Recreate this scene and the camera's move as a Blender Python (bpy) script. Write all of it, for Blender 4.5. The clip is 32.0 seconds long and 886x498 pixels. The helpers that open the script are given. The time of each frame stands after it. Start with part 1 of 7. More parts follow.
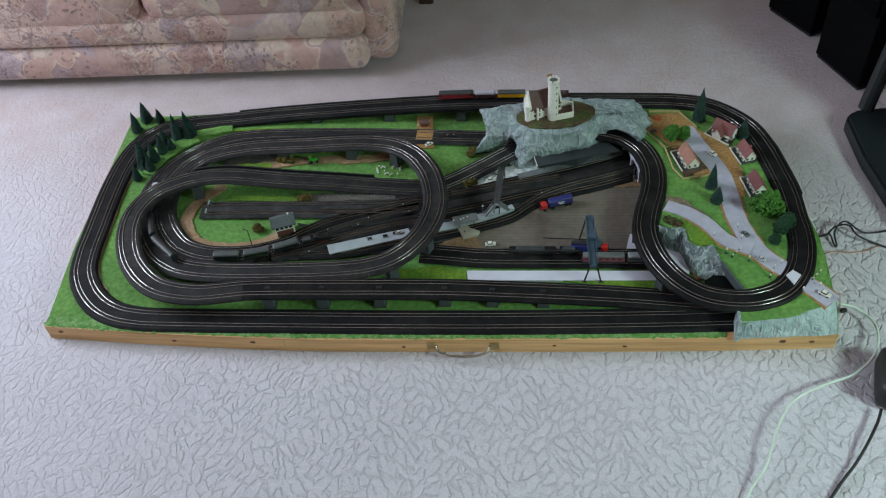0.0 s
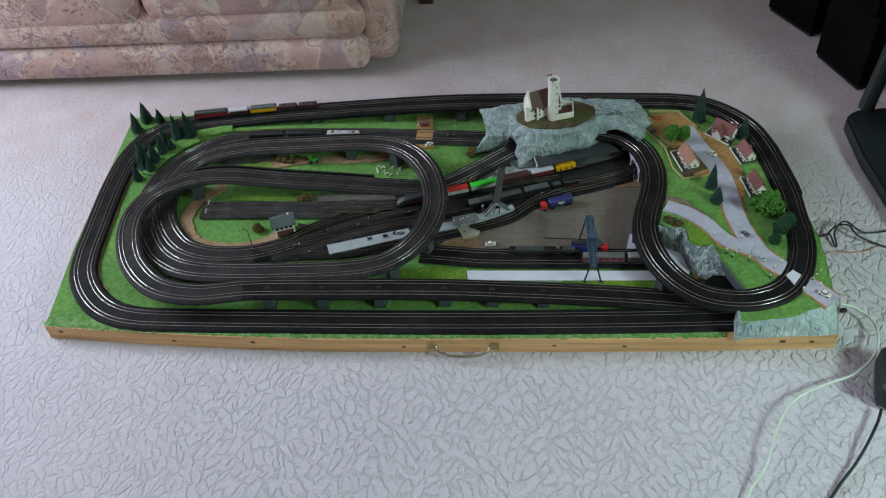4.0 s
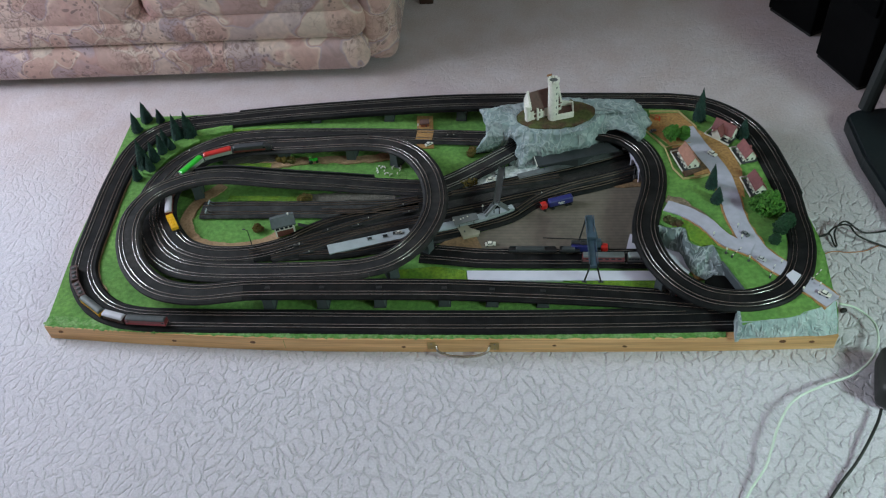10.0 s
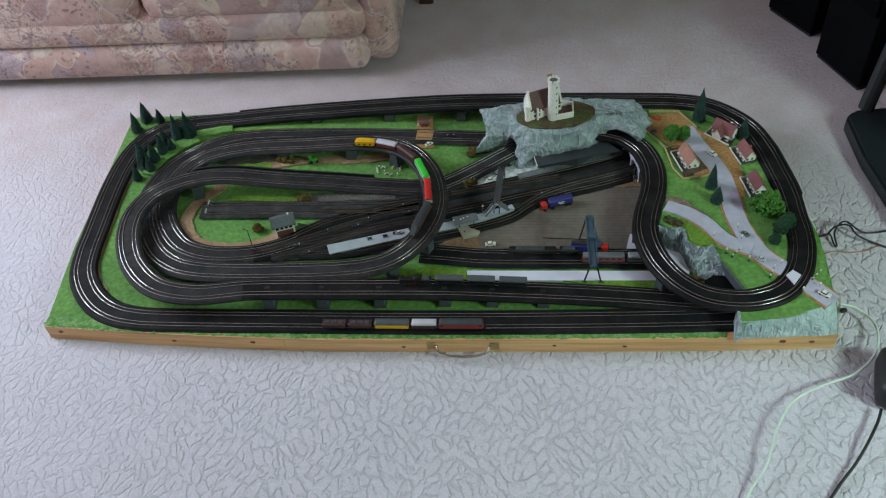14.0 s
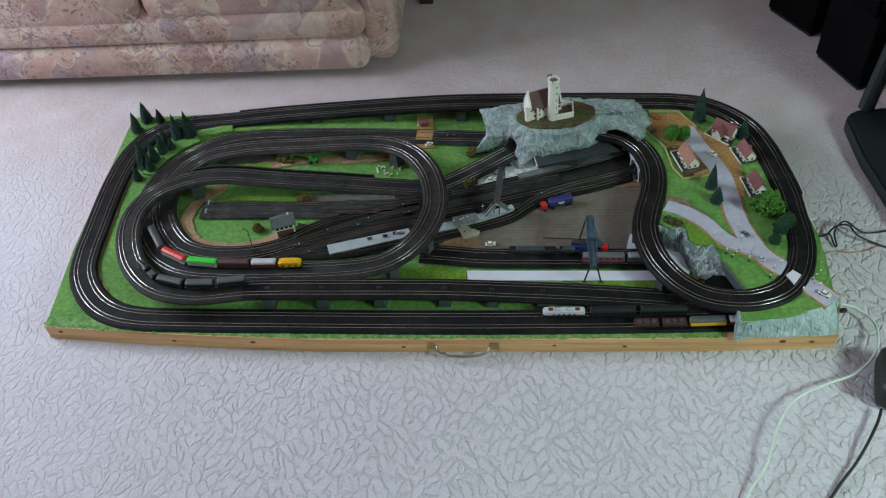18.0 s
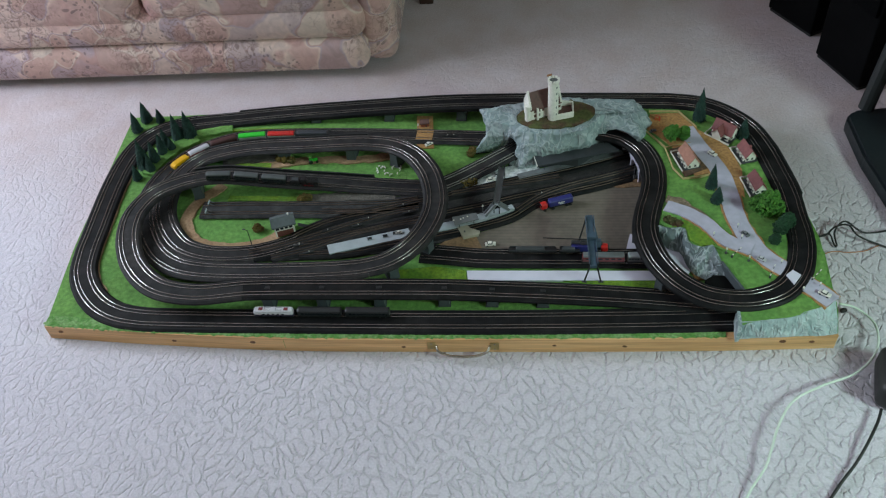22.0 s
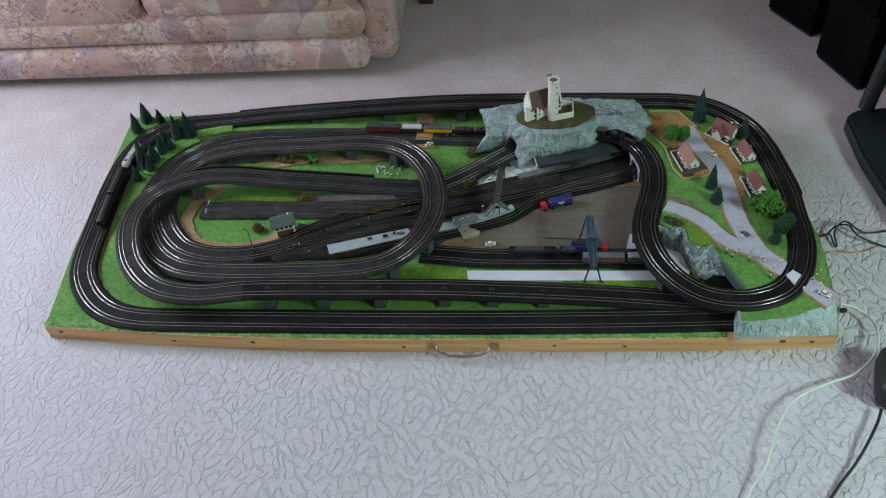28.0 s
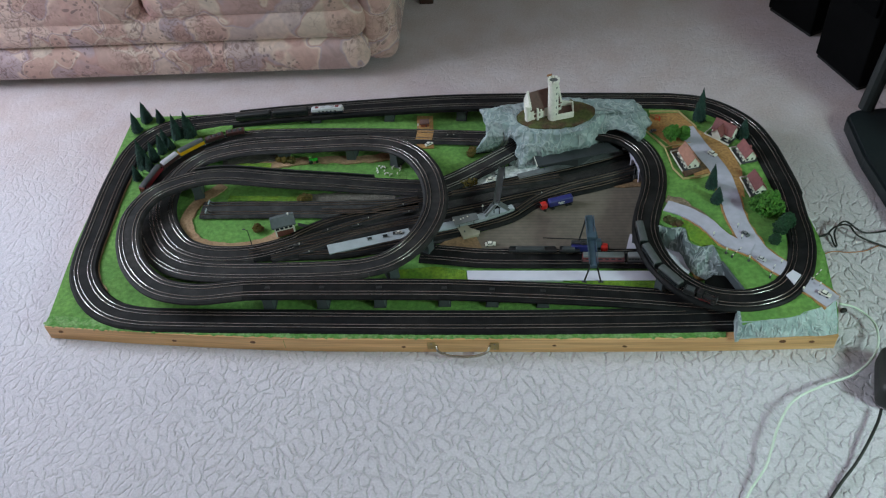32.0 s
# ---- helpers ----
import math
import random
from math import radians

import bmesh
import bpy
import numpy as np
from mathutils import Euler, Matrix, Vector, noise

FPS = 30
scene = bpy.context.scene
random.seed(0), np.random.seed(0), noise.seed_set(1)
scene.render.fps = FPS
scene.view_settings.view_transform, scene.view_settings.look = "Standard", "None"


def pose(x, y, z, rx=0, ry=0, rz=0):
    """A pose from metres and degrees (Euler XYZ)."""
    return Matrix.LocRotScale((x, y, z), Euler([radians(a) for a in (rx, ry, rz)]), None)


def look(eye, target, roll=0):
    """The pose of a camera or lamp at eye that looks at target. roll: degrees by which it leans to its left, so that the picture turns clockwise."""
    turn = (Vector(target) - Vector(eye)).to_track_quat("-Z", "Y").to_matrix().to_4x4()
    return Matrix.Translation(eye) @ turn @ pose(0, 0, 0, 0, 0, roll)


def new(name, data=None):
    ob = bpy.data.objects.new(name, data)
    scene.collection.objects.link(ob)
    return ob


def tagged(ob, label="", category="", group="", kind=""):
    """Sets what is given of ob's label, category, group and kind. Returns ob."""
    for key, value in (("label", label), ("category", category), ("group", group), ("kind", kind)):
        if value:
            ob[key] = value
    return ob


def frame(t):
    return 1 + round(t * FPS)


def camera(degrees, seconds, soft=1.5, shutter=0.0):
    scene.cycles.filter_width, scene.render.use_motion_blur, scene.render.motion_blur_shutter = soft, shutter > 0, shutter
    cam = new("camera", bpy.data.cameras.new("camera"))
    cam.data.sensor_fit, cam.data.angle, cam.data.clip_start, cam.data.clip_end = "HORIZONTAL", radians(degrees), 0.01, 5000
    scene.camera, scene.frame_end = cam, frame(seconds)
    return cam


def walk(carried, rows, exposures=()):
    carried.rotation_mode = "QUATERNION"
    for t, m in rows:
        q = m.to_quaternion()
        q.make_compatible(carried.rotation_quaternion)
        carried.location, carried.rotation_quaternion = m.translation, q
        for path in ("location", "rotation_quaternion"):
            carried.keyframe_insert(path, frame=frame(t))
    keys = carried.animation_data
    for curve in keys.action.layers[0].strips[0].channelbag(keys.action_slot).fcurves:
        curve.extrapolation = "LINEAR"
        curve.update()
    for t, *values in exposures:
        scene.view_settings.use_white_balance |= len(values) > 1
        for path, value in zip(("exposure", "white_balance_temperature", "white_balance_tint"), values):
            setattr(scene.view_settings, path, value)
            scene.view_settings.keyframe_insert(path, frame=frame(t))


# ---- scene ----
B = 0.047   # height of the layout board's upper face over the carpet

# ---- camera: a still view over the board ----
cam = camera(54.267, 32.0, soft=1.2)
EYE = (1.243, -1.211, 1.642)
VIEW = look(EYE, (1.0543, 0.1489, 0.1876), -5.852)
walk(cam, [(0.0, VIEW), (32.0, VIEW)])

# ---- light: daylight through a wide window at the sofa's end and a smaller one opposite ----
world = bpy.data.worlds.new("sky")
scene.world = world
world.use_nodes = True
wn = world.node_tree
sky = wn.nodes.new("ShaderNodeTexSky")
sky.sky_type = "NISHITA"
sky.sun_disc = False
sky.sun_elevation, sky.sun_rotation = radians(38), radians(200)
wn.nodes["Background"].inputs["Strength"].default_value = 0.12
wn.links.new(sky.outputs["Color"], wn.nodes["Background"].inputs["Color"])


def area_lamp(name, eye, target, sx, sy, power, color):
    data = bpy.data.lights.new(name, "AREA")
    data.shape, data.size, data.size_y, data.energy, data.color = "RECTANGLE", sx, sy, power, color
    ob = new(name, data)
    ob.matrix_world = look(eye, target)
    return ob


area_lamp("window_light_west", (-2.02, 0.78, 1.68), (0.3, 0.15, 0.0), 1.7, 1.25, 108, (0.79, 0.895, 1.0))
area_lamp("window_light_east", (3.22, -1.05, 1.40), (1.9, -0.6, 0.0), 0.36, 0.42, 38, (0.68, 1.0, 0.88))
scene.view_settings.exposure = 0.0


# ---- materials ----
def mat(name, color, rough=0.6, metal=0.0, vary=0.15, scale=60.0, bump=0.15, fine=None, spec=0.5, second=None, mix_scale=8.0, stripes=0.0, clear=0.0, bands=0.0, rough_vary=0.12):
    """A principled surface with grain at two scales; second: a colour that breaks through in patches; stripes: waves a metre along the UV."""
    m = bpy.data.materials.new(name)
    m.use_nodes = True
    nt = m.node_tree
    n, l = nt.nodes, nt.links
    p = n["Principled BSDF"]
    tc = n.new("ShaderNodeTexCoord")
    big = n.new("ShaderNodeTexNoise")
    big.inputs["Scale"].default_value = mix_scale
    big.inputs["Detail"].default_value = 5
    small = n.new("ShaderNodeTexNoise")
    small.inputs["Scale"].default_value = fine or scale * 4
    small.inputs["Detail"].default_value = 4
    mid = n.new("ShaderNodeTexNoise")
    mid.inputs["Scale"].default_value = scale
    mid.inputs["Detail"].default_value = 3
    for t in (big, small, mid):
        l.new(tc.outputs["Object"], t.inputs["Vector"])
    ramp = n.new("ShaderNodeMapRange")
    ramp.inputs["From Min"].default_value, ramp.inputs["From Max"].default_value = 0.3, 0.7
    ramp.inputs["To Min"].default_value, ramp.inputs["To Max"].default_value = 1 - vary, 1 + vary
    l.new(mid.outputs["Fac"], ramp.inputs["Value"])
    base = n.new("ShaderNodeMix")
    base.data_type = "RGBA"
    base.inputs["A"].default_value = (*color, 1)
    base.inputs["B"].default_value = (*(second or [c * (1 - vary) for c in color]), 1)
    sharp = n.new("ShaderNodeMapRange")
    sharp.inputs["From Min"].default_value, sharp.inputs["From Max"].default_value = 0.42, 0.62
    l.new(big.outputs["Fac"], sharp.inputs["Value"])
    l.new(sharp.outputs["Result"], base.inputs["Factor"])
    mul = n.new("ShaderNodeMix")
    mul.data_type, mul.blend_type = "RGBA", "MULTIPLY"
    mul.inputs["Factor"].default_value = 1.0
    l.new(base.outputs["Result"], mul.inputs["A"])
    l.new(ramp.outputs["Result"], mul.inputs["B"])
    out = mul.outputs["Result"]
    height = small.outputs["Fac"]
    if bands:
        lines = n.new("ShaderNodeTexWave")
        lines.bands_direction = "Y"
        lines.inputs["Scale"].default_value, lines.inputs["Distortion"].default_value = bands, 0.6
        l.new(tc.outputs["Object"], lines.inputs["Vector"])
        seam = n.new("ShaderNodeMapRange")
        seam.inputs["From Min"].default_value, seam.inputs["From Max"].default_value = 0.0, 0.25
        seam.inputs["To Min"].default_value = 0.80
        l.new(lines.outputs["Fac"], seam.inputs["Value"])
        dk = n.new("ShaderNodeMix")
        dk.data_type, dk.blend_type = "RGBA", "MULTIPLY"
        dk.inputs["Factor"].default_value = 1.0
        l.new(out, dk.inputs["A"])
        l.new(seam.outputs["Result"], dk.inputs["B"])
        out = dk.outputs["Result"]
    if stripes:
        uv = n.new("ShaderNodeUVMap")
        wave = n.new("ShaderNodeTexWave")
        wave.inputs["Scale"].default_value = stripes
        wave.inputs["Distortion"].default_value = 0.0
        l.new(uv.outputs["UV"], wave.inputs["Vector"])
        dark = n.new("ShaderNodeMix")
        dark.data_type, dark.blend_type = "RGBA", "MULTIPLY"
        dark.inputs["Factor"].default_value = 0.16
        l.new(out, dark.inputs["A"])
        l.new(wave.outputs["Fac"], dark.inputs["B"])
        out = dark.outputs["Result"]
        height = wave.outputs["Fac"]
    l.new(out, p.inputs["Base Color"])
    bp = n.new("ShaderNodeBump")
    bp.inputs["Strength"].default_value = bump
    bp.inputs["Distance"].default_value = 0.004
    l.new(height, bp.inputs["Height"])
    l.new(bp.outputs["Normal"], p.inputs["Normal"])
    rr = n.new("ShaderNodeMapRange")
    rr.inputs["To Min"].default_value, rr.inputs["To Max"].default_value = max(rough - rough_vary, 0.04), min(rough + rough_vary, 1)
    l.new(small.outputs["Fac"], rr.inputs["Value"])
    l.new(rr.outputs["Result"], p.inputs["Roughness"])
    p.inputs["Metallic"].default_value = metal
    p.inputs["Specular IOR Level"].default_value = spec
    p.inputs["Coat Weight"].default_value = clear
    return m


def carpet_material():
    """A pale wool carpet with a carved, crackled pile."""
    m = bpy.data.materials.new("carpet_wool")
    m.use_nodes = True
    n, l = m.node_tree.nodes, m.node_tree.links
    p = n["Principled BSDF"]
    tc = n.new("ShaderNodeTexCoord")
    warp = n.new("ShaderNodeTexNoise")
    warp.inputs["Scale"].default_value, warp.inputs["Detail"].default_value = 80.0, 2
    l.new(tc.outputs["Object"], warp.inputs["Vector"])
    add = n.new("ShaderNodeVectorMath")
    add.operation = "MULTIPLY_ADD"
    add.inputs[1].default_value = (0.015, 0.015, 0.0)
    l.new(warp.outputs["Color"], add.inputs[0])
    l.new(tc.outputs["Object"], add.inputs[2])
    # carved lines that run one way in some patches and the other way in the rest
    swirl = n.new("ShaderNodeTexNoise")
    swirl.inputs["Scale"].default_value, swirl.inputs["Detail"].default_value = 9.0, 1
    l.new(tc.outputs["Object"], swirl.inputs["Vector"])
    turn = n.new("ShaderNodeMapRange")
    turn.inputs["From Min"].default_value, turn.inputs["From Max"].default_value = 0.495, 0.505
    l.new(swirl.outputs["Fac"], turn.inputs["Value"])
    lines = []
    for angle, stretch_x, stretch_y in ((0.50, 1.4, 0.62), (-0.55, 1.35, 0.66)):
        lean = n.new("ShaderNodeMapping")
        lean.vector_type = "TEXTURE"
        lean.inputs["Rotation"].default_value = (0, 0, angle)
        lean.inputs["Scale"].default_value = (1 / stretch_x, 1 / stretch_y, 1.0)
        l.new(add.outputs["Vector"], lean.inputs["Vector"])
        vor = n.new("ShaderNodeTexVoronoi")
        vor.feature, vor.voronoi_dimensions = "DISTANCE_TO_EDGE", "2D"
        vor.inputs["Scale"].default_value = 37.0
        l.new(lean.outputs["Vector"], vor.inputs["Vector"])
        lines.append(vor.outputs["Distance"])
    way = n.new("ShaderNodeMix")
    l.new(turn.outputs["Result"], way.inputs["Factor"])
    l.new(lines[0], way.inputs["A"])
    l.new(lines[1], way.inputs["B"])
    groove = n.new("ShaderNodeMapRange")
    groove.interpolation_type = "SMOOTHSTEP"
    groove.inputs["From Min"].default_value, groove.inputs["From Max"].default_value = 0.0, 0.04
    l.new(way.outputs["Result"], groove.inputs["Value"])
    gate = n.new("ShaderNodeTexNoise")
    gate.inputs["Scale"].default_value, gate.inputs["Detail"].default_value = 38.0, 2
    l.new(tc.outputs["Object"], gate.inputs["Vector"])
    gm = n.new("ShaderNodeMapRange")
    gm.inputs["From Min"].default_value, gm.inputs["From Max"].default_value = 0.47, 0.66
    l.new(gate.outputs["Fac"], gm.inputs["Value"])
    part_cut = n.new("ShaderNodeMath")
    part_cut.operation = "MAXIMUM"
    l.new(groove.outputs["Result"], part_cut.inputs[0])
    l.new(gm.outputs["Result"], part_cut.inputs[1])
    # towards the sofa the carved lines fade; this mask also carries the painted dimness
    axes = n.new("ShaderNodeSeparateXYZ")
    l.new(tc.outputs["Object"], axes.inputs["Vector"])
    sofa_fade = n.new("ShaderNodeMapRange")
    sofa_fade.interpolation_type = "SMOOTHSTEP"
    sofa_fade.inputs["From Min"].default_value, sofa_fade.inputs["From Max"].default_value = 0.25, 0.95
    sofa_fade.inputs["To Max"].default_value = 0.84
    l.new(axes.outputs["Y"], sofa_fade.inputs["Value"])
    # the carved lines fade towards the left as well
    left_fade = n.new("ShaderNodeMapRange")
    left_fade.interpolation_type = "SMOOTHSTEP"
    left_fade.inputs["From Min"].default_value, left_fade.inputs["From Max"].default_value = 0.1, 1.0
    left_fade.inputs["To Min"].default_value, left_fade.inputs["To Max"].default_value = 0.5, 0.0
    l.new(axes.outputs["X"], left_fade.inputs["Value"])
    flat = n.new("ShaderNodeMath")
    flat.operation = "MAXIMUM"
    l.new(sofa_fade.outputs["Result"], flat.inputs[0])
    l.new(left_fade.outputs["Result"], flat.inputs[1])
    open_cut = n.new("ShaderNodeMath")
    open_cut.operation = "MAXIMUM"
    l.new(part_cut.outputs["Value"], open_cut.inputs[0])
    l.new(flat.outputs["Value"], open_cut.inputs[1])
    pile = n.new("ShaderNodeTexNoise")
    pile.inputs["Scale"].default_value, pile.inputs["Detail"].default_value = 420.0, 3
    l.new(tc.outputs["Object"], pile.inputs["Vector"])
    soil = n.new("ShaderNodeTexNoise")
    soil.inputs["Scale"].default_value, soil.inputs["Detail"].default_value = 3.0, 6
    l.new(tc.outputs["Object"], soil.inputs["Vector"])
    tone = n.new("ShaderNodeMix")
    tone.data_type = "RGBA"
    tone.inputs["A"].default_value = (0.665, 0.618, 0.692, 1)
    tone.inputs["B"].default_value = (0.597, 0.545, 0.62, 1)
    l.new(soil.outputs["Fac"], tone.inputs["Factor"])
    # groove shade is painted in: carved lines take a slightly darker wool tone
    cut = n.new("ShaderNodeMix")
    cut.data_type = "RGBA"
    cut.inputs["A"].default_value = (0.56, 0.525, 0.58, 1)
    # dimmer, warmer light near the sofa is painted into the wool as pink-brown
    dim_tint = n.new("ShaderNodeMix")
    dim_tint.data_type = "RGBA"
    dim_tint.inputs["B"].default_value = (0.465, 0.350, 0.345, 1)
    l.new(tone.outputs["Result"], dim_tint.inputs["A"])
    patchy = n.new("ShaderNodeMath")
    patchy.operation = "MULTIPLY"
    tint_noise = n.new("ShaderNodeTexNoise")
    tint_noise.inputs["Scale"].default_value, tint_noise.inputs["Detail"].default_value = 9.0, 5
    l.new(tc.outputs["Object"], tint_noise.inputs["Vector"])
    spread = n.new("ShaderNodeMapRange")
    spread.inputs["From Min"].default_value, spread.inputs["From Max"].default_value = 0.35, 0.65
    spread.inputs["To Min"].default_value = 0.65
    l.new(tint_noise.outputs["Fac"], spread.inputs["Value"])
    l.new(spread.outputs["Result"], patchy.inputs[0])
    l.new(sofa_fade.outputs["Result"], patchy.inputs[1])
    l.new(patchy.outputs["Value"], dim_tint.inputs["Factor"])
    l.new(dim_tint.outputs["Result"], cut.inputs["B"])
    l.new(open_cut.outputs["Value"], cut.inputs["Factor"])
    fleck = n.new("ShaderNodeTexNoise")
    fleck.inputs["Scale"].default_value, fleck.inputs["Detail"].default_value = 190.0, 4
    l.new(tc.outputs["Object"], fleck.inputs["Vector"])
    fm = n.new("ShaderNodeMapRange")
    fm.inputs["From Min"].default_value, fm.inputs["From Max"].default_value = 0.3, 0.7
    fm.inputs["To Min"].default_value, fm.inputs["To Max"].default_value = 0.88, 1.11
    l.new(fleck.outputs["Fac"], fm.inputs["Value"])
    tuft = n.new("ShaderNodeMix")
    tuft.data_type, tuft.blend_type = "RGBA", "MULTIPLY"
    tuft.inputs["Factor"].default_value = 1.0
    l.new(cut.outputs["Result"], tuft.inputs["A"])
    l.new(fm.outputs["Result"], tuft.inputs["B"])
    l.new(tuft.outputs["Result"], p.inputs["Base Color"])
    hsum = n.new("ShaderNodeMath")
    hsum.operation = "MULTIPLY_ADD"
    hsum.inputs[1].default_value = 0.6
    l.new(pile.outputs["Fac"], hsum.inputs[0])
    mound = n.new("ShaderNodeTexNoise")
    mound.inputs["Scale"].default_value, mound.inputs["Detail"].default_value = 48.0, 2
    l.new(add.outputs["Vector"], mound.inputs["Vector"])
    swell = n.new("ShaderNodeMath")
    swell.operation = "MULTIPLY_ADD"
    swell.inputs[1].default_value = 0.9
    l.new(mound.outputs["Fac"], swell.inputs[0])
    # the pile swells up between the carved lines
    cushion = n.new("ShaderNodeMapRange")
    cushion.interpolation_type = "SMOOTHSTEP"
    cushion.inputs["From Max"].default_value = 0.17
    l.new(way.outputs["Result"], cushion.inputs["Value"])
    rise = n.new("ShaderNodeMix")
    rise.inputs["B"].default_value = 1.0
    l.new(cushion.outputs["Result"], rise.inputs["A"])
    soft_gate = n.new("ShaderNodeMath")
    soft_gate.operation = "MAXIMUM"
    l.new(gm.outputs["Result"], soft_gate.inputs[0])
    l.new(flat.outputs["Value"], soft_gate.inputs[1])
    l.new(soft_gate.outputs["Value"], rise.inputs["Factor"])
    l.new(rise.outputs["Result"], swell.inputs[2])
    l.new(swell.outputs["Value"], hsum.inputs[2])
    bp = n.new("ShaderNodeBump")
    bp.inputs["Strength"].default_value, bp.inputs["Distance"].default_value = 1.0, 0.0036
    l.new(hsum.outputs["Value"], bp.inputs["Height"])
    l.new(bp.outputs["Normal"], p.inputs["Normal"])
    p.inputs["Roughness"].default_value = 0.95
    p.inputs["Sheen Weight"].default_value = 0.25
    return m


def rock_material(name="painted_plaster_rock", f=1.02):
    """Crumpled plaster, painted blue-grey, with paler creases."""
    m = mat(name, (0.20 * f, 0.262 * f, 0.275 * f), 0.75, 0, 0.25, 45, 0.5, 160, second=(0.27 * f, 0.335 * f, 0.345 * f), mix_scale=18)
    n, l = m.node_tree.nodes, m.node_tree.links
    p = n["Principled BSDF"]
    tc = n.new("ShaderNodeTexCoord")
    warp = n.new("ShaderNodeTexNoise")
    warp.inputs["Scale"].default_value = 30
    l.new(tc.outputs["Object"], warp.inputs["Vector"])
    add = n.new("ShaderNodeVectorMath")
    add.operation = "MULTIPLY_ADD"
    add.inputs[1].default_value = (0.03, 0.03, 0.03)
    l.new(warp.outputs["Color"], add.inputs[0])
    l.new(tc.outputs["Object"], add.inputs[2])
    tilt = n.new("ShaderNodeMapping")
    tilt.inputs["Rotation"].default_value = (0.2, 0.3, 0.5)
    tilt.inputs["Scale"].default_value = (1.0, 0.7, 0.5)
    l.new(add.outputs["Vector"], tilt.inputs["Vector"])
    v = n.new("ShaderNodeTexNoise")
    v.inputs["Scale"].default_value, v.inputs["Detail"].default_value, v.inputs["Distortion"].default_value = 46, 2, 0.8
    l.new(tilt.outputs["Vector"], v.inputs["Vector"])
    mid = n.new("ShaderNodeMath")
    mid.operation = "SUBTRACT"
    mid.inputs[1].default_value = 0.5
    l.new(v.outputs["Fac"], mid.inputs[0])
    fold = n.new("ShaderNodeMath")
    fold.operation = "ABSOLUTE"
    l.new(mid.outputs["Value"], fold.inputs[0])
    ridge = n.new("ShaderNodeMapRange")
    ridge.inputs["From Max"].default_value = 0.075
    ridge.inputs["To Min"].default_value, ridge.inputs["To Max"].default_value = 0.72, 0.0
    l.new(fold.outputs["Value"], ridge.inputs["Value"])
    old = p.inputs["Base Color"].links[0].from_socket
    mx = n.new("ShaderNodeMix")
    mx.data_type = "RGBA"
    mx.inputs["B"].default_value = (0.50, 0.56, 0.59, 1)
    l.new(old, mx.inputs["A"])
    l.new(ridge.outputs["Result"], mx.inputs["Factor"])
    l.new(mx.outputs["Result"], p.inputs["Base Color"])
    bp = n.new("ShaderNodeBump")
    bp.inputs["Strength"].default_value, bp.inputs["Distance"].default_value = 0.8, 0.004
    l.new(ridge.outputs["Result"], bp.inputs["Height"])
    l.new(p.inputs["Normal"].links[0].from_socket, bp.inputs["Normal"])
    l.new(bp.outputs["Normal"], p.inputs["Normal"])
    return m


CARPET = carpet_material()
GRASS = mat("static_grass", (0.118, 0.283, 0.058), 0.9, 0, 0.25, 90, 0.7, 900, second=(0.155, 0.330, 0.070), mix_scale=10)
LIGHT_GRASS = mat("spring_grass", (0.17, 0.29, 0.02), 0.9, 0, 0.3, 120, 0.7, 900, second=(0.11, 0.24, 0.02), mix_scale=20)
WOOD = mat("pine_wood", (0.72, 0.43, 0.205), 0.5, 0, 0.16, 25, 0.1, second=(0.55, 0.30, 0.125), mix_scale=6)
grain = WOOD.node_tree.nodes.new("ShaderNodeMapping")
grain.inputs["Scale"].default_value = (0.35, 6.0, 9.0)
for node in list(WOOD.node_tree.nodes):
    if node.bl_idname == "ShaderNodeTexNoise":
        WOOD.node_tree.links.new(grain.outputs["Vector"], node.inputs["Vector"])
    if node.bl_idname == "ShaderNodeTexCoord":
        WOOD.node_tree.links.new(node.outputs["Object"], grain.inputs["Vector"])
PLATE_BRASS = mat("aged_brass", (0.50, 0.38, 0.17), 0.4, 1.0, 0.15, 60, 0.05)
KNOT = mat("wood_knot", (0.16, 0.07, 0.03), 0.6)
BED = mat("track_bed_plastic", (0.0115, 0.0113, 0.0125), 0.48, 0, 0.3, 40, 0.08, second=(0.019, 0.0178, 0.0185), mix_scale=9, stripes=75.0, spec=0.10)
# a paler grey bed for the inner tracks and the points
PALER_BED = mat("paler_track_bed", (0.021, 0.0205, 0.0225), 0.55, 0, 0.35, 50, 0.12, second=(0.034, 0.0315, 0.032), mix_scale=14, stripes=75.0, spec=0.18)
DUSTY_BED = mat("dusty_track_bed", (0.030, 0.031, 0.033), 0.8, 0, 0.35, 60, 0.10, second=(0.052, 0.050, 0.050), mix_scale=25, stripes=75.0, spec=0.2)
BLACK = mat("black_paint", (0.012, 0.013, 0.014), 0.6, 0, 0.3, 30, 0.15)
RAIL = mat("rail_nickel", (0.49, 0.465, 0.45), 0.26, 1.0, 0.10, 20, 0.0, 60, rough_vary=0.03)
DULL_RAIL = mat("dull_rail", (0.29, 0.27, 0.255), 0.42, 1.0, 0.15, 40, 0.0, 60)
RUST_RAIL = mat("rusty_rail", (0.19, 0.145, 0.12), 0.5, 1.0, 0.25, 60, 0.0, 60, second=(0.13, 0.095, 0.075), mix_scale=30)
BALLAST = mat("dark_ballast", (0.015, 0.0145, 0.0145), 0.9, 0, 0.4, 180, 0.6, 500, second=(0.034, 0.030, 0.028), mix_scale=22)
DIRT = mat("tan_scatter", (0.44, 0.235, 0.085), 0.95, 0, 0.3, 160, 0.6, 700, second=(0.35, 0.185, 0.07), mix_scale=15)
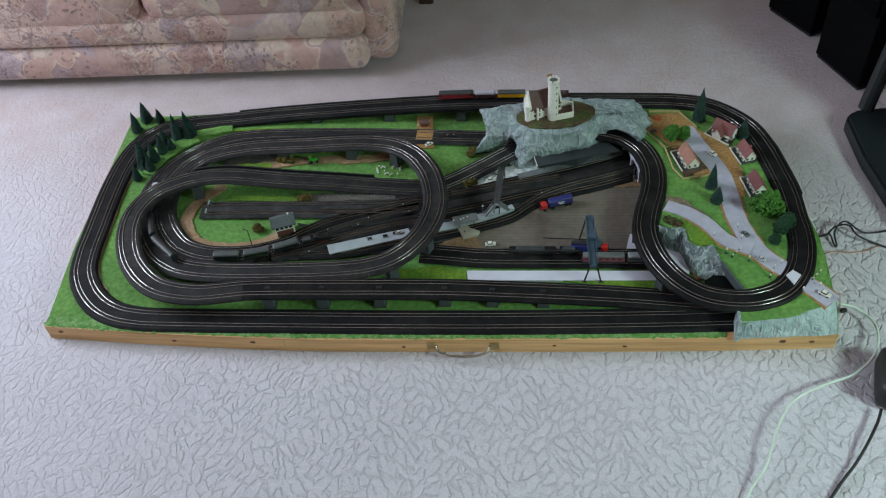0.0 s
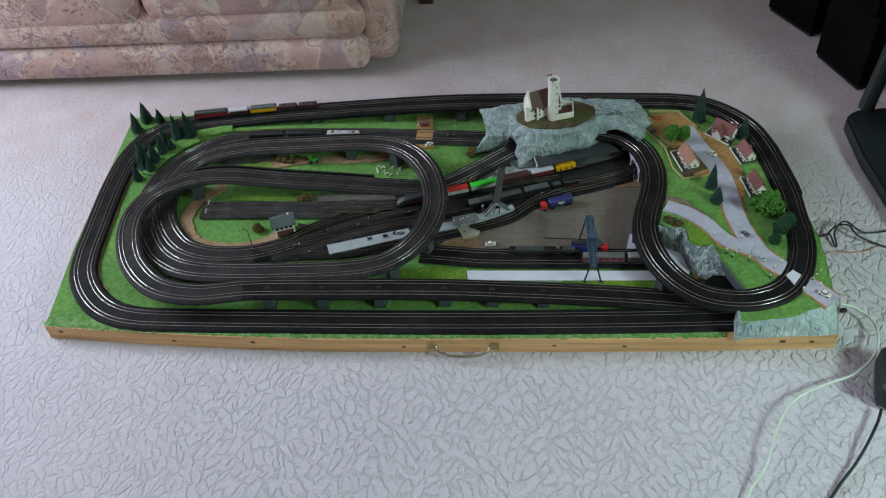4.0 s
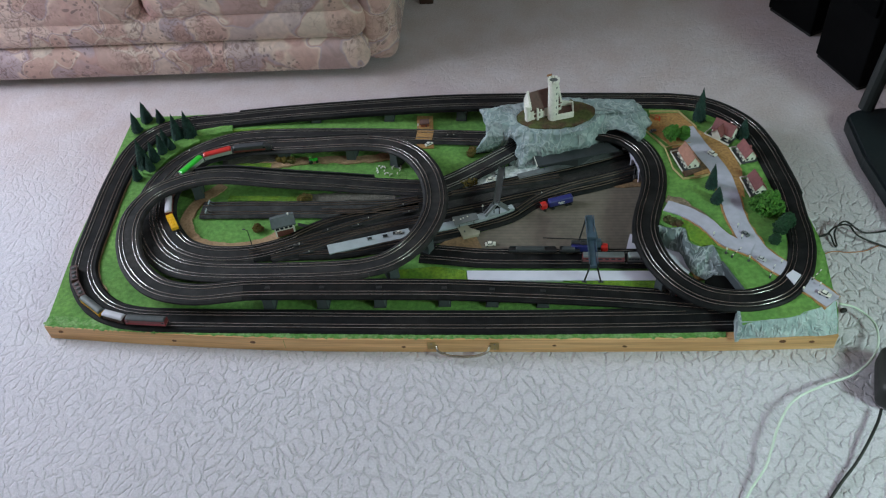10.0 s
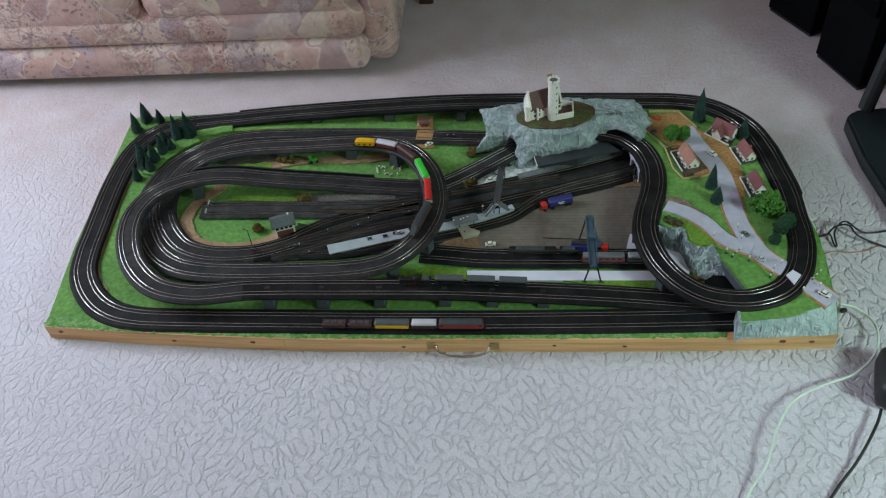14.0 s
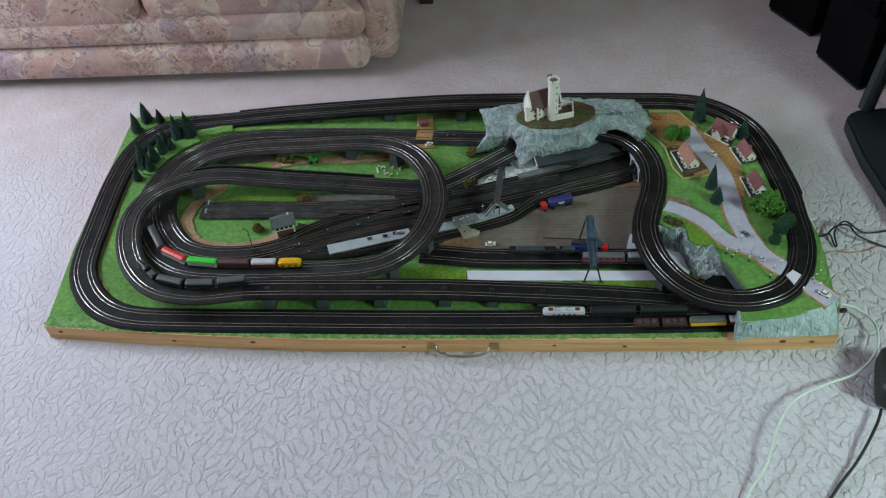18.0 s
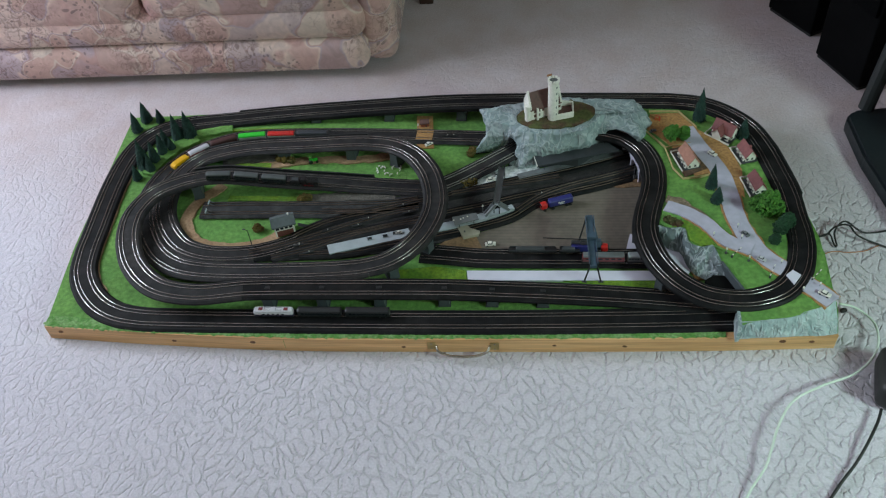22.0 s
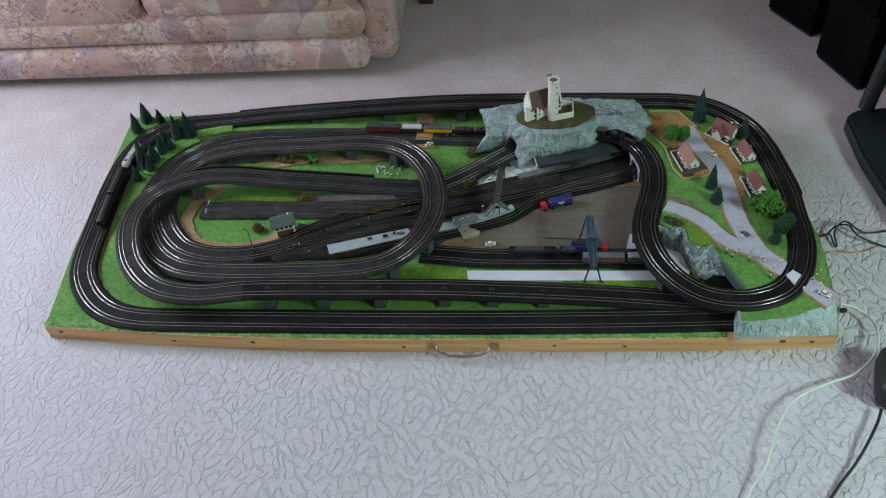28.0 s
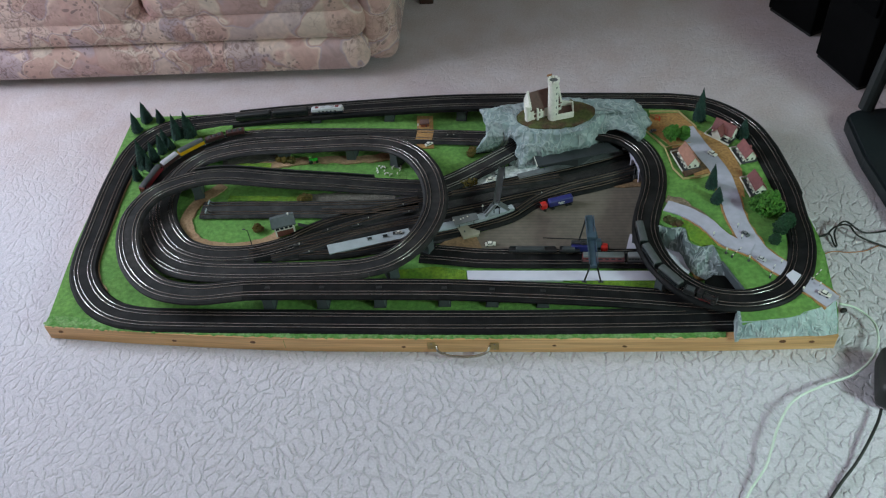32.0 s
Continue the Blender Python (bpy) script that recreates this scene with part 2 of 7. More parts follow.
SAND = mat("pale_sand", (0.37, 0.235, 0.140), 0.95, 0, 0.25, 160, 0.5, 700, second=(0.31, 0.19, 0.105), mix_scale=15)
EARTH = mat("brown_earth", (0.27, 0.165, 0.085), 0.95, 0, 0.3, 160, 0.6, 700, second=(0.21, 0.13, 0.07), mix_scale=20)
GRAVEL = mat("grey_gravel", (0.13, 0.115, 0.10), 0.95, 0, 0.4, 220, 0.9, 500, second=(0.09, 0.08, 0.07), mix_scale=18)
SOIL = mat("garden_soil", (0.10, 0.062, 0.038), 0.95, 0, 0.35, 150, 0.6, 600, second=(0.15, 0.09, 0.05), mix_scale=25)
GRAVEL_TAN = mat("tan_gravel", (0.26, 0.19, 0.13), 0.95, 0, 0.4, 200, 0.9, 500, second=(0.16, 0.12, 0.085), mix_scale=30)
YARD = mat("yard_board", (0.150, 0.124, 0.100), 0.85, 0, 0.12, 60, 0.15, second=(0.130, 0.110, 0.090), mix_scale=9, bands=30.0)
ROAD = mat("model_road", (0.45, 0.43, 0.53), 0.75, 0, 0.08, 60, 0.1, second=(0.39, 0.375, 0.47), mix_scale=14)
WHITE_ROAD = mat("white_card_road", (0.64, 0.62, 0.73), 0.7, 0, 0.05, 30, 0.05)
ROCK = rock_material()
# the same blue-grey rock with its base colour about halved
DARK_ROCK = rock_material("dark_plaster_rock", 0.55)
PALE_ROCK = rock_material("pale_plaster_rock", 1.45)
TUNNEL_BLACK = mat("tunnel_black", (0.004, 0.004, 0.004), 0.95, 0, 0.2, 40, 0.1, spec=0.1)
RUBBLE = mat("pale_rubble", (0.66, 0.68, 0.69), 0.9, 0, 0.3, 150, 0.8, 420, second=(0.46, 0.49, 0.51), mix_scale=60)
PLATFORM = mat("platform_grey", (0.36, 0.40, 0.43), 0.7, 0, 0.08, 60, 0.1)
WHITE = mat("white_plastic", (0.74, 0.72, 0.66), 0.5, 0, 0.06, 80, 0.08)
CASTLE_WHITE = mat("castle_plaster", (0.84, 0.81, 0.75), 0.7, 0, 0.10, 120, 0.25)
BROWN_ROOF = mat("brown_roof", (0.115, 0.050, 0.042), 0.6, 0, 0.2, 150, 0.3)
RED_ROOF = mat("red_roof", (0.27, 0.085, 0.080), 0.6, 0, 0.18, 120, 0.3, second=(0.20, 0.06, 0.06))
ORANGE_ROOF = mat("orange_roof", (0.40, 0.185, 0.125), 0.6, 0, 0.15, 120, 0.3)
MAROON_ROOF = mat("maroon_roof", (0.20, 0.06, 0.06), 0.6, 0, 0.15, 120, 0.3)
GREY_ROOF = mat("slate_grey_roof", (0.085, 0.105, 0.11), 0.6, 0, 0.15, 120, 0.25)
DARK_GREY = mat("dark_grey_plastic", (0.045, 0.05, 0.055), 0.55, 0, 0.2, 60, 0.1)
MID_GREY = mat("grey_plastic", (0.15, 0.16, 0.17), 0.5, 0, 0.15, 60, 0.1)
PIER_GREY = mat("pier_grey", (0.062, 0.076, 0.084), 0.6, 0, 0.15, 60, 0.1)
STEEL_BLUE = mat("blue_grey_steel", (0.05, 0.085, 0.125), 0.5, 0.0, 0.2, 60, 0.1)
GLASS_DARK = mat("dark_window", (0.02, 0.024, 0.03), 0.12, 0, 0.1, 20, 0.0)
CAR_RED = mat("glossy_red", (0.52, 0.022, 0.018), 0.3, 0, 0.05, 60, 0.02, clear=0.3)
CAR_GREEN = mat("glossy_green", (0.03, 0.52, 0.035), 0.3, 0, 0.05, 60, 0.02, clear=0.3)
CAR_YELLOW = mat("glossy_yellow", (0.78, 0.42, 0.01), 0.3, 0, 0.06, 60, 0.02, clear=0.3)
CAR_BROWN = mat("wagon_brown", (0.062, 0.020, 0.020), 0.55, 0, 0.2, 90, 0.1)
CAR_MAROON = mat("maroon_paint", (0.16, 0.022, 0.026), 0.35, 0, 0.08, 60, 0.03, clear=0.2)
CAR_SILVER = mat("silver_paint", (0.50, 0.48, 0.54), 0.42, 0.0, 0.06, 60, 0.03)
CAR_BLUE = mat("truck_blue", (0.028, 0.032, 0.17), 0.35, 0, 0.1, 60, 0.03, clear=0.2)
CAR_BLACK = mat("loco_black", (0.014, 0.014, 0.016), 0.35, 0, 0.2, 60, 0.05)
COACH_DARK = mat("dark_green_coach", (0.012, 0.016, 0.016), 0.3, 0, 0.15, 60, 0.03, clear=0.3)
CREAM = mat("cream_paint", (0.52, 0.52, 0.55), 0.4, 0, 0.06, 60, 0.03)
BRASS = mat("handle_steel", (0.55, 0.52, 0.45), 0.25, 1.0, 0.1, 60, 0.03)
BARK = mat("tree_bark", (0.09, 0.05, 0.03), 0.9, 0, 0.3, 120, 0.6)
CONIFER = mat("dark_fir_fibre", (0.012, 0.040, 0.032), 0.95, 0, 0.4, 130, 0.9, 600, second=(0.02, 0.06, 0.045), mix_scale=40)
LEAF = mat("bright_leaf_foam", (0.050, 0.175, 0.022), 0.9, 0, 0.4, 160, 0.9, 600, second=(0.085, 0.24, 0.03), mix_scale=50)
DARK_LEAF = mat("dark_leaf_foam", (0.012, 0.055, 0.024), 0.9, 0, 0.4, 160, 0.9, 600, second=(0.02, 0.075, 0.03), mix_scale=50)
BUSH = mat("ochre_bush_foam", (0.16, 0.11, 0.02), 0.95, 0, 0.4, 160, 0.9, 600, second=(0.10, 0.08, 0.02), mix_scale=60)
SPEAKER = mat("black_ash_veneer", (0.003, 0.003, 0.0035), 0.7, 0, 0.2, 30, 0.1, spec=0.05)
CLOTH_BLACK = mat("speaker_cloth", (0.0035, 0.0035, 0.004), 0.95, 0, 0.2, 300, 0.4, spec=0.04)
RUBBER = mat("black_rubber", (0.015, 0.015, 0.015), 0.5, 0, 0.1, 60, 0.05)
CABLE_WHITE = mat("pale_green_cable", (0.62, 0.70, 0.62), 0.45, 0, 0.05, 60, 0.03)
CABLE_GREY = mat("grey_cable", (0.17, 0.16, 0.16), 0.5, 0, 0.05, 60, 0.03)
COPPER = mat("orange_wire", (0.42, 0.17, 0.07), 0.5)
WALL = mat("wall_paint", (0.38, 0.27, 0.22), 0.9, 0, 0.04, 20, 0.1)
CEIL = mat("ceiling_paint", (0.58, 0.57, 0.56), 0.9, 0, 0.03, 20, 0.1)
DARK_WOOD = mat("dark_table_wood", (0.05, 0.022, 0.016), 0.4, 0, 0.2, 30, 0.1)


# ---- small builders ----
def part(name, bm, material, parent=None, label="", m=None):
    """Links a bmesh as one mesh object, under parent if there is one."""
    me = bpy.data.meshes.new(name)
    bm.normal_update()
    bm.to_mesh(me)
    bm.free()
    me.materials.append(material)
    ob = new(name, me)
    if parent:
        ob.parent = parent
    if m is not None:
        ob.matrix_basis = m
    if label:
        ob["label"] = label
    return ob


def share(name, ob, parent, m):
    """One more object on the mesh of ob."""
    twin = new(name, ob.data)
    twin.parent = parent
    twin.matrix_basis = m
    return twin


def thing(name, label, category, m=None, group="", kind=""):
    ob = new(name)
    ob.empty_display_size = 0.01
    if m is not None:
        ob.matrix_basis = m
    return tagged(ob, label, category, group, kind)


def box(sx, sy, sz, x=0, y=0, z=0, bevel=0.0, seg=2, m=None, bm=None):
    """A box that stands with its base centre at x, y, z."""
    b = bm or bmesh.new()
    got = bmesh.ops.create_cube(b, size=1.0, matrix=(m or Matrix()) @ Matrix.Translation((x, y, z + sz / 2)) @ Matrix.Diagonal((sx, sy, sz, 1)))
    if bevel:
        edges = {e for v in got["verts"] for e in v.link_edges}
        bmesh.ops.bevel(b, geom=list(edges), offset=bevel, segments=seg, affect="EDGES", profile=0.5)
    return b


def cone(r1, r2, h, x=0, y=0, z=0, seg=12, m=None, bm=None):
    b = bm or bmesh.new()
    bmesh.ops.create_cone(b, cap_ends=True, segments=seg, radius1=r1, radius2=r2, depth=h, matrix=(m or Matrix()) @ Matrix.Translation((x, y, z + h / 2)))
    return b


def rod(a, c, r, seg=6, bm=None):
    """A round bar from a to c."""
    a, c = Vector(a), Vector(c)
    turn = (c - a).to_track_quat("Z", "Y").to_matrix().to_4x4()
    return cone(r, r, (c - a).length, seg=seg, m=Matrix.Translation(a) @ turn, bm=bm)


def prism(points, z0, z1, bm=None):
    """A polygon of the plan, from z0 up to z1."""
    b = bm or bmesh.new()
    low = [b.verts.new((x, y, z0)) for x, y in points]
    top = [b.verts.new((x, y, z1)) for x, y in points]
    b.faces.new(top)
    b.faces.new(low[::-1])
    n = len(points)
    for i in range(n):
        b.faces.new((low[i], low[(i + 1) % n], top[(i + 1) % n], top[i]))
    bmesh.ops.recalc_face_normals(b, faces=b.faces)
    return b


def spline(points, step=0.006, closed=False):
    """A smooth line through points, as an array of evenly spread places."""
    p = np.array(points, float)
    n = len(p)
    out = []
    for i in range(n if closed else n - 1):
        a, b, c, d = (p[(i + k) % n] if closed else p[min(max(i + k, 0), n - 1)] for k in (-1, 0, 1, 2))
        t1 = max(np.linalg.norm(b - a), 1e-6) ** 0.5
        t2 = max(np.linalg.norm(c - b), 1e-6) ** 0.5
        t3 = max(np.linalg.norm(d - c), 1e-6) ** 0.5
        mb = (c - b) if np.allclose(a, b) else t2 * ((b - a) / t1 - (c - a) / (t1 + t2) + (c - b) / t2)
        mc = (c - b) if np.allclose(d, c) else t2 * ((c - b) / t2 - (d - b) / (t2 + t3) + (d - c) / t3)
        for s in np.linspace(0, 1, 24, endpoint=False):
            out.append((2 * s**3 - 3 * s**2 + 1) * b + (s**3 - 2 * s**2 + s) * mb + (3 * s**2 - 2 * s**3) * c + (s**3 - s**2) * mc)
    out.append(p[0] if closed else p[-1])
    return even(np.array(out), step)


def even(q, step):
    d = np.r_[0, np.cumsum(np.linalg.norm(np.diff(q, axis=0), axis=1))]
    s = np.linspace(0, d[-1], max(int(d[-1] / step), 2))
    return np.stack([np.interp(s, d, q[:, k]) for k in range(q.shape[1])], 1)


def sideways(q):
    """The way to the right of a line, at each of its places."""
    t = np.gradient(q[:, :2], axis=0)
    t /= np.maximum(np.linalg.norm(t, axis=1), 1e-9)[:, None]
    return np.stack([t[:, 1], -t[:, 0]], 1)


def lane(q, off):
    out = q.copy()
    out[:, :2] += sideways(q) * off
    return out


def sweep(q, section, bm=None, closed=True):
    """A section (right, up) carried along a line, with UV along it."""
    b = bm or bmesh.new()
    uv = b.loops.layers.uv.verify()
    side = sideways(q)
    d = np.r_[0, np.cumsum(np.linalg.norm(np.diff(q, axis=0), axis=1))]
    rows = [[b.verts.new((p[0] + s[0] * a, p[1] + s[1] * a, p[2] + h)) for a, h in section] for p, s in zip(q, side)]
    k = len(section)
    for i in range(len(rows) - 1):
        for j in range(k if closed else k - 1):
            f = b.faces.new((rows[i][j], rows[i][(j + 1) % k], rows[i + 1][(j + 1) % k], rows[i + 1][j]))
            for loop, (u, v) in zip(f.loops, ((d[i], j), (d[i], j + 1), (d[i + 1], j + 1), (d[i + 1], j))):
                loop[uv].uv = (u, v * 0.01)
    if closed:
        b.faces.new(rows[0])
        b.faces.new(rows[-1][::-1])
    bmesh.ops.recalc_face_normals(b, faces=b.faces)
    return b


def tube(points, r, step=0.01, seg=6, bm=None):
    q = spline(points, step)
    return sweep(q, [(r * math.cos(a), r * math.sin(a)) for a in np.linspace(0, 2 * math.pi, seg, endpoint=False)], bm)


def smooth(ob):
    """Smooth sides; end caps of many corners stay flat."""
    for p in ob.data.polygons:
        p.use_smooth = len(p.vertices) <= 4
    return ob


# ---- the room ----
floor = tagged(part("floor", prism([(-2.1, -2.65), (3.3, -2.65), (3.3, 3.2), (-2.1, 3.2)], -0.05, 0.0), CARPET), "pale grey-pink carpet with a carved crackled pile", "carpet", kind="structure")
tagged(part("ceiling", prism([(-2.2, -2.75), (3.4, -2.75), (3.4, 3.3), (-2.2, 3.3)], 2.45, 2.55), CEIL), "plain white ceiling", "ceiling", kind="structure")
tagged(part("wall_north", box(5.6, 0.1, 2.45, 0.6, 3.25, 0), WALL), "plain painted wall", "wall", kind="structure")


def wall_with_window(name, axis, place, lo, hi, w0, w1, z0=0.8, z1=2.1):
    b = bmesh.new()
    for a0, a1, c0, c1 in ((lo, w0, 0, 2.45), (w1, hi, 0, 2.45), (w0, w1, 0, z0), (w0, w1, z1, 2.45)):
        if axis == "x":
            box(0.1, a1 - a0, c1 - c0, place, (a0 + a1) / 2, c0, bm=b)
        else:
            box(a1 - a0, 0.1, c1 - c0, (a0 + a1) / 2, place, c0, bm=b)
    tagged(part(name, b, WALL), "plain painted wall with a window", "wall", kind="structure")
    b = bmesh.new()
    for a in (w0 + 0.03, (w0 + w1) / 2, w1 - 0.03):
        box(0.05, 0.05, z1 - z0, *((place, a) if axis == "x" else (a, place)), z0, bm=b)
    for z in (z0, z1 - 0.05):
        box(*((0.06, w1 - w0) if axis == "x" else (w1 - w0, 0.06)), 0.05, *((place, (w0 + w1) / 2) if axis == "x" else ((w0 + w1) / 2, place)), z, bm=b)
    tagged(part("window_frame", b, WHITE), "white window frame", "window", kind="structure")


wall_with_window("wall_west", "x", -2.15, -2.65, 3.2, -0.12, 1.68, 1.02, 2.34)
tagged(part("wall_south", box(5.6, 0.1, 2.45, 0.6, -2.70, 0), WALL), "plain painted wall", "wall", kind="structure")
wall_with_window("wall_east", "x", 3.35, -2.65, 3.2, -1.35, -0.75, 1.1, 1.7)

# ---- the layout board ----
FRONT = [(0.075, 0.024), (0.326, 0.007), (0.676, -0.008), (1.075, -0.007), (1.461, -0.002), (1.712, 0.004), (1.939, 0.014)]
BACK = [(1.957, 0.089), (1.968, 0.318), (1.940, 0.524), (1.83, 0.70), (1.72, 0.80), (1.50, 0.845), (1.0, 0.86), (0.5, 0.86), (0.040, 0.841), (0.051, 0.291)]
OUTLINE = FRONT + BACK
board = thing("layout_board", "portable model railway baseboard with a pine frame and a carrying handle", "baseboard")
part("ground_sheet", prism(OUTLINE, 0.012, B - 0.004), GRASS, board, "green flocked top of the board")


def plank(a, c, h, t, name="frame_plank"):
    a, c = Vector((*a, 0)), Vector((*c, 0))
    d = c - a
    ob = part(name, box(d.length, t, h, d.length / 2, t / 2, 0.0, 0.0012), WOOD, board, "", Matrix.Translation((a.x, a.y, 0.001)) @ Matrix.Rotation(math.atan2(d.y, d.x), 4, "Z"))
    return ob


front_line = [Vector((*p, 0)) for p in FRONT]
b = sweep(spline([(p.x, p.y + 0.009, 0.001) for p in front_line], 0.02), [(-0.009, 0), (0.009, 0), (0.009, B - 0.001), (-0.009, B - 0.001)])
front_plank = part("front_plank", b, WOOD, board, "knotty yellow pine front board")
for i in range(len(BACK) - 1):
    plank(BACK[i], BACK[i + 1], B - 0.006, 0.014, "side_plank")
plank(BACK[-1], FRONT[0], B - 0.006, 0.014, "side_plank")
for kx, kz, kr in ((0.112, 0.030, 0.004), (0.402, 0.022, 0.004), (0.600, 0.030, 0.005), (0.960, 0.020, 0.0035), (1.31, 0.026, 0.003), (1.47, 0.022, 0.0035), (1.82, 0.032, 0.005), (1.885, 0.028, 0.004)):
    ky = float(np.interp(kx, [p.x for p in front_line], [p.y for p in front_line]))
    part("knot", cone(kr, kr, 0.002, m=Matrix.Rotation(radians(90), 4, "X") @ Matrix.Diagonal((1.5, 1, 1, 1)), seg=10), KNOT, front_plank, "", Matrix.Translation((kx, ky + 0.0006, kz)))

# ---- the tracks: double beds as smooth lines (x, y, height over the board) ----
RAMP = [(1.663, 0.104, 0.004), (1.469, 0.115, 0.012), (1.337, 0.120, 0.016), (1.204, 0.122, 0.021), (1.070, 0.123, 0.026), (0.934, 0.120, 0.031), (0.798, 0.115, 0.036), (0.661, 0.111, 0.04), (0.565, 0.106, 0.042)]
LEFT_TURN = [(0.524, 0.099, 0.043), (0.464, 0.090, 0.045), (0.411, 0.093, 0.046), (0.358, 0.106, 0.047), (0.313, 0.134, 0.048), (0.264, 0.188, 0.049), (0.230, 0.257, 0.05), (0.216, 0.317, 0.051), (0.217, 0.367, 0.052), (0.243, 0.431, 0.053), (0.287, 0.469, 0.052), (0.347, 0.498, 0.05)]
MID_LINE = [(0.418, 0.513, 0.046), (0.582, 0.510, 0.032), (0.736, 0.513, 0.015), (0.829, 0.513, 0.005), (0.962, 0.506, 0.002), (1.008, 0.509, 0.003), (1.046, 0.525, 0.006), (1.121, 0.570, 0.014), (1.198, 0.619, 0.024)]
S_CURVE = [(1.292, 0.674, 0.035), (1.386, 0.687, 0.045), (1.470, 0.669, 0.05), (1.514, 0.649, 0.05), (1.553, 0.605, 0.05), (1.575, 0.541, 0.05), (1.577, 0.475, 0.05), (1.567, 0.422, 0.05), (1.549, 0.360, 0.05), (1.538, 0.295, 0.05), (1.545, 0.234, 0.05)]
CIRCLE = [(1.565, 0.178, 0.05), (1.604, 0.122, 0.05), (1.654, 0.086, 0.05), (1.714, 0.073, 0.05), (1.771, 0.078, 0.05), (1.829, 0.105, 0.05), (1.871, 0.158, 0.05), (1.894, 0.224, 0.05), (1.901, 0.280, 0.05), (1.900, 0.347, 0.05)]
BACK_TURN = [(1.900, 0.418, 0.05), (1.888, 0.514, 0.05), (1.871, 0.608, 0.05), (1.841, 0.690, 0.05), (1.793, 0.748, 0.05), (1.736, 0.785, 0.05), (1.676, 0.800, 0.05), (1.519, 0.809, 0.05)]
BACK_LINE = [(1.359, 0.814, 0.05), (1.196, 0.820, 0.047), (1.031, 0.829, 0.04), (0.862, 0.831, 0.031), (0.690, 0.830, 0.021), (0.516, 0.826, 0.011), (0.376, 0.818, 0.003), (0.256, 0.804, 0.001)]
LEFT_SIDE = [(0.182, 0.782, 0.001), (0.131, 0.745, 0.001), (0.101, 0.686, 0.001), (0.088, 0.609, 0.001), (0.085, 0.529, 0.001), (0.088, 0.440, 0.001), (0.094, 0.346, 0.001), (0.099, 0.267, 0.001), (0.112, 0.200, 0.001)]
FRONT_LINE = [(0.143, 0.143, 0.001), (0.190, 0.093, 0.001), (0.248, 0.061, 0.001), (0.314, 0.048, 0.001), (0.386, 0.045, 0.001), (0.666, 0.043, 0.001), (1.073, 0.043, 0.001), (1.335, 0.047, 0.001), (1.593, 0.054, 0.001), (1.758, 0.062, 0.001)]
STATION = [(1.586, 0.634, 0.001), (1.522, 0.602, 0.001), (1.428, 0.564, 0.001), (1.351, 0.538, 0.001), (1.275, 0.514, 0.001), (1.200, 0.491, 0.001), (1.125, 0.465, 0.001), (1.050, 0.444, 0.001), (0.969, 0.419, 0.001), (0.903, 0.398, 0.001), (0.758, 0.353, 0.001), (0.687, 0.322, 0.001), (0.619, 0.288, 0.001), (0.549, 0.263, 0.002)]
INNER_TURN = [(0.477, 0.254, 0.004), (0.417, 0.258, 0.006), (0.359, 0.279, 0.009), (0.314, 0.323, 0.011), (0.280, 0.382, 0.013), (0.265, 0.450, 0.015), (0.271, 0.516, 0.017), (0.296, 0.578, 0.019), (0.331, 0.616, 0.021), (0.390, 0.639, 0.024)]
OVAL = [(0.470, 0.653, 0.027), (0.637, 0.654, 0.034), (0.719, 0.655, 0.038), (0.801, 0.651, 0.042), (0.876, 0.633, 0.046), (0.936, 0.591, 0.05), (0.980, 0.528, 0.052), (1.005, 0.457, 0.053), (1.013, 0.383, 0.052), (0.999, 0.314, 0.05), (0.965, 0.251, 0.046), (0.913, 0.203, 0.042), (0.859, 0.184, 0.038)]
SECOND_TURN = [(0.789, 0.177, 0.034), (0.646, 0.176, 0.028), (0.500, 0.180, 0.022), (0.424, 0.187, 0.02), (0.368, 0.202, 0.018), (0.313, 0.237, 0.016), (0.266, 0.295, 0.014), (0.231, 0.366, 0.012), (0.212, 0.445, 0.01), (0.213, 0.511, 0.008), (0.233, 0.579, 0.006), (0.274, 0.642, 0.004)]
CASTLE_LINE = [(0.322, 0.685, 0.003), (0.382, 0.718, 0.002), (0.447, 0.733, 0.001), (0.532, 0.737, 0.001), (0.701, 0.736, 0.001), (0.869, 0.729, 0.001), (1.002, 0.721, 0.001), (1.116, 0.714, 0.001), (1.165, 0.710, 0.001)]
SIDING = [(0.369, 0.424, 0.001), (0.514, 0.425, 0.001), (0.747, 0.425, 0.001), (0.884, 0.430, 0.001), (0.959, 0.445, 0.001)]
YARD_LINE = [(0.981, 0.264, 0.001), (1.061, 0.256, 0.001), (1.132, 0.248, 0.001), (1.272, 0.246, 0.001), (1.411, 0.246, 0.001), (1.568, 0.246, 0.001)]
LOOP_LINE = [(0.669, 0.258, 0.001), (0.799, 0.268, 0.001), (0.913, 0.297, 0.001), (1.042, 0.331, 0.001), (1.128, 0.357, 0.001), (1.208, 0.390, 0.001), (1.274, 0.444, 0.001), (1.349, 0.478, 0.001), (1.440, 0.508, 0.001), (1.525, 0.540, 0.001)]

GAUGE, SPACING, RAIL_Z = 0.009, 0.0336, 0.0078
RAIL_HEAD = [(-0.0009, 0.0052), (0.0009, 0.0052), (0.0010, 0.0066), (0.0008, 0.0073), (0.0004, 0.0077), (-0.0004, 0.0077), (-0.0008, 0.0073), (-0.0010, 0.0066)]


def lift(q):
    q = q.copy()
    q[:, 2] += B
    return q


MAIN = spline(RAMP + LEFT_TURN + MID_LINE + S_CURVE + CIRCLE + BACK_TURN + BACK_LINE + LEFT_SIDE + FRONT_LINE)
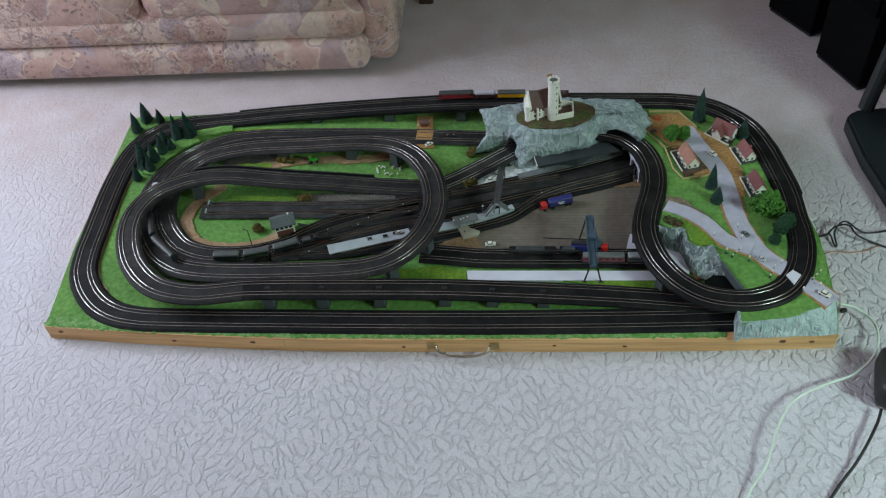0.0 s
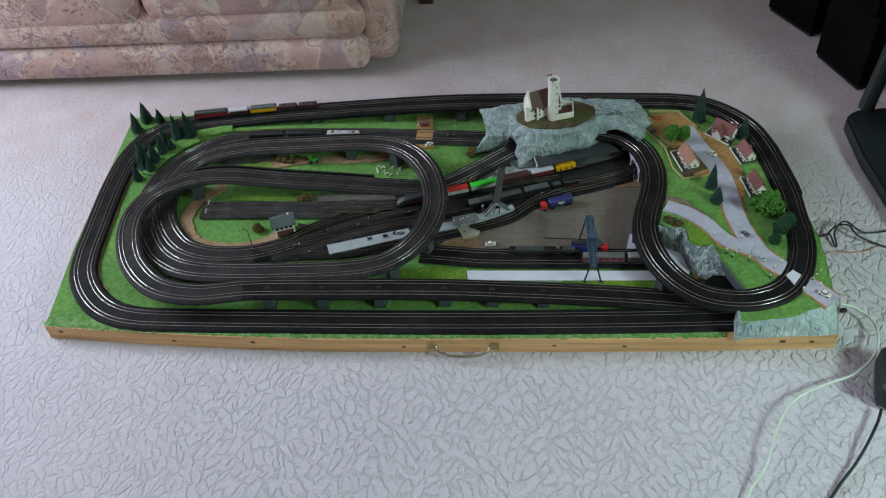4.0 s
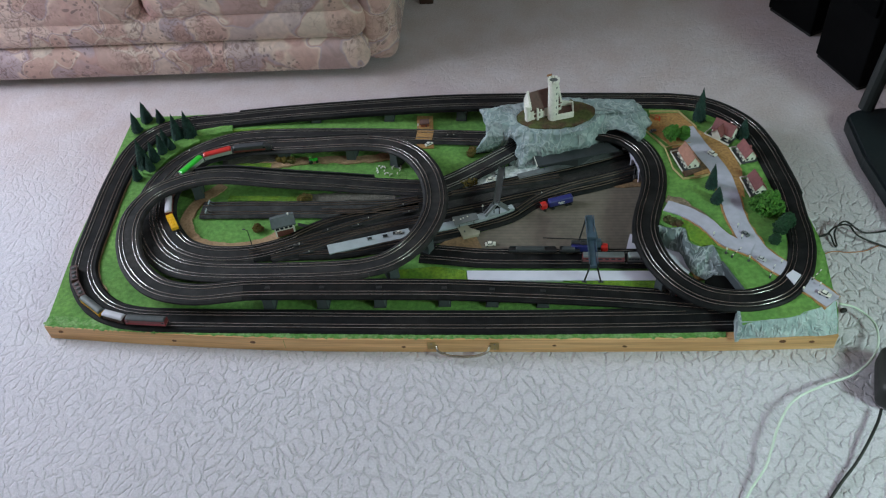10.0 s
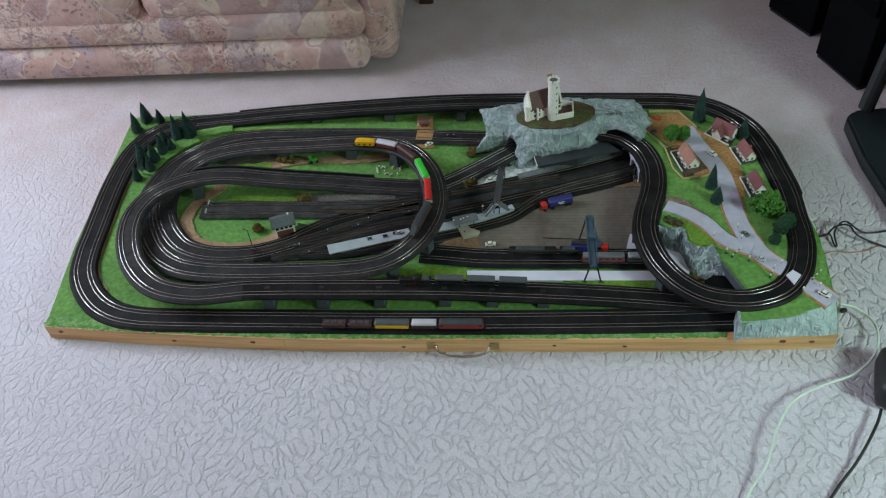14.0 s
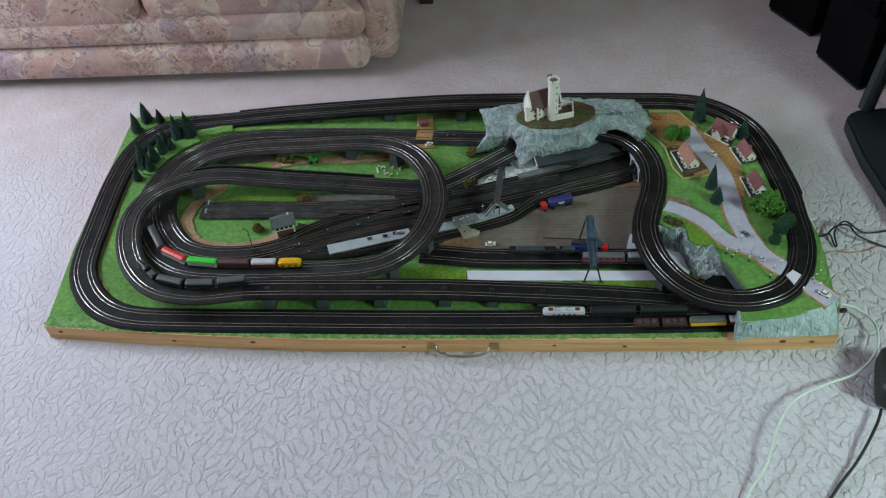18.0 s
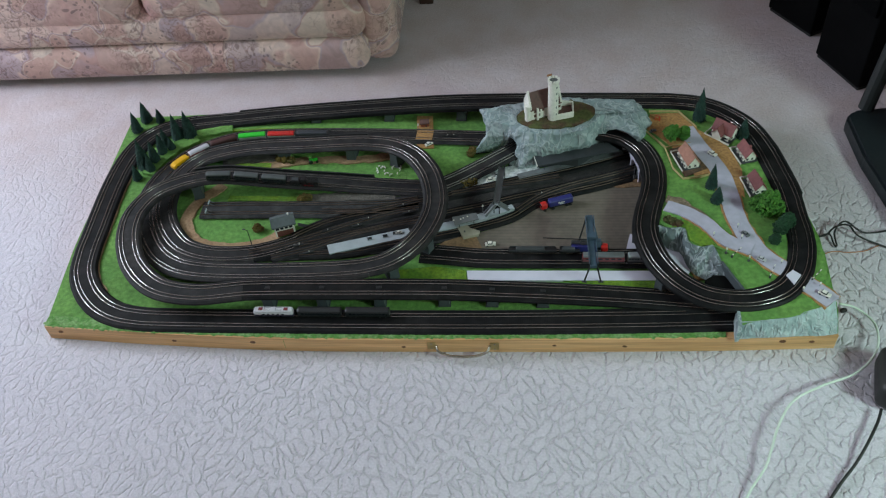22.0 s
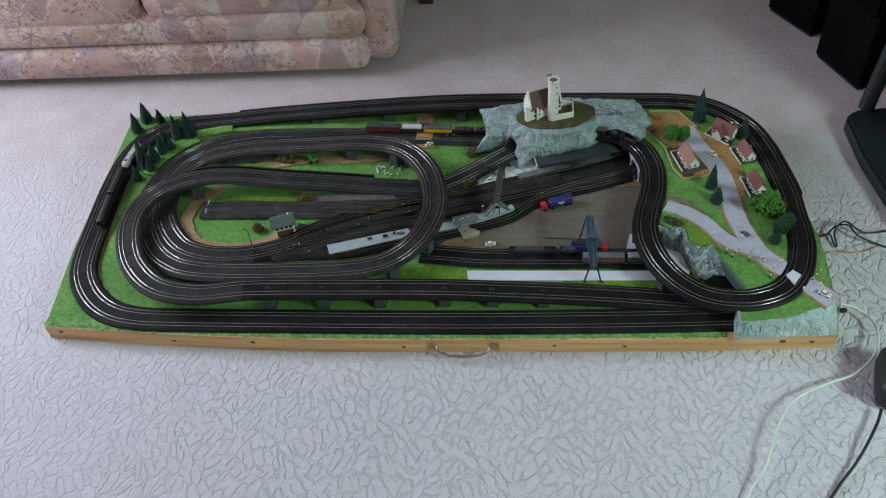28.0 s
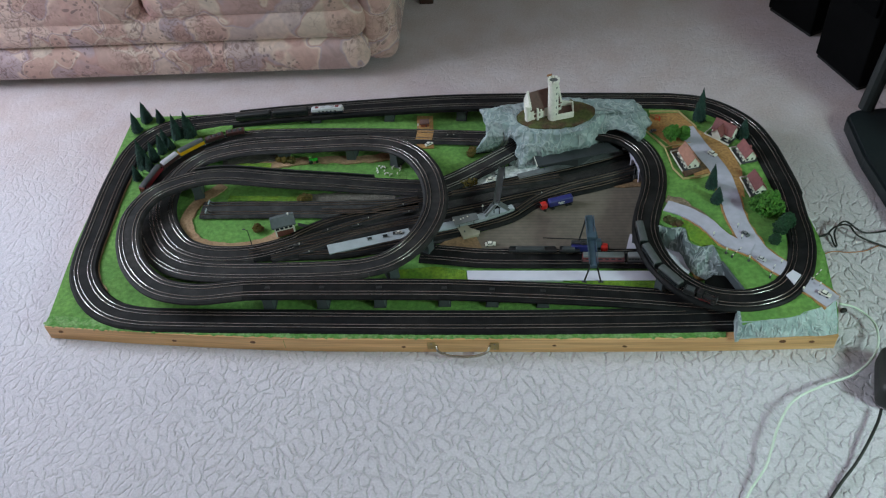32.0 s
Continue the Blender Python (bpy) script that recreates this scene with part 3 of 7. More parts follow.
BRANCH = spline(STATION + INNER_TURN + OVAL + SECOND_TURN + CASTLE_LINE)


def track(q, label, tracks=2, half=0.031, deep=0.010, group="track beds", bed=None, rail=None):
    """A length of track: the black bed, and two rails on it for each track."""
    q = lift(q)
    t = thing("railway_track", label, "track", group=group)
    part("track_bed", sweep(q, [(-half - 0.003, 0.0005 - deep + 0.010), (half + 0.003, 0.0005 - deep + 0.010), (half + 0.002, 0.002), (half - 0.003, 0.0056), (-half + 0.003, 0.0056), (-half - 0.002, 0.002)]), bed or BED, t)
    for c in ((-SPACING / 2, SPACING / 2) if tracks == 2 else (0.0,)):
        for g in (-GAUGE / 2, GAUGE / 2):
            b = sweep(lane(q, c + g), RAIL_HEAD)
            bmesh.ops.delete(b, geom=[f for f in b.faces if len(f.verts) > 4], context="FACES_ONLY")
            smooth(part("rail", b, rail or RAIL, t))
    return t


def stretch(line, a, c):
    """The piece of a line between the places nearest to a and c."""
    i = int(np.argmin(np.hypot(*(line[:, :2] - np.array(a[:2])).T)))
    j = int(np.argmin(np.hypot(*(line[:, :2] - np.array(c[:2])).T)))
    return line[min(i, j):max(i, j) + 1]


def index_near(line, p, lo=0, hi=None):
    hi = len(line) if hi is None else hi
    return lo + int(np.argmin(((line[lo:hi] - np.array(p)) ** 2).sum(1)))


def cuts(line, marks):
    """Splits a line at marks, taken in order along it."""
    ids, at = [], 0
    for p in marks:
        at = index_near(line, p, at, min(at + 450, len(line)))
        ids.append(at)
    return ids


mi = [0] + cuts(MAIN, (RAMP[-1], LEFT_TURN[-1], MID_LINE[-1], S_CURVE[-1], CIRCLE[-1], BACK_TURN[-1], BACK_LINE[-1], LEFT_SIDE[-1])) + [len(MAIN) - 1]
bi = [0] + cuts(BRANCH, (STATION[-1], INNER_TURN[-1], OVAL[-1], SECOND_TURN[-1])) + [len(BRANCH) - 1]
MAIN_LABELS = ("black double track rising on a ramp along the board front", "black double track on top of the spiral turn", "black double track sloping down behind the siding", "black raised double track in an S bend beside the hill", "black raised double track in a tight circle over the road", "black raised double track round the village corner", "black double track sloping along the back edge", "black double track through the fir wood", "black double track along the front edge")
for k, label in enumerate(MAIN_LABELS):
    deep = (0.012, 0.013, 0.011, 0.014, 0.014, 0.014, 0.018, 0.0103, 0.0103)[k]
    track(MAIN[mi[k]:mi[k + 1] + 1], label, 2, 0.030 if k < 7 else 0.034, deep, bed=PALER_BED if k in (1, 2) else BED, rail=DULL_RAIL if k in (2, 6) else RAIL)
X_JOIN, X_WIDE = 0.621, 0.746
WIDE = np.clip((BRANCH[:, 0] - X_JOIN) / (X_WIDE - X_JOIN), 0, 1)
WIDE = WIDE * WIDE * (3 - 2 * WIDE) * (np.arange(len(BRANCH)) <= bi[1])
BRANCH_OFF = SPACING / 2 + WIDE * (0.032 - SPACING / 2)


def lane_by(q, off):
    out = q.copy()
    out[:, :2] += sideways(q) * off[:, None]
    return out


cut = int(np.argmax(WIDE[:bi[1]] < 0.25))
for s in (-1, 1):
    track(lane_by(BRANCH, s * BRANCH_OFF)[:cut + 2], "black single track through the station", 1, 0.0165, 0.0103, rail=RUST_RAIL)
track(BRANCH[cut:bi[1] + 1], "black double track west of the station", 2, 0.030, 0.0103)
for k, label in enumerate(("", "black double track in the inner spiral turn", "black double track in a raised oval bend", "black double track in the lower spiral turn", "black double track leading to the castle hill")):
    if label:
        track(BRANCH[bi[k]:bi[k + 1] + 1], label, 2, 0.030, (0.0103, 0.0103, 0.012, 0.012, 0.0103)[k], bed=PALER_BED)
track(spline(SIDING), "dusty grey double siding with buffer stops", 2, 0.030, 0.0103, bed=DUSTY_BED, rail=RUST_RAIL)
track(spline(YARD_LINE), "black double goods track beside the concrete yard", 2, 0.030, 0.0103)
TURNOUT_LABEL = "dark single track with rusty rails across the points"
for k, line in enumerate((((0.954, 0.420), (0.888, 0.402), (0.787, 0.365), (0.703, 0.326), (0.606, 0.284), (0.536, 0.262)), ((0.959, 0.457), (0.899, 0.438), (0.811, 0.415), (0.703, 0.416)), ((0.966, 0.372), (0.878, 0.352), (0.779, 0.317), (0.689, 0.273), (0.599, 0.244)), ((1.048, 0.478), (1.154, 0.504), (1.245, 0.520), (1.336, 0.542)), ((1.534, 0.566), (1.441, 0.534), (1.350, 0.501), (1.282, 0.465), (1.223, 0.412)))):
    track(spline([(x, y, 0.0016 + 0.0004 * k) for x, y in line]), TURNOUT_LABEL, 1, 0.012, 0.0103, bed=PALER_BED, rail=RUST_RAIL)
track(spline(LOOP_LINE), "black single loop track behind the platform", 1, 0.014, 0.0103, rail=RUST_RAIL)



def edge_strip(q, off, low, high, label):
    """A black plastic lip along one edge of a raised track."""
    b = sweep(lane(lift(q), off), [(-0.0022, low), (0.0022, low), (0.0022, high), (-0.0022, high)])
    return tagged(part("track_lip", b, BLACK), label, "track edge", "track lips")


back_part = MAIN[mi[5] + 12:mi[7] + 1]
edge_strip(back_part[back_part[:, 0] > 0.376], 0.0335, -0.012, 0.0048, "black plastic lip along the back edge of the sloping track")
mid_part = MAIN[mi[2]:mi[3] + 1]
edge_strip(mid_part[(mid_part[:, 0] < 0.832)], -0.0345, -0.006, 0.0085, "black plastic lip along the sloping middle track")
oval_part = BRANCH[bi[1]:bi[3] + 1]
oval_part = oval_part[(oval_part[:, 1] > 0.585) & (oval_part[:, 0] > 0.335) & (oval_part[:, 0] < 0.80)]
edge_strip(oval_part, -0.0335, -0.006, 0.0055, "black plastic lip where the oval track starts to rise")

# ---- terrain of the village plateau ----
E1 = 0.050


def crumple(p, size=28.0, depth=0.004):
    """A crumpled-foil push for plaster rock."""
    v = Vector((p[0], p[1], p[2] * 0.6)) * size
    v += Vector((noise.noise(v * 0.5), noise.noise(v * 0.5 + Vector((7, 2, 5))), 0)) * 0.6
    return (0.4 - abs(noise.noise(v)) * 1.1 - abs(noise.noise(v * 2.1 + Vector((3, 9, 1)))) * 0.45 - abs(noise.noise(v * 4.3)) * 0.2) * depth


def rock_face(name, label, top, low, ztop, zlow, material, rows=10, step=0.008, depth=0.006, bulge=0.004, kind="structure", close_back=0.006):
    """A crumpled plaster slope between an upper and a lower line of the plan, with a back to give it thickness."""
    a = spline([(x, y, ztop) for x, y in top], step)
    n = len(a)
    c = spline([(x, y, zlow) for x, y in low], step)
    c = np.stack([np.interp(np.linspace(0, 1, n), np.linspace(0, 1, len(c)), c[:, k]) for k in range(3)], 1)
    b = bmesh.new()
    grid = []
    for i in range(n):
        col = []
        for j in range(rows + 1):
            f = j / rows
            p = Vector(a[i] * (1 - f) + c[i] * f)
            out = Vector((*(c[i] - a[i])[:2], 0))
            out = out.normalized() if out.length > 1e-5 else Vector((0, -1, 0))
            w = math.sin(math.pi * f)
            p += out * (bulge * w + crumple(p, 34, depth) * (0.3 + w)) + Vector((0, 0, crumple(p + Vector((3, 1, 2)), 40, depth * 0.6) * w))
            col.append(b.verts.new(p))
        grid.append(col)
    for i in range(n - 1):
        for j in range(rows):
            b.faces.new((grid[i][j], grid[i][j + 1], grid[i + 1][j + 1], grid[i + 1][j]))
    bmesh.ops.recalc_face_normals(b, faces=b.faces)
    ob = part(name, b, material)
    m = ob.modifiers.new("thick", "SOLIDIFY")
    m.thickness, m.offset = close_back, -1
    return tagged(ob, label, "rock", kind=kind)


PLATEAU = [(1.718, 0.007), (1.719, 0.047), (1.741, 0.098), (1.702, 0.192), (1.691, 0.239), (1.662, 0.236), (1.636, 0.256), (1.633, 0.302), (1.594, 0.304), (1.571, 0.322), (1.597, 0.474), (1.588, 0.552), (1.566, 0.633), (1.555, 0.719), (1.580, 0.782), (1.674, 0.789), (1.808, 0.750), (1.863, 0.670), (1.902, 0.460), (1.921, 0.261), (1.941, 0.233), (1.932, 0.094), (1.932, 0.071), (1.903, 0.055), (1.867, 0.041), (1.840, 0.027), (1.781, 0.017)]
tagged(part("plateau", prism(PLATEAU, B + E1 - 0.008, B + E1), GRASS), "raised grassy village ground on the board corner", "ground", kind="structure")
SKIRT = PLATEAU[13:23]
b = bmesh.new()
for p, q in zip(SKIRT[:-1], SKIRT[1:]):
    d = Vector((*q, 0)) - Vector((*p, 0))
    box(d.length, 0.006, E1 - 0.006, d.length / 2, 0.004, 0, m=Matrix.Translation((*p, B - 0.002)) @ Matrix.Rotation(math.atan2(d.y, d.x), 4, "Z"), bm=b)
tagged(part("plateau_edge", b, GRASS), "green flocked side of the raised ground", "wall", kind="structure")
rock_face("front_cliff", "pale blue-grey crumpled plaster rock at the board corner", [(1.717, 0.008), (1.782, 0.018), (1.841, 0.028), (1.868, 0.043), (1.903, 0.056), (1.934, 0.074)], [(1.718, 0.001), (1.767, 0.005), (1.835, 0.009), (1.872, 0.011), (1.909, 0.013), (1.938, 0.018)], B + E1 + 0.001, B + 0.001, PALE_ROCK, rows=14, step=0.005, depth=0.008)
rock_face("cutting_rock", "crumpled grey plaster rock over the tunnel mouth", [(1.571, 0.310), (1.593, 0.302), (1.631, 0.300), (1.636, 0.256), (1.662, 0.238), (1.690, 0.241), (1.703, 0.190)], [(1.578, 0.300), (1.604, 0.281), (1.627, 0.269), (1.642, 0.217), (1.662, 0.184), (1.689, 0.170), (1.717, 0.165)], B + E1 + 0.003, B + 0.001, DARK_ROCK, rows=16, step=0.005, depth=0.013, bulge=0.006)
wall_a, wall_c = Vector((1.703, 0.190, 0)), Vector((1.743, 0.095, 0))
d = wall_c - wall_a
retaining = part("retaining_wall", box(d.length, 0.006, 0.047, d.length / 2, 0, 0, 0.0008), PIER_GREY, None, "", Matrix.Translation((wall_a.x, wall_a.y, B + 0.007)) @ Matrix.Rotation(math.atan2(d.y, d.x), 4, "Z"))
tagged(retaining, "dark grey retaining wall beside the tunnel mouth", "wall", kind="structure")
# solid black block stands in for the darkness of the tunnel mouth
tagged(part("tunnel_dark", prism([(1.663, 0.151), (1.684, 0.167), (1.717, 0.165), (1.732, 0.131), (1.724, 0.110), (1.664, 0.123)], B, B + 0.030), TUNNEL_BLACK), "black block standing in for the dark tunnel mouth under the rock", "tunnel", kind="structure")
tagged(part("portal_wall", prism([(1.715, 0.047), (1.721, 0.047), (1.719, -0.004), (1.710, -0.007)], B, B + E1 + 0.002), ROCK), "blue-grey plaster side of the front tunnel", "wall", kind="structure")

# ---- flat patches of scenery on the board ----
PATCH_Z = [0.0]


def patch(name, points, material, label, e=0.0, h=0.0016, category="ground"):
    """A thin sheet of scenery on the board; each new one lies a little over the last, so that no two share a plane."""
    PATCH_Z[0] = (PATCH_Z[0] + 0.00017) % 0.0012
    z = B + e - (0.003 if e == 0 else 0.0005)
    return tagged(part(name, prism(points, z, B + e + h + PATCH_Z[0] - (0.0035 if e == 0 else 0)), material), label, category, kind="structure")


def strip(name, line, half, material, label, e=0.0, h=0.002, category="ground", ragged=0.0):
    """A path along a line, with an uneven edge if ragged."""
    q = spline([(x, y, B + e) for x, y in line], 0.008)
    side = sideways(q)
    PATCH_Z[0] = (PATCH_Z[0] + 0.00017) % 0.0012
    top = h + PATCH_Z[0] - (0.0035 if e == 0 else 0)
    b = bmesh.new()
    rows = []
    for p, s in zip(q, side):
        l, r = (half + ragged * noise.noise(Vector((p[0] * 45, p[1] * 45, k))) for k in (0, 7))
        rows.append([b.verts.new((p[0] + s[0] * o, p[1] + s[1] * o, p[2] + z)) for o, z in ((-l, -0.004), (-l, top), (r, top), (r, -0.004))])
    for i in range(len(rows) - 1):
        for j in range(3):
            b.faces.new((rows[i][j], rows[i][j + 1], rows[i + 1][j + 1], rows[i + 1][j]))
    b.faces.new(rows[0])
    b.faces.new(rows[-1][::-1])
    bmesh.ops.recalc_face_normals(b, faces=b.faces)
    return tagged(part(name, b, material), label, category, kind="structure")


strip("sand_edge", [tuple(p) for p in lane(spline(LEFT_SIDE[3:] + FRONT_LINE[:2]), -0.0355)[:-3:6, :2]], 0.0032, SAND, "thin tan sand line beside the outer track", h=0.0036, ragged=0.002)
patch("concrete_yard", [(1.016, 0.286), (1.129, 0.338), (1.208, 0.370), (1.282, 0.432), (1.364, 0.466), (1.547, 0.534), (1.610, 0.507), (1.586, 0.281), (1.202, 0.280)], YARD, "brown-grey concrete goods yard with faint joints", h=0.0035, category="pavement")
patch("ballast_field", [(0.694, 0.369), (0.744, 0.446), (0.880, 0.471), (0.964, 0.479), (1.046, 0.509), (1.122, 0.531), (1.291, 0.579), (1.556, 0.645), (1.547, 0.541), (1.297, 0.462), (1.208, 0.376), (1.029, 0.302), (0.901, 0.271), (0.773, 0.247), (0.598, 0.240), (0.554, 0.240), (0.574, 0.283)], BALLAST, "black and grey ballast between the station tracks", h=0.0048)
patch("sandy_corner", [(1.009, 0.280), (1.057, 0.322), (1.118, 0.326), (1.135, 0.282)], EARTH, "tan sandy corner of the yard", h=0.0042)
patch("white_road", [(1.100, 0.206), (1.564, 0.206), (1.574, 0.175), (1.104, 0.174)], WHITE_ROAD, "white card road strip beside the goods track", h=0.0042, category="road")
patch("spring_verge", [(0.908, 0.205), (1.020, 0.220), (1.098, 0.206), (1.101, 0.174), (0.911, 0.174)], LIGHT_GRASS, "bright green grass strip", h=0.0036)
patch("spring_verge", [(1.326, 0.176), (1.568, 0.177), (1.585, 0.149), (1.473, 0.152)], LIGHT_GRASS, "bright green grass strip", h=0.0030)
patch("card_ramp", [(1.493, 0.277), (1.507, 0.330), (1.610, 0.310), (1.645, 0.210), (1.629, 0.192), (1.601, 0.234), (1.592, 0.277)], WHITE_ROAD, "pale lilac card road under the raised track", h=0.0046, category="road")
strip("brown_bank", [(1.629, 0.296), (1.645, 0.243), (1.661, 0.179)], 0.012, DIRT, "brown earth bank below the rock", h=0.006, ragged=0.003)
strip("sand_path", [(0.402, 0.528), (0.386, 0.503), (0.364, 0.482), (0.341, 0.440), (0.335, 0.385), (0.365, 0.324), (0.415, 0.296), (0.483, 0.287), (0.562, 0.303), (0.597, 0.330)], 0.0165, SAND, "tan sandy path inside the spiral turn", h=0.0035, ragged=0.004)
strip("sand_path", [(0.436, 0.594), (0.555, 0.617), (0.651, 0.630), (0.782, 0.630), (0.861, 0.643)], 0.014, SAND, "tan sandy field path", h=0.0035, ragged=0.006)
strip("gravel_bank", [(0.380, 0.617), (0.451, 0.636), (0.533, 0.644)], 0.018, GRAVEL, "dark gravel bank under the oval", h=0.006, ragged=0.006)
strip("gravel_bank", [(0.654, 0.469), (0.771, 0.474), (0.895, 0.477)], 0.016, GRAVEL, "grey gravel strip beside the siding", h=0.005, ragged=0.006)
strip("spring_verge", [(0.384, 0.603), (0.458, 0.604), (0.524, 0.605)], 0.010, LIGHT_GRASS, "bright green grass edge", h=0.0045, ragged=0.006)
strip("spring_verge", [(0.431, 0.473), (0.520, 0.470), (0.631, 0.467)], 0.009, LIGHT_GRASS, "bright green grass edge", h=0.0045, ragged=0.005)
strip("spring_verge", [(0.262, 0.746), (0.327, 0.766), (0.371, 0.776)], 0.016, GRASS, "green grass bank by the wood", h=0.008, ragged=0.004)
strip("spring_verge", [(0.373, 0.768), (0.525, 0.770), (0.696, 0.768)], 0.004, LIGHT_GRASS, "bright green grass edge", h=0.004, ragged=0.002)
strip("wood_floor", [(0.170, 0.572), (0.191, 0.633), (0.225, 0.690), (0.275, 0.730)], 0.020, GRASS, "grassy wood floor", h=0.009, ragged=0.004)
patch("level_crossing", [(0.924, 0.821), (0.972, 0.820), (0.985, 0.675), (0.936, 0.676)], DIRT, "tan sandy road over the tracks", h=0.0040, category="road")
crossing = thing("crossing_deck", "tan plank deck between the rails of the level crossing", "crossing")
deck_q = lift(stretch(BRANCH[bi[4]:], (0.934, 0.729), (0.980, 0.726)))
for c in (-SPACING / 2, SPACING / 2, 0.0):
    w = 0.0034 if c else 0.010
    part("deck_plank", sweep(lane(deck_q, c), [(-w, 0.0055), (w, 0.0055), (w, 0.0072), (-w, 0.0072)]), DIRT, crossing)
patch("station_court", [(1.077, 0.507), (1.149, 0.574), (1.206, 0.592), (1.276, 0.591), (1.291, 0.570), (1.240, 0.545), (1.224, 0.532), (1.120, 0.498)], RUBBLE, "pale grey rubble station forecourt", h=0.0060, category="pavement")

# ---- village roads and earth ----
patch("village_earth", [(1.592, 0.748), (1.670, 0.751), (1.710, 0.681), (1.750, 0.641), (1.785, 0.601), (1.803, 0.515), (1.793, 0.409), (1.761, 0.451), (1.738, 0.505), (1.682, 0.490), (1.638, 0.604), (1.599, 0.661), (1.578, 0.681)], DIRT, "ochre sandy village ground", E1, 0.0012)
MAIN_ROAD = [(1.680, 0.684), (1.708, 0.602), (1.745, 0.509), (1.756, 0.419), (1.760, 0.339), (1.778, 0.262), (1.803, 0.206), (1.852, 0.155), (1.894, 0.107), (1.927, 0.068)]
SIDE_ROAD = [(1.595, 0.378), (1.643, 0.353), (1.686, 0.314), (1.724, 0.258), (1.778, 0.226)]
strip("road_verge", MAIN_ROAD, 0.0285, DIRT, "ochre sandy road edge", E1, 0.0018, ragged=0.006)
strip("road_verge", SIDE_ROAD, 0.0225, DIRT, "ochre sandy road edge", E1, 0.0018, ragged=0.005)
strip("village_road", MAIN_ROAD, 0.0235, ROAD, "pale lilac-grey village road", E1, 0.0032, "road", 0.0015)
strip("side_road", SIDE_ROAD, 0.019, ROAD, "pale lilac-grey side road", E1, 0.0048, "road", 0.0015)
patch("light_bank", [(1.606, 0.326), (1.636, 0.326), (1.681, 0.281), (1.697, 0.245), (1.662, 0.241), (1.640, 0.260), (1.634, 0.304), (1.606, 0.306)], LIGHT_GRASS, "bright grass bank above the rock", E1, 0.0016)
patch("garden_earth", [(1.626, 0.596), (1.690, 0.612), (1.722, 0.520), (1.656, 0.486)], SOIL, "dark brown garden earth round a house", E1, 0.0022)
strip("brown_bank", [(1.600, 0.405), (1.634, 0.388), (1.668, 0.352), (1.696, 0.315)], 0.012, GRAVEL_TAN, "brown gravel bank above the side road", E1, 0.0042, ragged=0.007)
patch("dark_bank", [(1.585, 0.366), (1.612, 0.362), (1.636, 0.326), (1.611, 0.316), (1.579, 0.330)], GRASS, "dark grass bank beside the raised track", E1, 0.0024)
deck = part("crossing_plate", prism([(1.839, 0.143), (1.857, 0.158), (1.873, 0.143), (1.852, 0.115)], B + E1 + 0.0058, B + E1 + 0.0088), WHITE_ROAD)
tagged(deck, "white plate of the level crossing on the raised track", "crossing")
FENCE = mat("straw_fence", (0.46, 0.36, 0.17), 0.8, 0, 0.2, 120, 0.2)
for n, line, hgt in (("garden_fence", [(1.590, 0.758), (1.671, 0.756), (1.711, 0.686)], 0.007), ("garden_fence", [(1.571, 0.677), (1.617, 0.604), (1.629, 0.518), (1.650, 0.478), (1.695, 0.484), (1.732, 0.498)], 0.007), ("garden_fence", [(1.617, 0.604), (1.653, 0.613), (1.687, 0.621)], 0.005)):
    fence = thing(n, "low tan strip fence round the village plots", "fence", group="village fences")
    for p, q in zip(line[:-1], line[1:]):
        d = Vector((*q, 0)) - Vector((*p, 0))
        part("fence_rail", box(d.length, 0.0018, hgt, d.length / 2, 0, 0, 0.0004, 1), FENCE, fence, "", Matrix.Translation((*p, B + E1)) @ Matrix.Rotation(math.atan2(d.y, d.x), 4, "Z"))


# ---- castle hill ----
def ring(points, sub=12):
    out = []
    for i, (x, y, e) in enumerate(points):
        x2, y2, e2 = points[(i + 1) % len(points)]
        for k in range(sub):
            f = k / sub
            out.append(Vector((x + (x2 - x) * f, y + (y2 - y) * f, B + e + (e2 - e) * f)))
    return out


HILL_BASE = [(1.135, 0.748, 0.0), (1.111, 0.683, 0.0), (1.099, 0.649, 0.0), (1.193, 0.664, 0.0), (1.210, 0.651, 0.0), (1.197, 0.597, 0.0), (1.226, 0.578, 0.0), (1.322, 0.597, 0.0), (1.425, 0.647, 0.0), (1.455, 0.678, 0.0), (1.512, 0.655, 0.0), (1.570, 0.640, 0.0), (1.603, 0.773, 0.0), (1.572, 0.825, 0.0), (1.360, 0.818, 0.0), (1.204, 0.809, 0.0)]
HILL_MID = [(1.143, 0.725, 0.055), (1.139, 0.665, 0.055), (1.139, 0.653, 0.055), (1.195, 0.652, 0.055), (1.211, 0.635, 0.055), (1.228, 0.610, 0.055), (1.245, 0.591, 0.055), (1.321, 0.590, 0.055), (1.413, 0.616, 0.055), (1.446, 0.660, 0.055), (1.489, 0.650, 0.084), (1.547, 0.617, 0.080), (1.592, 0.700, 0.055), (1.571, 0.775, 0.055), (1.358, 0.792, 0.055), (1.181, 0.755, 0.055)]
HILL_RIM = [(1.118, 0.719, 0.1), (1.130, 0.689, 0.1), (1.146, 0.671, 0.1), (1.174, 0.658, 0.1), (1.190, 0.653, 0.1), (1.208, 0.645, 0.1), (1.242, 0.618, 0.1), (1.320, 0.602, 0.1), (1.399, 0.614, 0.1), (1.443, 0.668, 0.1), (1.478, 0.712, 0.096), (1.538, 0.700, 0.094), (1.576, 0.716, 0.088), (1.546, 0.762, 0.092), (1.356, 0.767, 0.1), (1.179, 0.736, 0.1)]


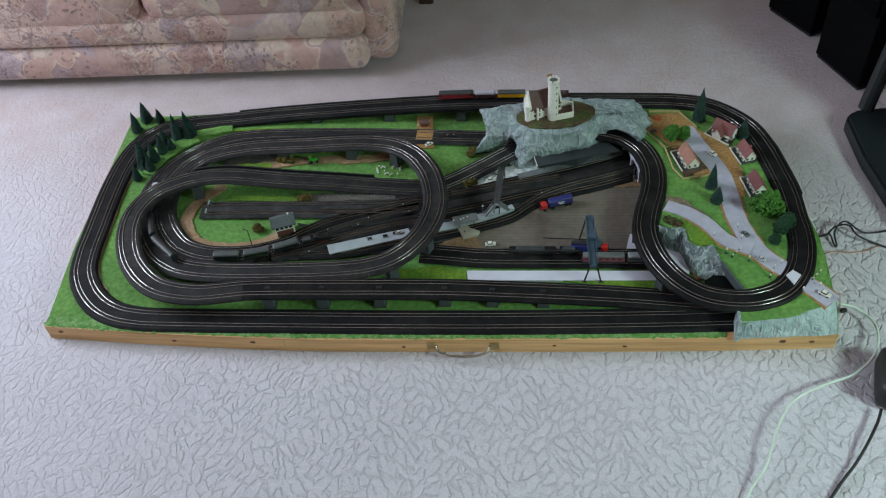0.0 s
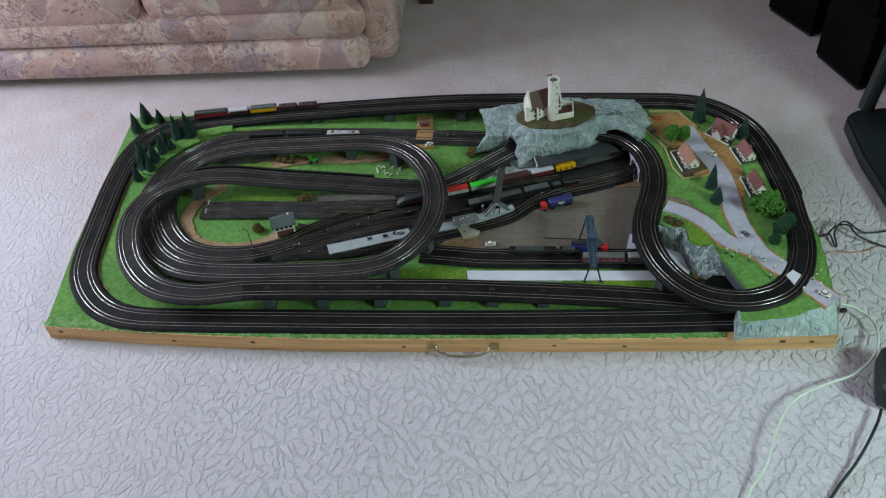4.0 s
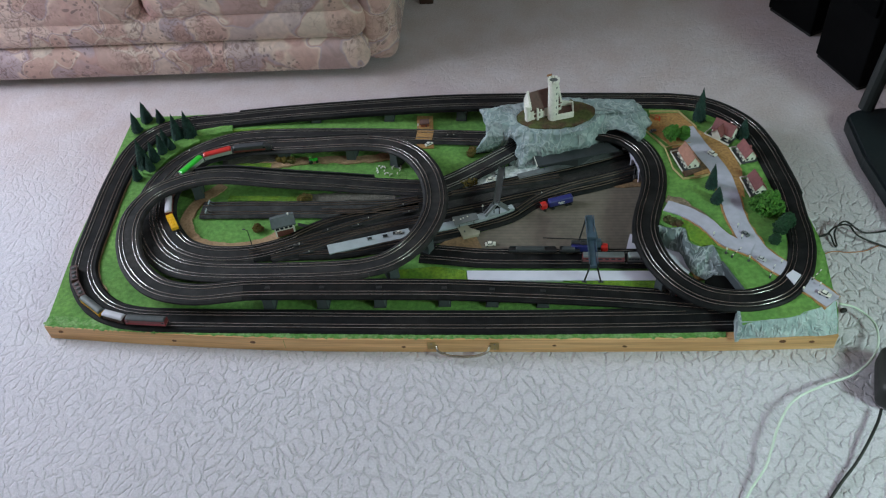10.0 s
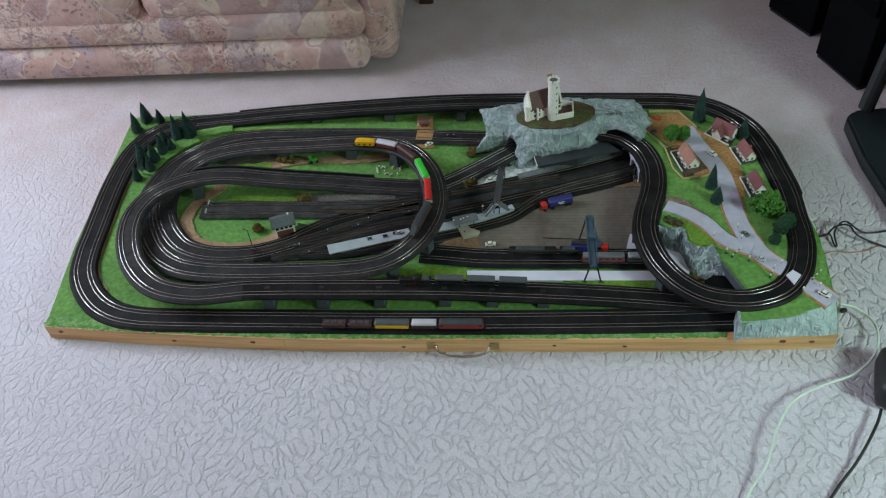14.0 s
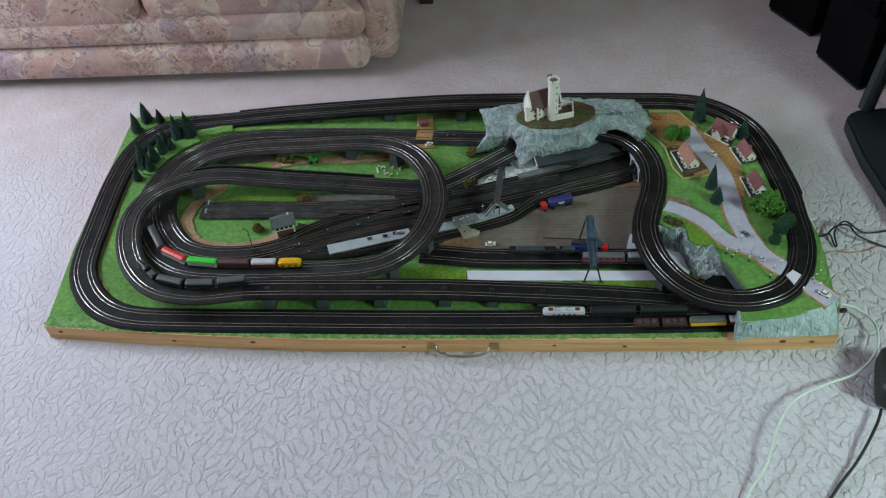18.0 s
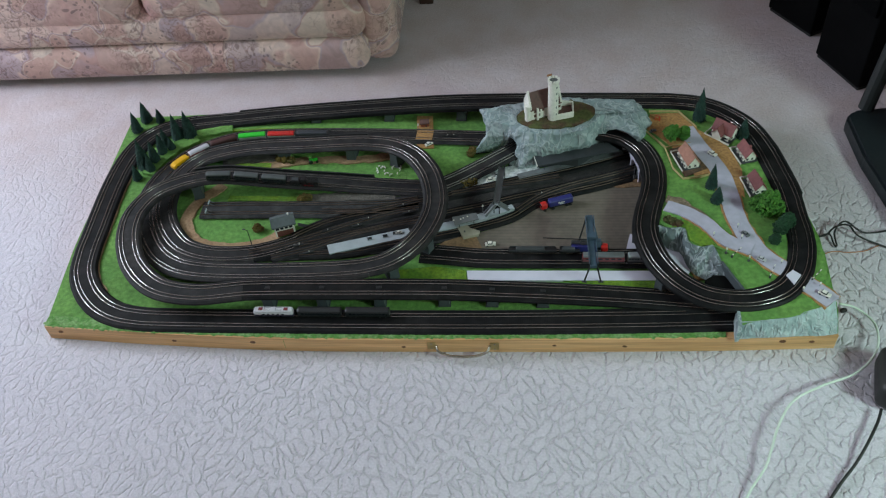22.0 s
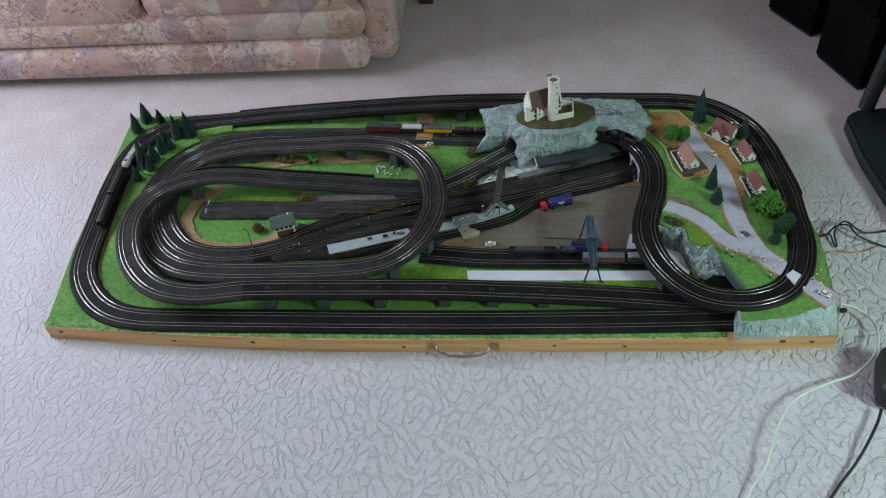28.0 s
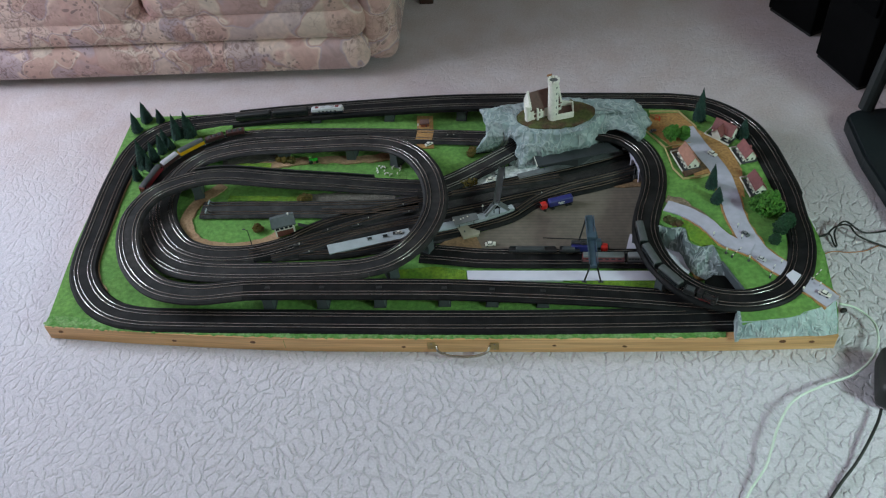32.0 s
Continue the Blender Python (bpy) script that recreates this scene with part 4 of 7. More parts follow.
def castle_hill():
    hill = thing("castle_hill", "hollow grey crumpled plaster hill with three tunnel mouths", "hill")
    rings = [ring(p, 20) for p in (HILL_BASE, HILL_MID, HILL_RIM)]
    n = len(rings[0])
    sub = 20
    mouths = [(0, sub, 1.15), (int(3.05 * sub), int(5.0 * sub), 1.2), (int(9.10 * sub), int(10.95 * sub), 1.0)]
    centre = Vector((1.330, 0.689, B + 0.1))
    b = bmesh.new()
    levels = 44
    grid = []
    for j in range(levels + 1):
        f = j / levels * 2
        row = []
        for i in range(n):
            a, m, c = rings[0][i], rings[1][i], rings[2][i]
            p = a.lerp(m, f) if f < 1 else m.lerp(c, f - 1)
            out = (p - centre)
            out.z = 0
            out.normalize()
            p = p + out * crumple(p, 30, 0.012) + Vector((0, 0, crumple(p + Vector((5, 5, 5)), 45, 0.004) * min(f, 1)))
            row.append(b.verts.new(p))
        grid.append(row)
    for j in range(levels):
        f = (j + 0.5) / levels * 2
        for i in range(n):
            if any(lo <= i < hi and f < h * (1 - 0.55 * abs((i + 0.5 - (lo + hi) / 2) / ((hi - lo) / 2)) ** 3) for lo, hi, h in mouths):
                continue
            k = (i + 1) % n
            b.faces.new((grid[j][i], grid[j][k], grid[j + 1][k], grid[j + 1][i]))
    last = grid[-1]
    for q in (0.9, 0.8, 0.66, 0.5, 0.3):
        row = []
        for i in range(n):
            p = centre.lerp(rings[2][i], q)
            p.z += crumple(p, 30, 0.006)
            row.append(b.verts.new(p))
        for i in range(n):
            k = (i + 1) % n
            b.faces.new((last[i], last[k], row[k], row[i]))
        last = row
    b.faces.new(last)
    bmesh.ops.recalc_face_normals(b, faces=b.faces)
    rock = part("rock_shell", b, ROCK, hill)
    m = rock.modifiers.new("thick", "SOLIDIFY")
    m.thickness, m.offset = 0.004, -1
    smooth(rock)
    top = []
    cx, cy = 1.328, 0.687
    ax, ay = Vector((1.435, 0.702)) - Vector((cx, cy)), Vector((1.324, 0.745)) - Vector((cx, cy))
    for k in range(40):
        a = 2 * math.pi * k / 40
        w = 1 + 0.07 * noise.noise(Vector((math.cos(a) * 2, math.sin(a) * 2, 4)))
        top.append((cx + (ax.x * math.cos(a) + ay.x * math.sin(a)) * w, cy + (ax.y * math.cos(a) + ay.y * math.sin(a)) * w))
    part("castle_green", prism(top, B + 0.097, B + 0.1045), CASTLE_GRASS, hill, "olive and brown grass top")
    return hill


CASTLE_GRASS = mat("olive_grass", (0.085, 0.10, 0.028), 0.95, 0, 0.35, 110, 0.7, 700, second=(0.095, 0.052, 0.028), mix_scale=26)
castle_hill()
# black sheet added as the darkness inside the hollow hill
patch("hill_dark", [(x, y) for x, y, e in HILL_BASE], BLACK, "black sheet standing in for the dark inside the hill", h=0.0044)


def gable(l, w, wall, roof, over=0.003):
    """A roof of two slopes over a plan of l by w, along x, from the wall's top; returns a bmesh with thickness."""
    b = bmesh.new()
    t = 0.0022
    for s in (-1, 1):
        y0, y1 = s * (w / 2 + over), 0.0
        slope = roof / (w / 2)
        z0 = wall - over * slope
        pts = [(-l / 2 - over, y0, z0), (l / 2 + over, y0, z0), (l / 2 + over, y1, wall + roof), (-l / 2 - over, y1, wall + roof)]
        low = [b.verts.new(p) for p in pts]
        up = [b.verts.new((x, y, z + t * 1.3)) for x, y, z in pts]
        b.faces.new(up)
        b.faces.new(low[::-1])
        for i in range(4):
            b.faces.new((low[i], low[(i + 1) % 4], up[(i + 1) % 4], up[i]))
    bmesh.ops.recalc_face_normals(b, faces=b.faces)
    return b


def gable_walls(l, w, wall, roof):
    b = bmesh.new()
    sec = [(-w / 2, 0), (w / 2, 0), (w / 2, wall), (0, wall + roof), (-w / 2, wall)]
    rows = [[b.verts.new((x, y, z)) for y, z in sec] for x in (-l / 2, l / 2)]
    for i in range(5):
        b.faces.new((rows[0][i], rows[0][(i + 1) % 5], rows[1][(i + 1) % 5], rows[1][i]))
    b.faces.new(rows[0])
    b.faces.new(rows[1][::-1])
    bmesh.ops.recalc_face_normals(b, faces=b.faces)
    return b


def panes(parent, l, w, rows, per_side, size, gable_n=1, frame_mat=None):
    """Windows with frames on the long sides and the gable ends."""
    frame_bm = box(size[0] + 0.0016, 0.0012, size[1] + 0.0016, 0, 0, -0.0008, 0.0003, 1)
    proto = part("window", frame_bm, frame_mat or WHITE, parent)
    glass = part("pane", box(size[0], 0.0012, size[1], 0, -0.0006, 0), GLASS_DARK, proto)
    first = True
    for z in rows:
        spots = [(((k + 0.5) / per_side - 0.5) * l * 0.92, s * (w / 2 + 0.0004), 0 if s < 0 else 180) for s in (-1, 1) for k in range(per_side)]
        spots += [(s * (l / 2 + 0.0004), ((k + 0.5) / gable_n - 0.5) * w * 0.8, 90 if s > 0 else -90) for s in (-1, 1) for k in range(gable_n)]
        for x, y, r in spots:
            m = pose(x, y, z, 0, 0, r)
            if first:
                proto.matrix_basis = m
                first = False
            else:
                share("pane", glass, share("window", proto, parent, m), Matrix())


def castle():
    a, c = Vector((1.260, 0.661, 0)), Vector((1.341, 0.696, 0))
    d = c - a
    base = Matrix.Translation((a.x, a.y, B + 0.1035)) @ Matrix.Rotation(math.atan2(d.y, d.x), 4, "Z")
    t = thing("castle", "white plaster toy castle with a round tower and brown roofs", "castle", base)
    L, W = d.length, 0.043
    wall, roof = 0.036, 0.040
    inv = base.inverted()

    def local(x, y):
        p = inv @ Vector((x, y, 0))
        return p.x, p.y

    hall = part("hall", gable_walls(L, W, wall, roof), CASTLE_WHITE, t, "", pose(L / 2, W / 2, 0))
    part("roof", gable(L, W, wall, roof, 0.002), BROWN_ROOF, t, "dark brown gabled roof", pose(L / 2, W / 2, 0))
    for x, z in ((0.012, 0.024), (0.024, 0.024), (0.012, 0.010), (0.024, 0.010), (0.036, 0.024), (L * 0.85, 0.02), (L * 0.95, 0.02)):
        part("window", box(0.0062, 0.0015, 0.0075, x, -0.0004, z), BROWN_ROOF, t, "dark red-brown window")
    for y, z in ((0.014, 0.022), (0.03, 0.022), (0.0225, 0.045), (0.0225, 0.060)):
        part("window", box(0.0015, 0.004, 0.006, -0.0004, y, z), GLASS_DARK, t)
    # stepped gables, proud of the roof at both ends
    for gx in (0.0, L):
        b = gable_walls(0.004, W, wall + 0.002, roof + 0.002)
        for k in range(6):
            f = k / 6
            half = (1 - f) * W / 2
            for s in (-1, 1):
                box(0.0044, 0.0048, 0.011, 0, s * (half - 0.001), wall + f * roof - 0.002, bm=b)
        box(0.0044, 0.005, 0.008, 0, 0, wall + roof, bm=b)
        part("stepped_gable", b, CASTLE_WHITE, t, "", pose(gx, W / 2, 0))
    # round tower before the hall, with a crown
    tx, ty = local(1.319, 0.672)
    tower = part("tower", cone(0.0145, 0.0138, 0.120, tx, ty, 0, 28), CASTLE_WHITE, t)
    part("tower_crown", cone(0.0145, 0.0162, 0.006, tx, ty, 0.118, 28), CASTLE_WHITE, tower)
    b = bmesh.new()
    for k in range(10):
        a2 = 2 * math.pi * k / 10
        box(0.0035, 0.006, 0.007, 0.0142, 0, 0.123, m=Matrix.Translation((tx, ty, 0)) @ Matrix.Rotation(a2, 4, "Z"), bm=b)
    part("battlement", b, CASTLE_WHITE, tower)
    part("tower_floor", cone(0.0110, 0.0110, 0.001, tx, ty, 0.1235, 20), MID_GREY, tower)
    for z in (0.02, 0.042, 0.064, 0.086, 0.106):
        part("slit", box(0.0025, 0.0015, 0.006, tx + 0.003, ty - 0.0142, z), MID_GREY, tower)
    part("flag_pole", rod((tx - 0.004, ty, 0.124), (tx - 0.006, ty, 0.148), 0.0006), BRASS, tower)
    part("flag", box(0.014, 0.0006, 0.006, tx - 0.013, ty, 0.142), COPPER, tower, "orange and black pennant")
    turret = part("turret", cone(0.0085, 0.0085, 0.046, -0.006, 0.007, 0, 20), CASTLE_WHITE, t)
    part("turret_cap", cone(0.0092, 0.0092, 0.003, -0.006, 0.007, 0.046, 20), CASTLE_WHITE, turret)
    part("buttress", box(0.006, 0.008, 0.038, 0.018, -0.003, 0, 0.001), CASTLE_WHITE, t)
    part("bay_roof", cone(0.011, 0.001, 0.03, L * 0.9, 0.008, 0.036, 4), BROWN_ROOF, t, "small brown bay roof")
    # terrace
    w1, w2, w3 = local(1.328, 0.662), local(1.374, 0.675), local(1.374, 0.720)
    for x0, y0, x1, y1 in ((*w1, *w2), (*w2, *w3), (*w3, L, W * 0.8)):
        v = Vector((x1 - x0, y1 - y0, 0))
        part("terrace_wall", box(v.length, 0.0035, 0.019, v.length / 2, 0, 0, 0.0005), CASTLE_WHITE, t, "", Matrix.Translation((x0, y0, 0)) @ Matrix.Rotation(math.atan2(v.y, v.x), 4, "Z"))
    part("terrace_floor", prism([local(1.331, 0.666), local(1.371, 0.680), local(1.371, 0.715), local(1.338, 0.708)], 0.0, 0.010), BROWN_ROOF, t)
    return t


castle()


# ---- village houses ----
def house(p0, p1, p2, wall, roof, roof_mat, label, ext=False, slope_len=1.0):
    """A toy house: p0 to p1 is its eaves side, p1 to p2 its gable, on the plateau."""
    a, c, e = (Vector((*p, 0)) for p in (p0, p1, p2))
    d = c - a
    L, W = d.length, max(0.036, abs((e - c).cross(d.normalized()).z))
    size = 0.80
    side = Vector((-d.y, d.x, 0)).normalized()
    if (e - c).dot(side) < 0:
        side = -side
    mid = (a + c) / 2 + side * W / 2
    L, W, wall, roof = L * size, W * size, wall * 0.80, roof * 0.80
    flip = 0 if side.dot(Vector((-d.y, d.x, 0))) > 0 else math.pi
    t = thing("village_house", label, "house", Matrix.Translation((mid.x, mid.y, B + E1 + 0.001)) @ Matrix.Rotation(math.atan2(d.y, d.x) + flip, 4, "Z"), "village houses")
    part("plinth", box(L + 0.010, W + 0.010, 0.0022, 0, 0, 0, 0.0006, 1), DARK_GREY, t)
    back = W * 0.10
    part("wall", gable_walls(L, W * 0.8, wall, roof), WHITE, t, "", pose(0, back, 0))
    part("roof", gable(L, W * 0.8, wall, roof, 0.0022), roof_mat, t, "", pose(0, back, 0))
    for k in range(3):
        bay = part("bay", box(L * 0.2, W * 0.17, wall * 0.82, (k - 1) * L * 0.34, -W * 0.375, 0, 0.0006, 1), WHITE, t)
        part("pane", box(L * 0.12, 0.0012, wall * 0.36, (k - 1) * L * 0.34, -W * 0.46, wall * 0.3), GLASS_DARK, bay)
    # low strip coloured dark grey for the shade between the bays
    part("veranda", box(L * 0.98, W * 0.1, wall * 0.3, 0, -W * 0.345, 0, 0.0004, 1), DARK_GREY, t, "low veranda strip coloured dark for its shade")
    part("chimney", box(0.005, 0.005, 0.012, L * 0.22, W * 0.12, wall + roof * 0.75, 0.0004, 1), roof_mat, t)
    panes(t, L, W * 0.8 + 2 * back, (wall * 0.42,), 3, (0.0052, 0.0062), 2)
    if ext:
        part("wing", gable_walls(W * 0.8, W * 0.62, wall * 0.95, roof * 0.8), WHITE, t, "", pose(-L * 0.12, -W * 0.24, 0, 0, 0, 90))
        part("wing_roof", gable(W * 0.8, W * 0.62, wall * 0.95, roof * 0.8, 0.003), MAROON_ROOF, t, "", pose(-L * 0.12, -W * 0.24, 0, 0, 0, 90))
    for x0, y0, x1, y1 in ((-L / 2 - 0.012, -W / 2 - 0.009, L / 2 + 0.006, -W / 2 - 0.009), (-L / 2 - 0.012, -W / 2 - 0.009, -L / 2 - 0.012, W / 2)):
        v = Vector((x1 - x0, y1 - y0, 0))
        part("garden_wall", box(v.length, 0.0016, 0.005, v.length / 2, 0, 0), WHITE, t, "", Matrix.Translation((x0, y0, 0)) @ Matrix.Rotation(math.atan2(v.y, v.x), 4, "Z"))
    return t


house((1.635, 0.581), (1.656, 0.504), (1.699, 0.530), 0.020, 0.026, ORANGE_ROOF, "white toy house with an orange gabled roof")
house((1.734, 0.658), (1.788, 0.610), (1.817, 0.652), 0.023, 0.028, MAROON_ROOF, "white toy house with a red roof and wing", True)
house((1.791, 0.592), (1.808, 0.532), (1.843, 0.563), 0.020, 0.024, RED_ROOF, "white toy house with a faded red roof")
house((1.798, 0.476), (1.811, 0.409), (1.846, 0.443), 0.020, 0.022, MAROON_ROOF, "white toy house with a maroon roof")


# ---- trees ----
def fir(h, r, m, seed, label="dark green bottle-brush fir tree", material=None):
    rnd = random.Random(seed)
    t = thing("fir_tree", label, "tree", m, "fir trees")
    part("trunk", cone(0.0018, 0.0012, h * 0.25, seg=6), BARK, t)
    b = bmesh.new()
    tiers = 17
    for k in range(tiers):
        f = k / tiers
        z = h * (0.06 + 0.86 * f)
        rad = r * 0.9 * (1 - f) ** 0.68 + 0.0012
        tip = b.verts.new((rnd.uniform(-1, 1) * 0.0006, rnd.uniform(-1, 1) * 0.0006, z + h * 0.16))
        pts = []
        n = 30
        off = rnd.uniform(0, 6)
        for i in range(n):
            a = off + 2 * math.pi * i / n
            q = rad * (rnd.uniform(0.85, 1.12) if i % 2 else rnd.uniform(0.66, 0.86))
            pts.append(b.verts.new((q * math.cos(a), q * math.sin(a), z - h * (0.035 if i % 2 else 0.0) + rnd.uniform(-1, 1) * 0.0012)))
        for i in range(n):
            b.faces.new((pts[i], pts[(i + 1) % n], tip))
        b.faces.new(pts[::-1])
    part("crown", b, material or CONIFER, t)
    return t


def clumps(spots, r, rnd, size, count):
    """A crown of many small rough clumps."""
    b = bmesh.new()
    for _ in range(count):
        x, y, z, q = rnd.choice(spots)
        v = Vector((rnd.gauss(0, 1), rnd.gauss(0, 1), rnd.gauss(0, 1))).normalized() * q * rnd.uniform(0.60, 1.06)
        s = size * rnd.uniform(0.7, 1.35)
        got = bmesh.ops.create_icosphere(b, subdivisions=1, radius=s, matrix=Matrix.Translation((x + v.x, y + v.y, max(z + v.z, s * 0.4))) @ Euler((rnd.uniform(0, 3), rnd.uniform(0, 3), 0)).to_matrix().to_4x4())
        for w in got["verts"]:
            w.co += Vector((rnd.uniform(-1, 1), rnd.uniform(-1, 1), rnd.uniform(-1, 1))) * s * 0.32
    return b


def leafy(name, m, spots, seed, material, label, size=0.005, count=120, trunk=True, category="tree"):
    rnd = random.Random(seed)
    t = thing(name, label, category, m)
    if trunk:
        top = max(s[2] for s in spots)
        b = cone(0.003, 0.0018, top, seg=7)
        for x, y, z, q in spots:
            rod((0, 0, top * 0.45), (x, y, z), 0.001, 5, b)
        part("trunk", b, BARK, t)
    part("crown", clumps(spots, 0, rnd, size * 0.52, int(count * 3.8)), material, t)
    return t


FIRS = [(0.083, 0.769, 0.072, 0.015), (0.098, 0.817, 0.074, 0.017), (0.141, 0.814, 0.050, 0.012), (0.222, 0.731, 0.092, 0.018), (0.258, 0.736, 0.098, 0.020), (0.161, 0.601, 0.106, 0.020), (0.183, 0.625, 0.080, 0.016), (0.196, 0.660, 0.078, 0.015), (0.198, 0.691, 0.072, 0.014), (0.219, 0.677, 0.050, 0.012), (0.151, 0.553, 0.054, 0.012), (0.183, 0.584, 0.060, 0.014)]
for k, (x, y, h, r) in enumerate(FIRS):
    fir(h * 1.0, r * 1.32, pose(x - 0.007, y + 0.005, B - 0.003, 0, 0, 40 * k), 20 + k)
fir(0.108, 0.022, pose(1.722, 0.722, B + E1), 50, "tall dark fir tree beside the back track")
fir(0.066, 0.020, pose(1.826, 0.644, B + E1), 51, "stout dark fir tree behind a house")
fir(0.080, 0.018, pose(1.716, 0.447, B + E1), 52, "dark fir tree on the village bank")
fir(0.052, 0.019, pose(1.722, 0.395, B + E1), 53, "stout bluish fir tree on the village bank")
leafy("leafy_tree", pose(1.635, 0.632, B + E1), [(0, 0, 0.024, 0.018), (0.004, 0, 0.038, 0.015), (-0.007, 0.003, 0.030, 0.014)], 60, LEAF, "round bright green foam tree", 0.005, 170)
leafy("leafy_tree", pose(1.668, 0.634, B + E1), [(0, 0, 0.022, 0.016), (0.001, 0, 0.034, 0.013)], 61, LEAF, "round bright green foam tree", 0.005, 130)
leafy("leafy_tree", pose(1.829, 0.352, B + E1), [(0, 0, 0.026, 0.026), (0.012, 0.010, 0.042, 0.022), (-0.016, 0.004, 0.030, 0.022), (0.024, -0.006, 0.026, 0.020), (0.0, 0.0, 0.05, 0.018)], 62, LEAF, "big spreading green foam tree beside the road", 0.0062, 330)
leafy("leafy_tree", pose(1.851, 0.280, B + E1), [(0, 0, 0.026, 0.019), (0.002, 0, 0.036, 0.014)], 63, DARK_LEAF, "dark green round foam tree", 0.005, 150)
leafy("leafy_tree", pose(1.874, 0.305, B + E1), [(0, 0, 0.022, 0.017), (0.0, 0, 0.03, 0.013)], 64, DARK_LEAF, "dark green round foam tree", 0.005, 130)
leafy("shrub", pose(1.606, 0.322, B + E1), [(0, 0, 0.001, 0.013), (0.012, -0.006, 0.001, 0.011), (-0.010, 0.008, 0.001, 0.011)], 72, CASTLE_GRASS, "low dark olive shrub on the bank beside the raised track", 0.0045, 130, False, "shrub")
leafy("shrub", pose(1.834, 0.252, B + E1), [(0, 0, 0.010, 0.013), (0.002, 0, 0.018, 0.010)], 65, DARK_LEAF, "dark green foam shrub", 0.0045, 80, False, "shrub")
leafy("shrub", pose(0.561, 0.626, B), [(0, 0, 0.005, 0.012), (0.020, -0.004, 0.005, 0.011), (-0.018, 0.003, 0.006, 0.009)], 66, BUSH, "ochre foam shrub under the oval", 0.0045, 110, False, "shrub")
leafy("shrub", pose(0.647, 0.464, B), [(0, 0, 0.006, 0.013), (0.012, 0.0, 0.007, 0.010), (-0.012, 0, 0.005, 0.009)], 67, BUSH, "ochre foam shrub beside the siding", 0.0045, 100, False, "shrub")
leafy("shrub", pose(0.539, 0.351, B), [(0, 0, 0.006, 0.012), (0.008, 0, 0.005, 0.009)], 68, BUSH, "ochre foam shrub in the station garden", 0.004, 90, False, "shrub")
leafy("shrub", pose(1.096, 0.654, B), [(0, 0, 0.006, 0.012), (-0.004, -0.012, 0.006, 0.010)], 69, BUSH, "ochre foam shrub at the foot of the rock", 0.004, 90, False, "shrub")
leafy("shrub", pose(1.092, 0.518, B), [(0, 0, 0.006, 0.013), (0.012, 0.006, 0.006, 0.011), (-0.014, -0.002, 0.006, 0.010)], 70, BUSH, "ochre foam shrub beside the forecourt", 0.004, 110, False, "shrub")
leafy("shrub", pose(1.370, 0.740, B + 0.1), [(0, 0, 0.005, 0.006)], 71, BUSH, "small brown shrub behind the castle", 0.003, 30, False, "shrub")


# ---- piers under the raised tracks ----
def pier(x, y, line, lo, hi, clip=False):
    i = index_near(line[:, :2], (x, y), lo, hi)
    top = line[i, 2]
    if top < 0.008:
        return
    q = line[i]
    ang = math.atan2(*(line[i + 1, :2] - line[i - 1, :2])[::-1])
    t = thing("bridge_pier", "dark grey plastic pier under the raised track", "pier", pose(q[0], q[1], B - 0.0035, 0, 0, math.degrees(ang)), "bridge piers")
    b = bmesh.new()
    h = top + 0.002
    sec = [(-0.0135, 0), (0.0135, 0), (0.0115, h * 0.75), (0.014, h), (-0.014, h), (-0.0115, h * 0.75)]
    rows = [[b.verts.new((x2, y2, z)) for x2, z in sec] for y2 in (-0.0285, 0.0285)]
    for k in range(6):
        b.faces.new((rows[0][k], rows[0][(k + 1) % 6], rows[1][(k + 1) % 6], rows[1][k]))
    b.faces.new(rows[0])
    b.faces.new(rows[1][::-1])
    bmesh.ops.recalc_face_normals(b, faces=b.faces)
    part("shaft", b, PIER_GREY, t)
    if clip:
        part("clip", box(0.0125, 0.0085, 0.0022, 0, 0, top + 0.0090, 0.0006, 1), BLACK, t, "small black clip on the track above the pier")
    part("foot", box(0.031, 0.060, 0.004, 0, 0, 0, 0.001, 1), DARK_GREY, t)


for x, y in ((0.627, 0.108), (0.758, 0.111), (0.894, 0.117), (1.050, 0.120), (1.164, 0.122), (1.284, 0.122), (0.345, 0.497)):
    pier(x, y, MAIN, mi[0], mi[2], True)
for x, y in ((0.845, 0.829), (1.061, 0.825), (0.622, 0.828)):
    pier(x, y, MAIN, mi[6], mi[7])
for x, y in ((0.752, 0.650), (0.893, 0.623), (0.554, 0.653), (0.984, 0.281), (0.913, 0.203)):
    pier(x, y, BRANCH, bi[2], bi[3])
for x, y in ((1.573, 0.552), (1.575, 0.453), (1.542, 0.310), (1.579, 0.155)):
    pier(x, y, MAIN, mi[3] + 20, mi[5])


# ---- station ----
def roof_slab(p, e, h, name, material, parent, label=""):
    return part(name, prism(p, B + e, B + e + h), material, parent, label)


CANOPY_GREY = mat("canopy_grey", (0.038, 0.043, 0.050), 0.6, 0, 0.15, 60, 0.1)
station = thing("station_building", "long station building with a dark grey canopy roof", "station")
CANOPY = [(1.268, 0.590), (1.277, 0.548), (1.498, 0.611), (1.470, 0.643)]
roof_slab(CANOPY, 0.034, 0.005, "canopy_roof", CANOPY_GREY, station)
ins = [tuple(Vector(CANOPY[k]).lerp(Vector(CANOPY[3 - k]), 0.5 if k in (1, 2) else 0.06).lerp((Vector(CANOPY[0]) + Vector(CANOPY[2])) / 2, 0.08)) for k in range(4)]
roof_slab(ins, 0.0, 0.036, "wall", DARK_GREY, station, "dark grey station wall")
fa, fc = Vector(CANOPY[1]), Vector(CANOPY[2])
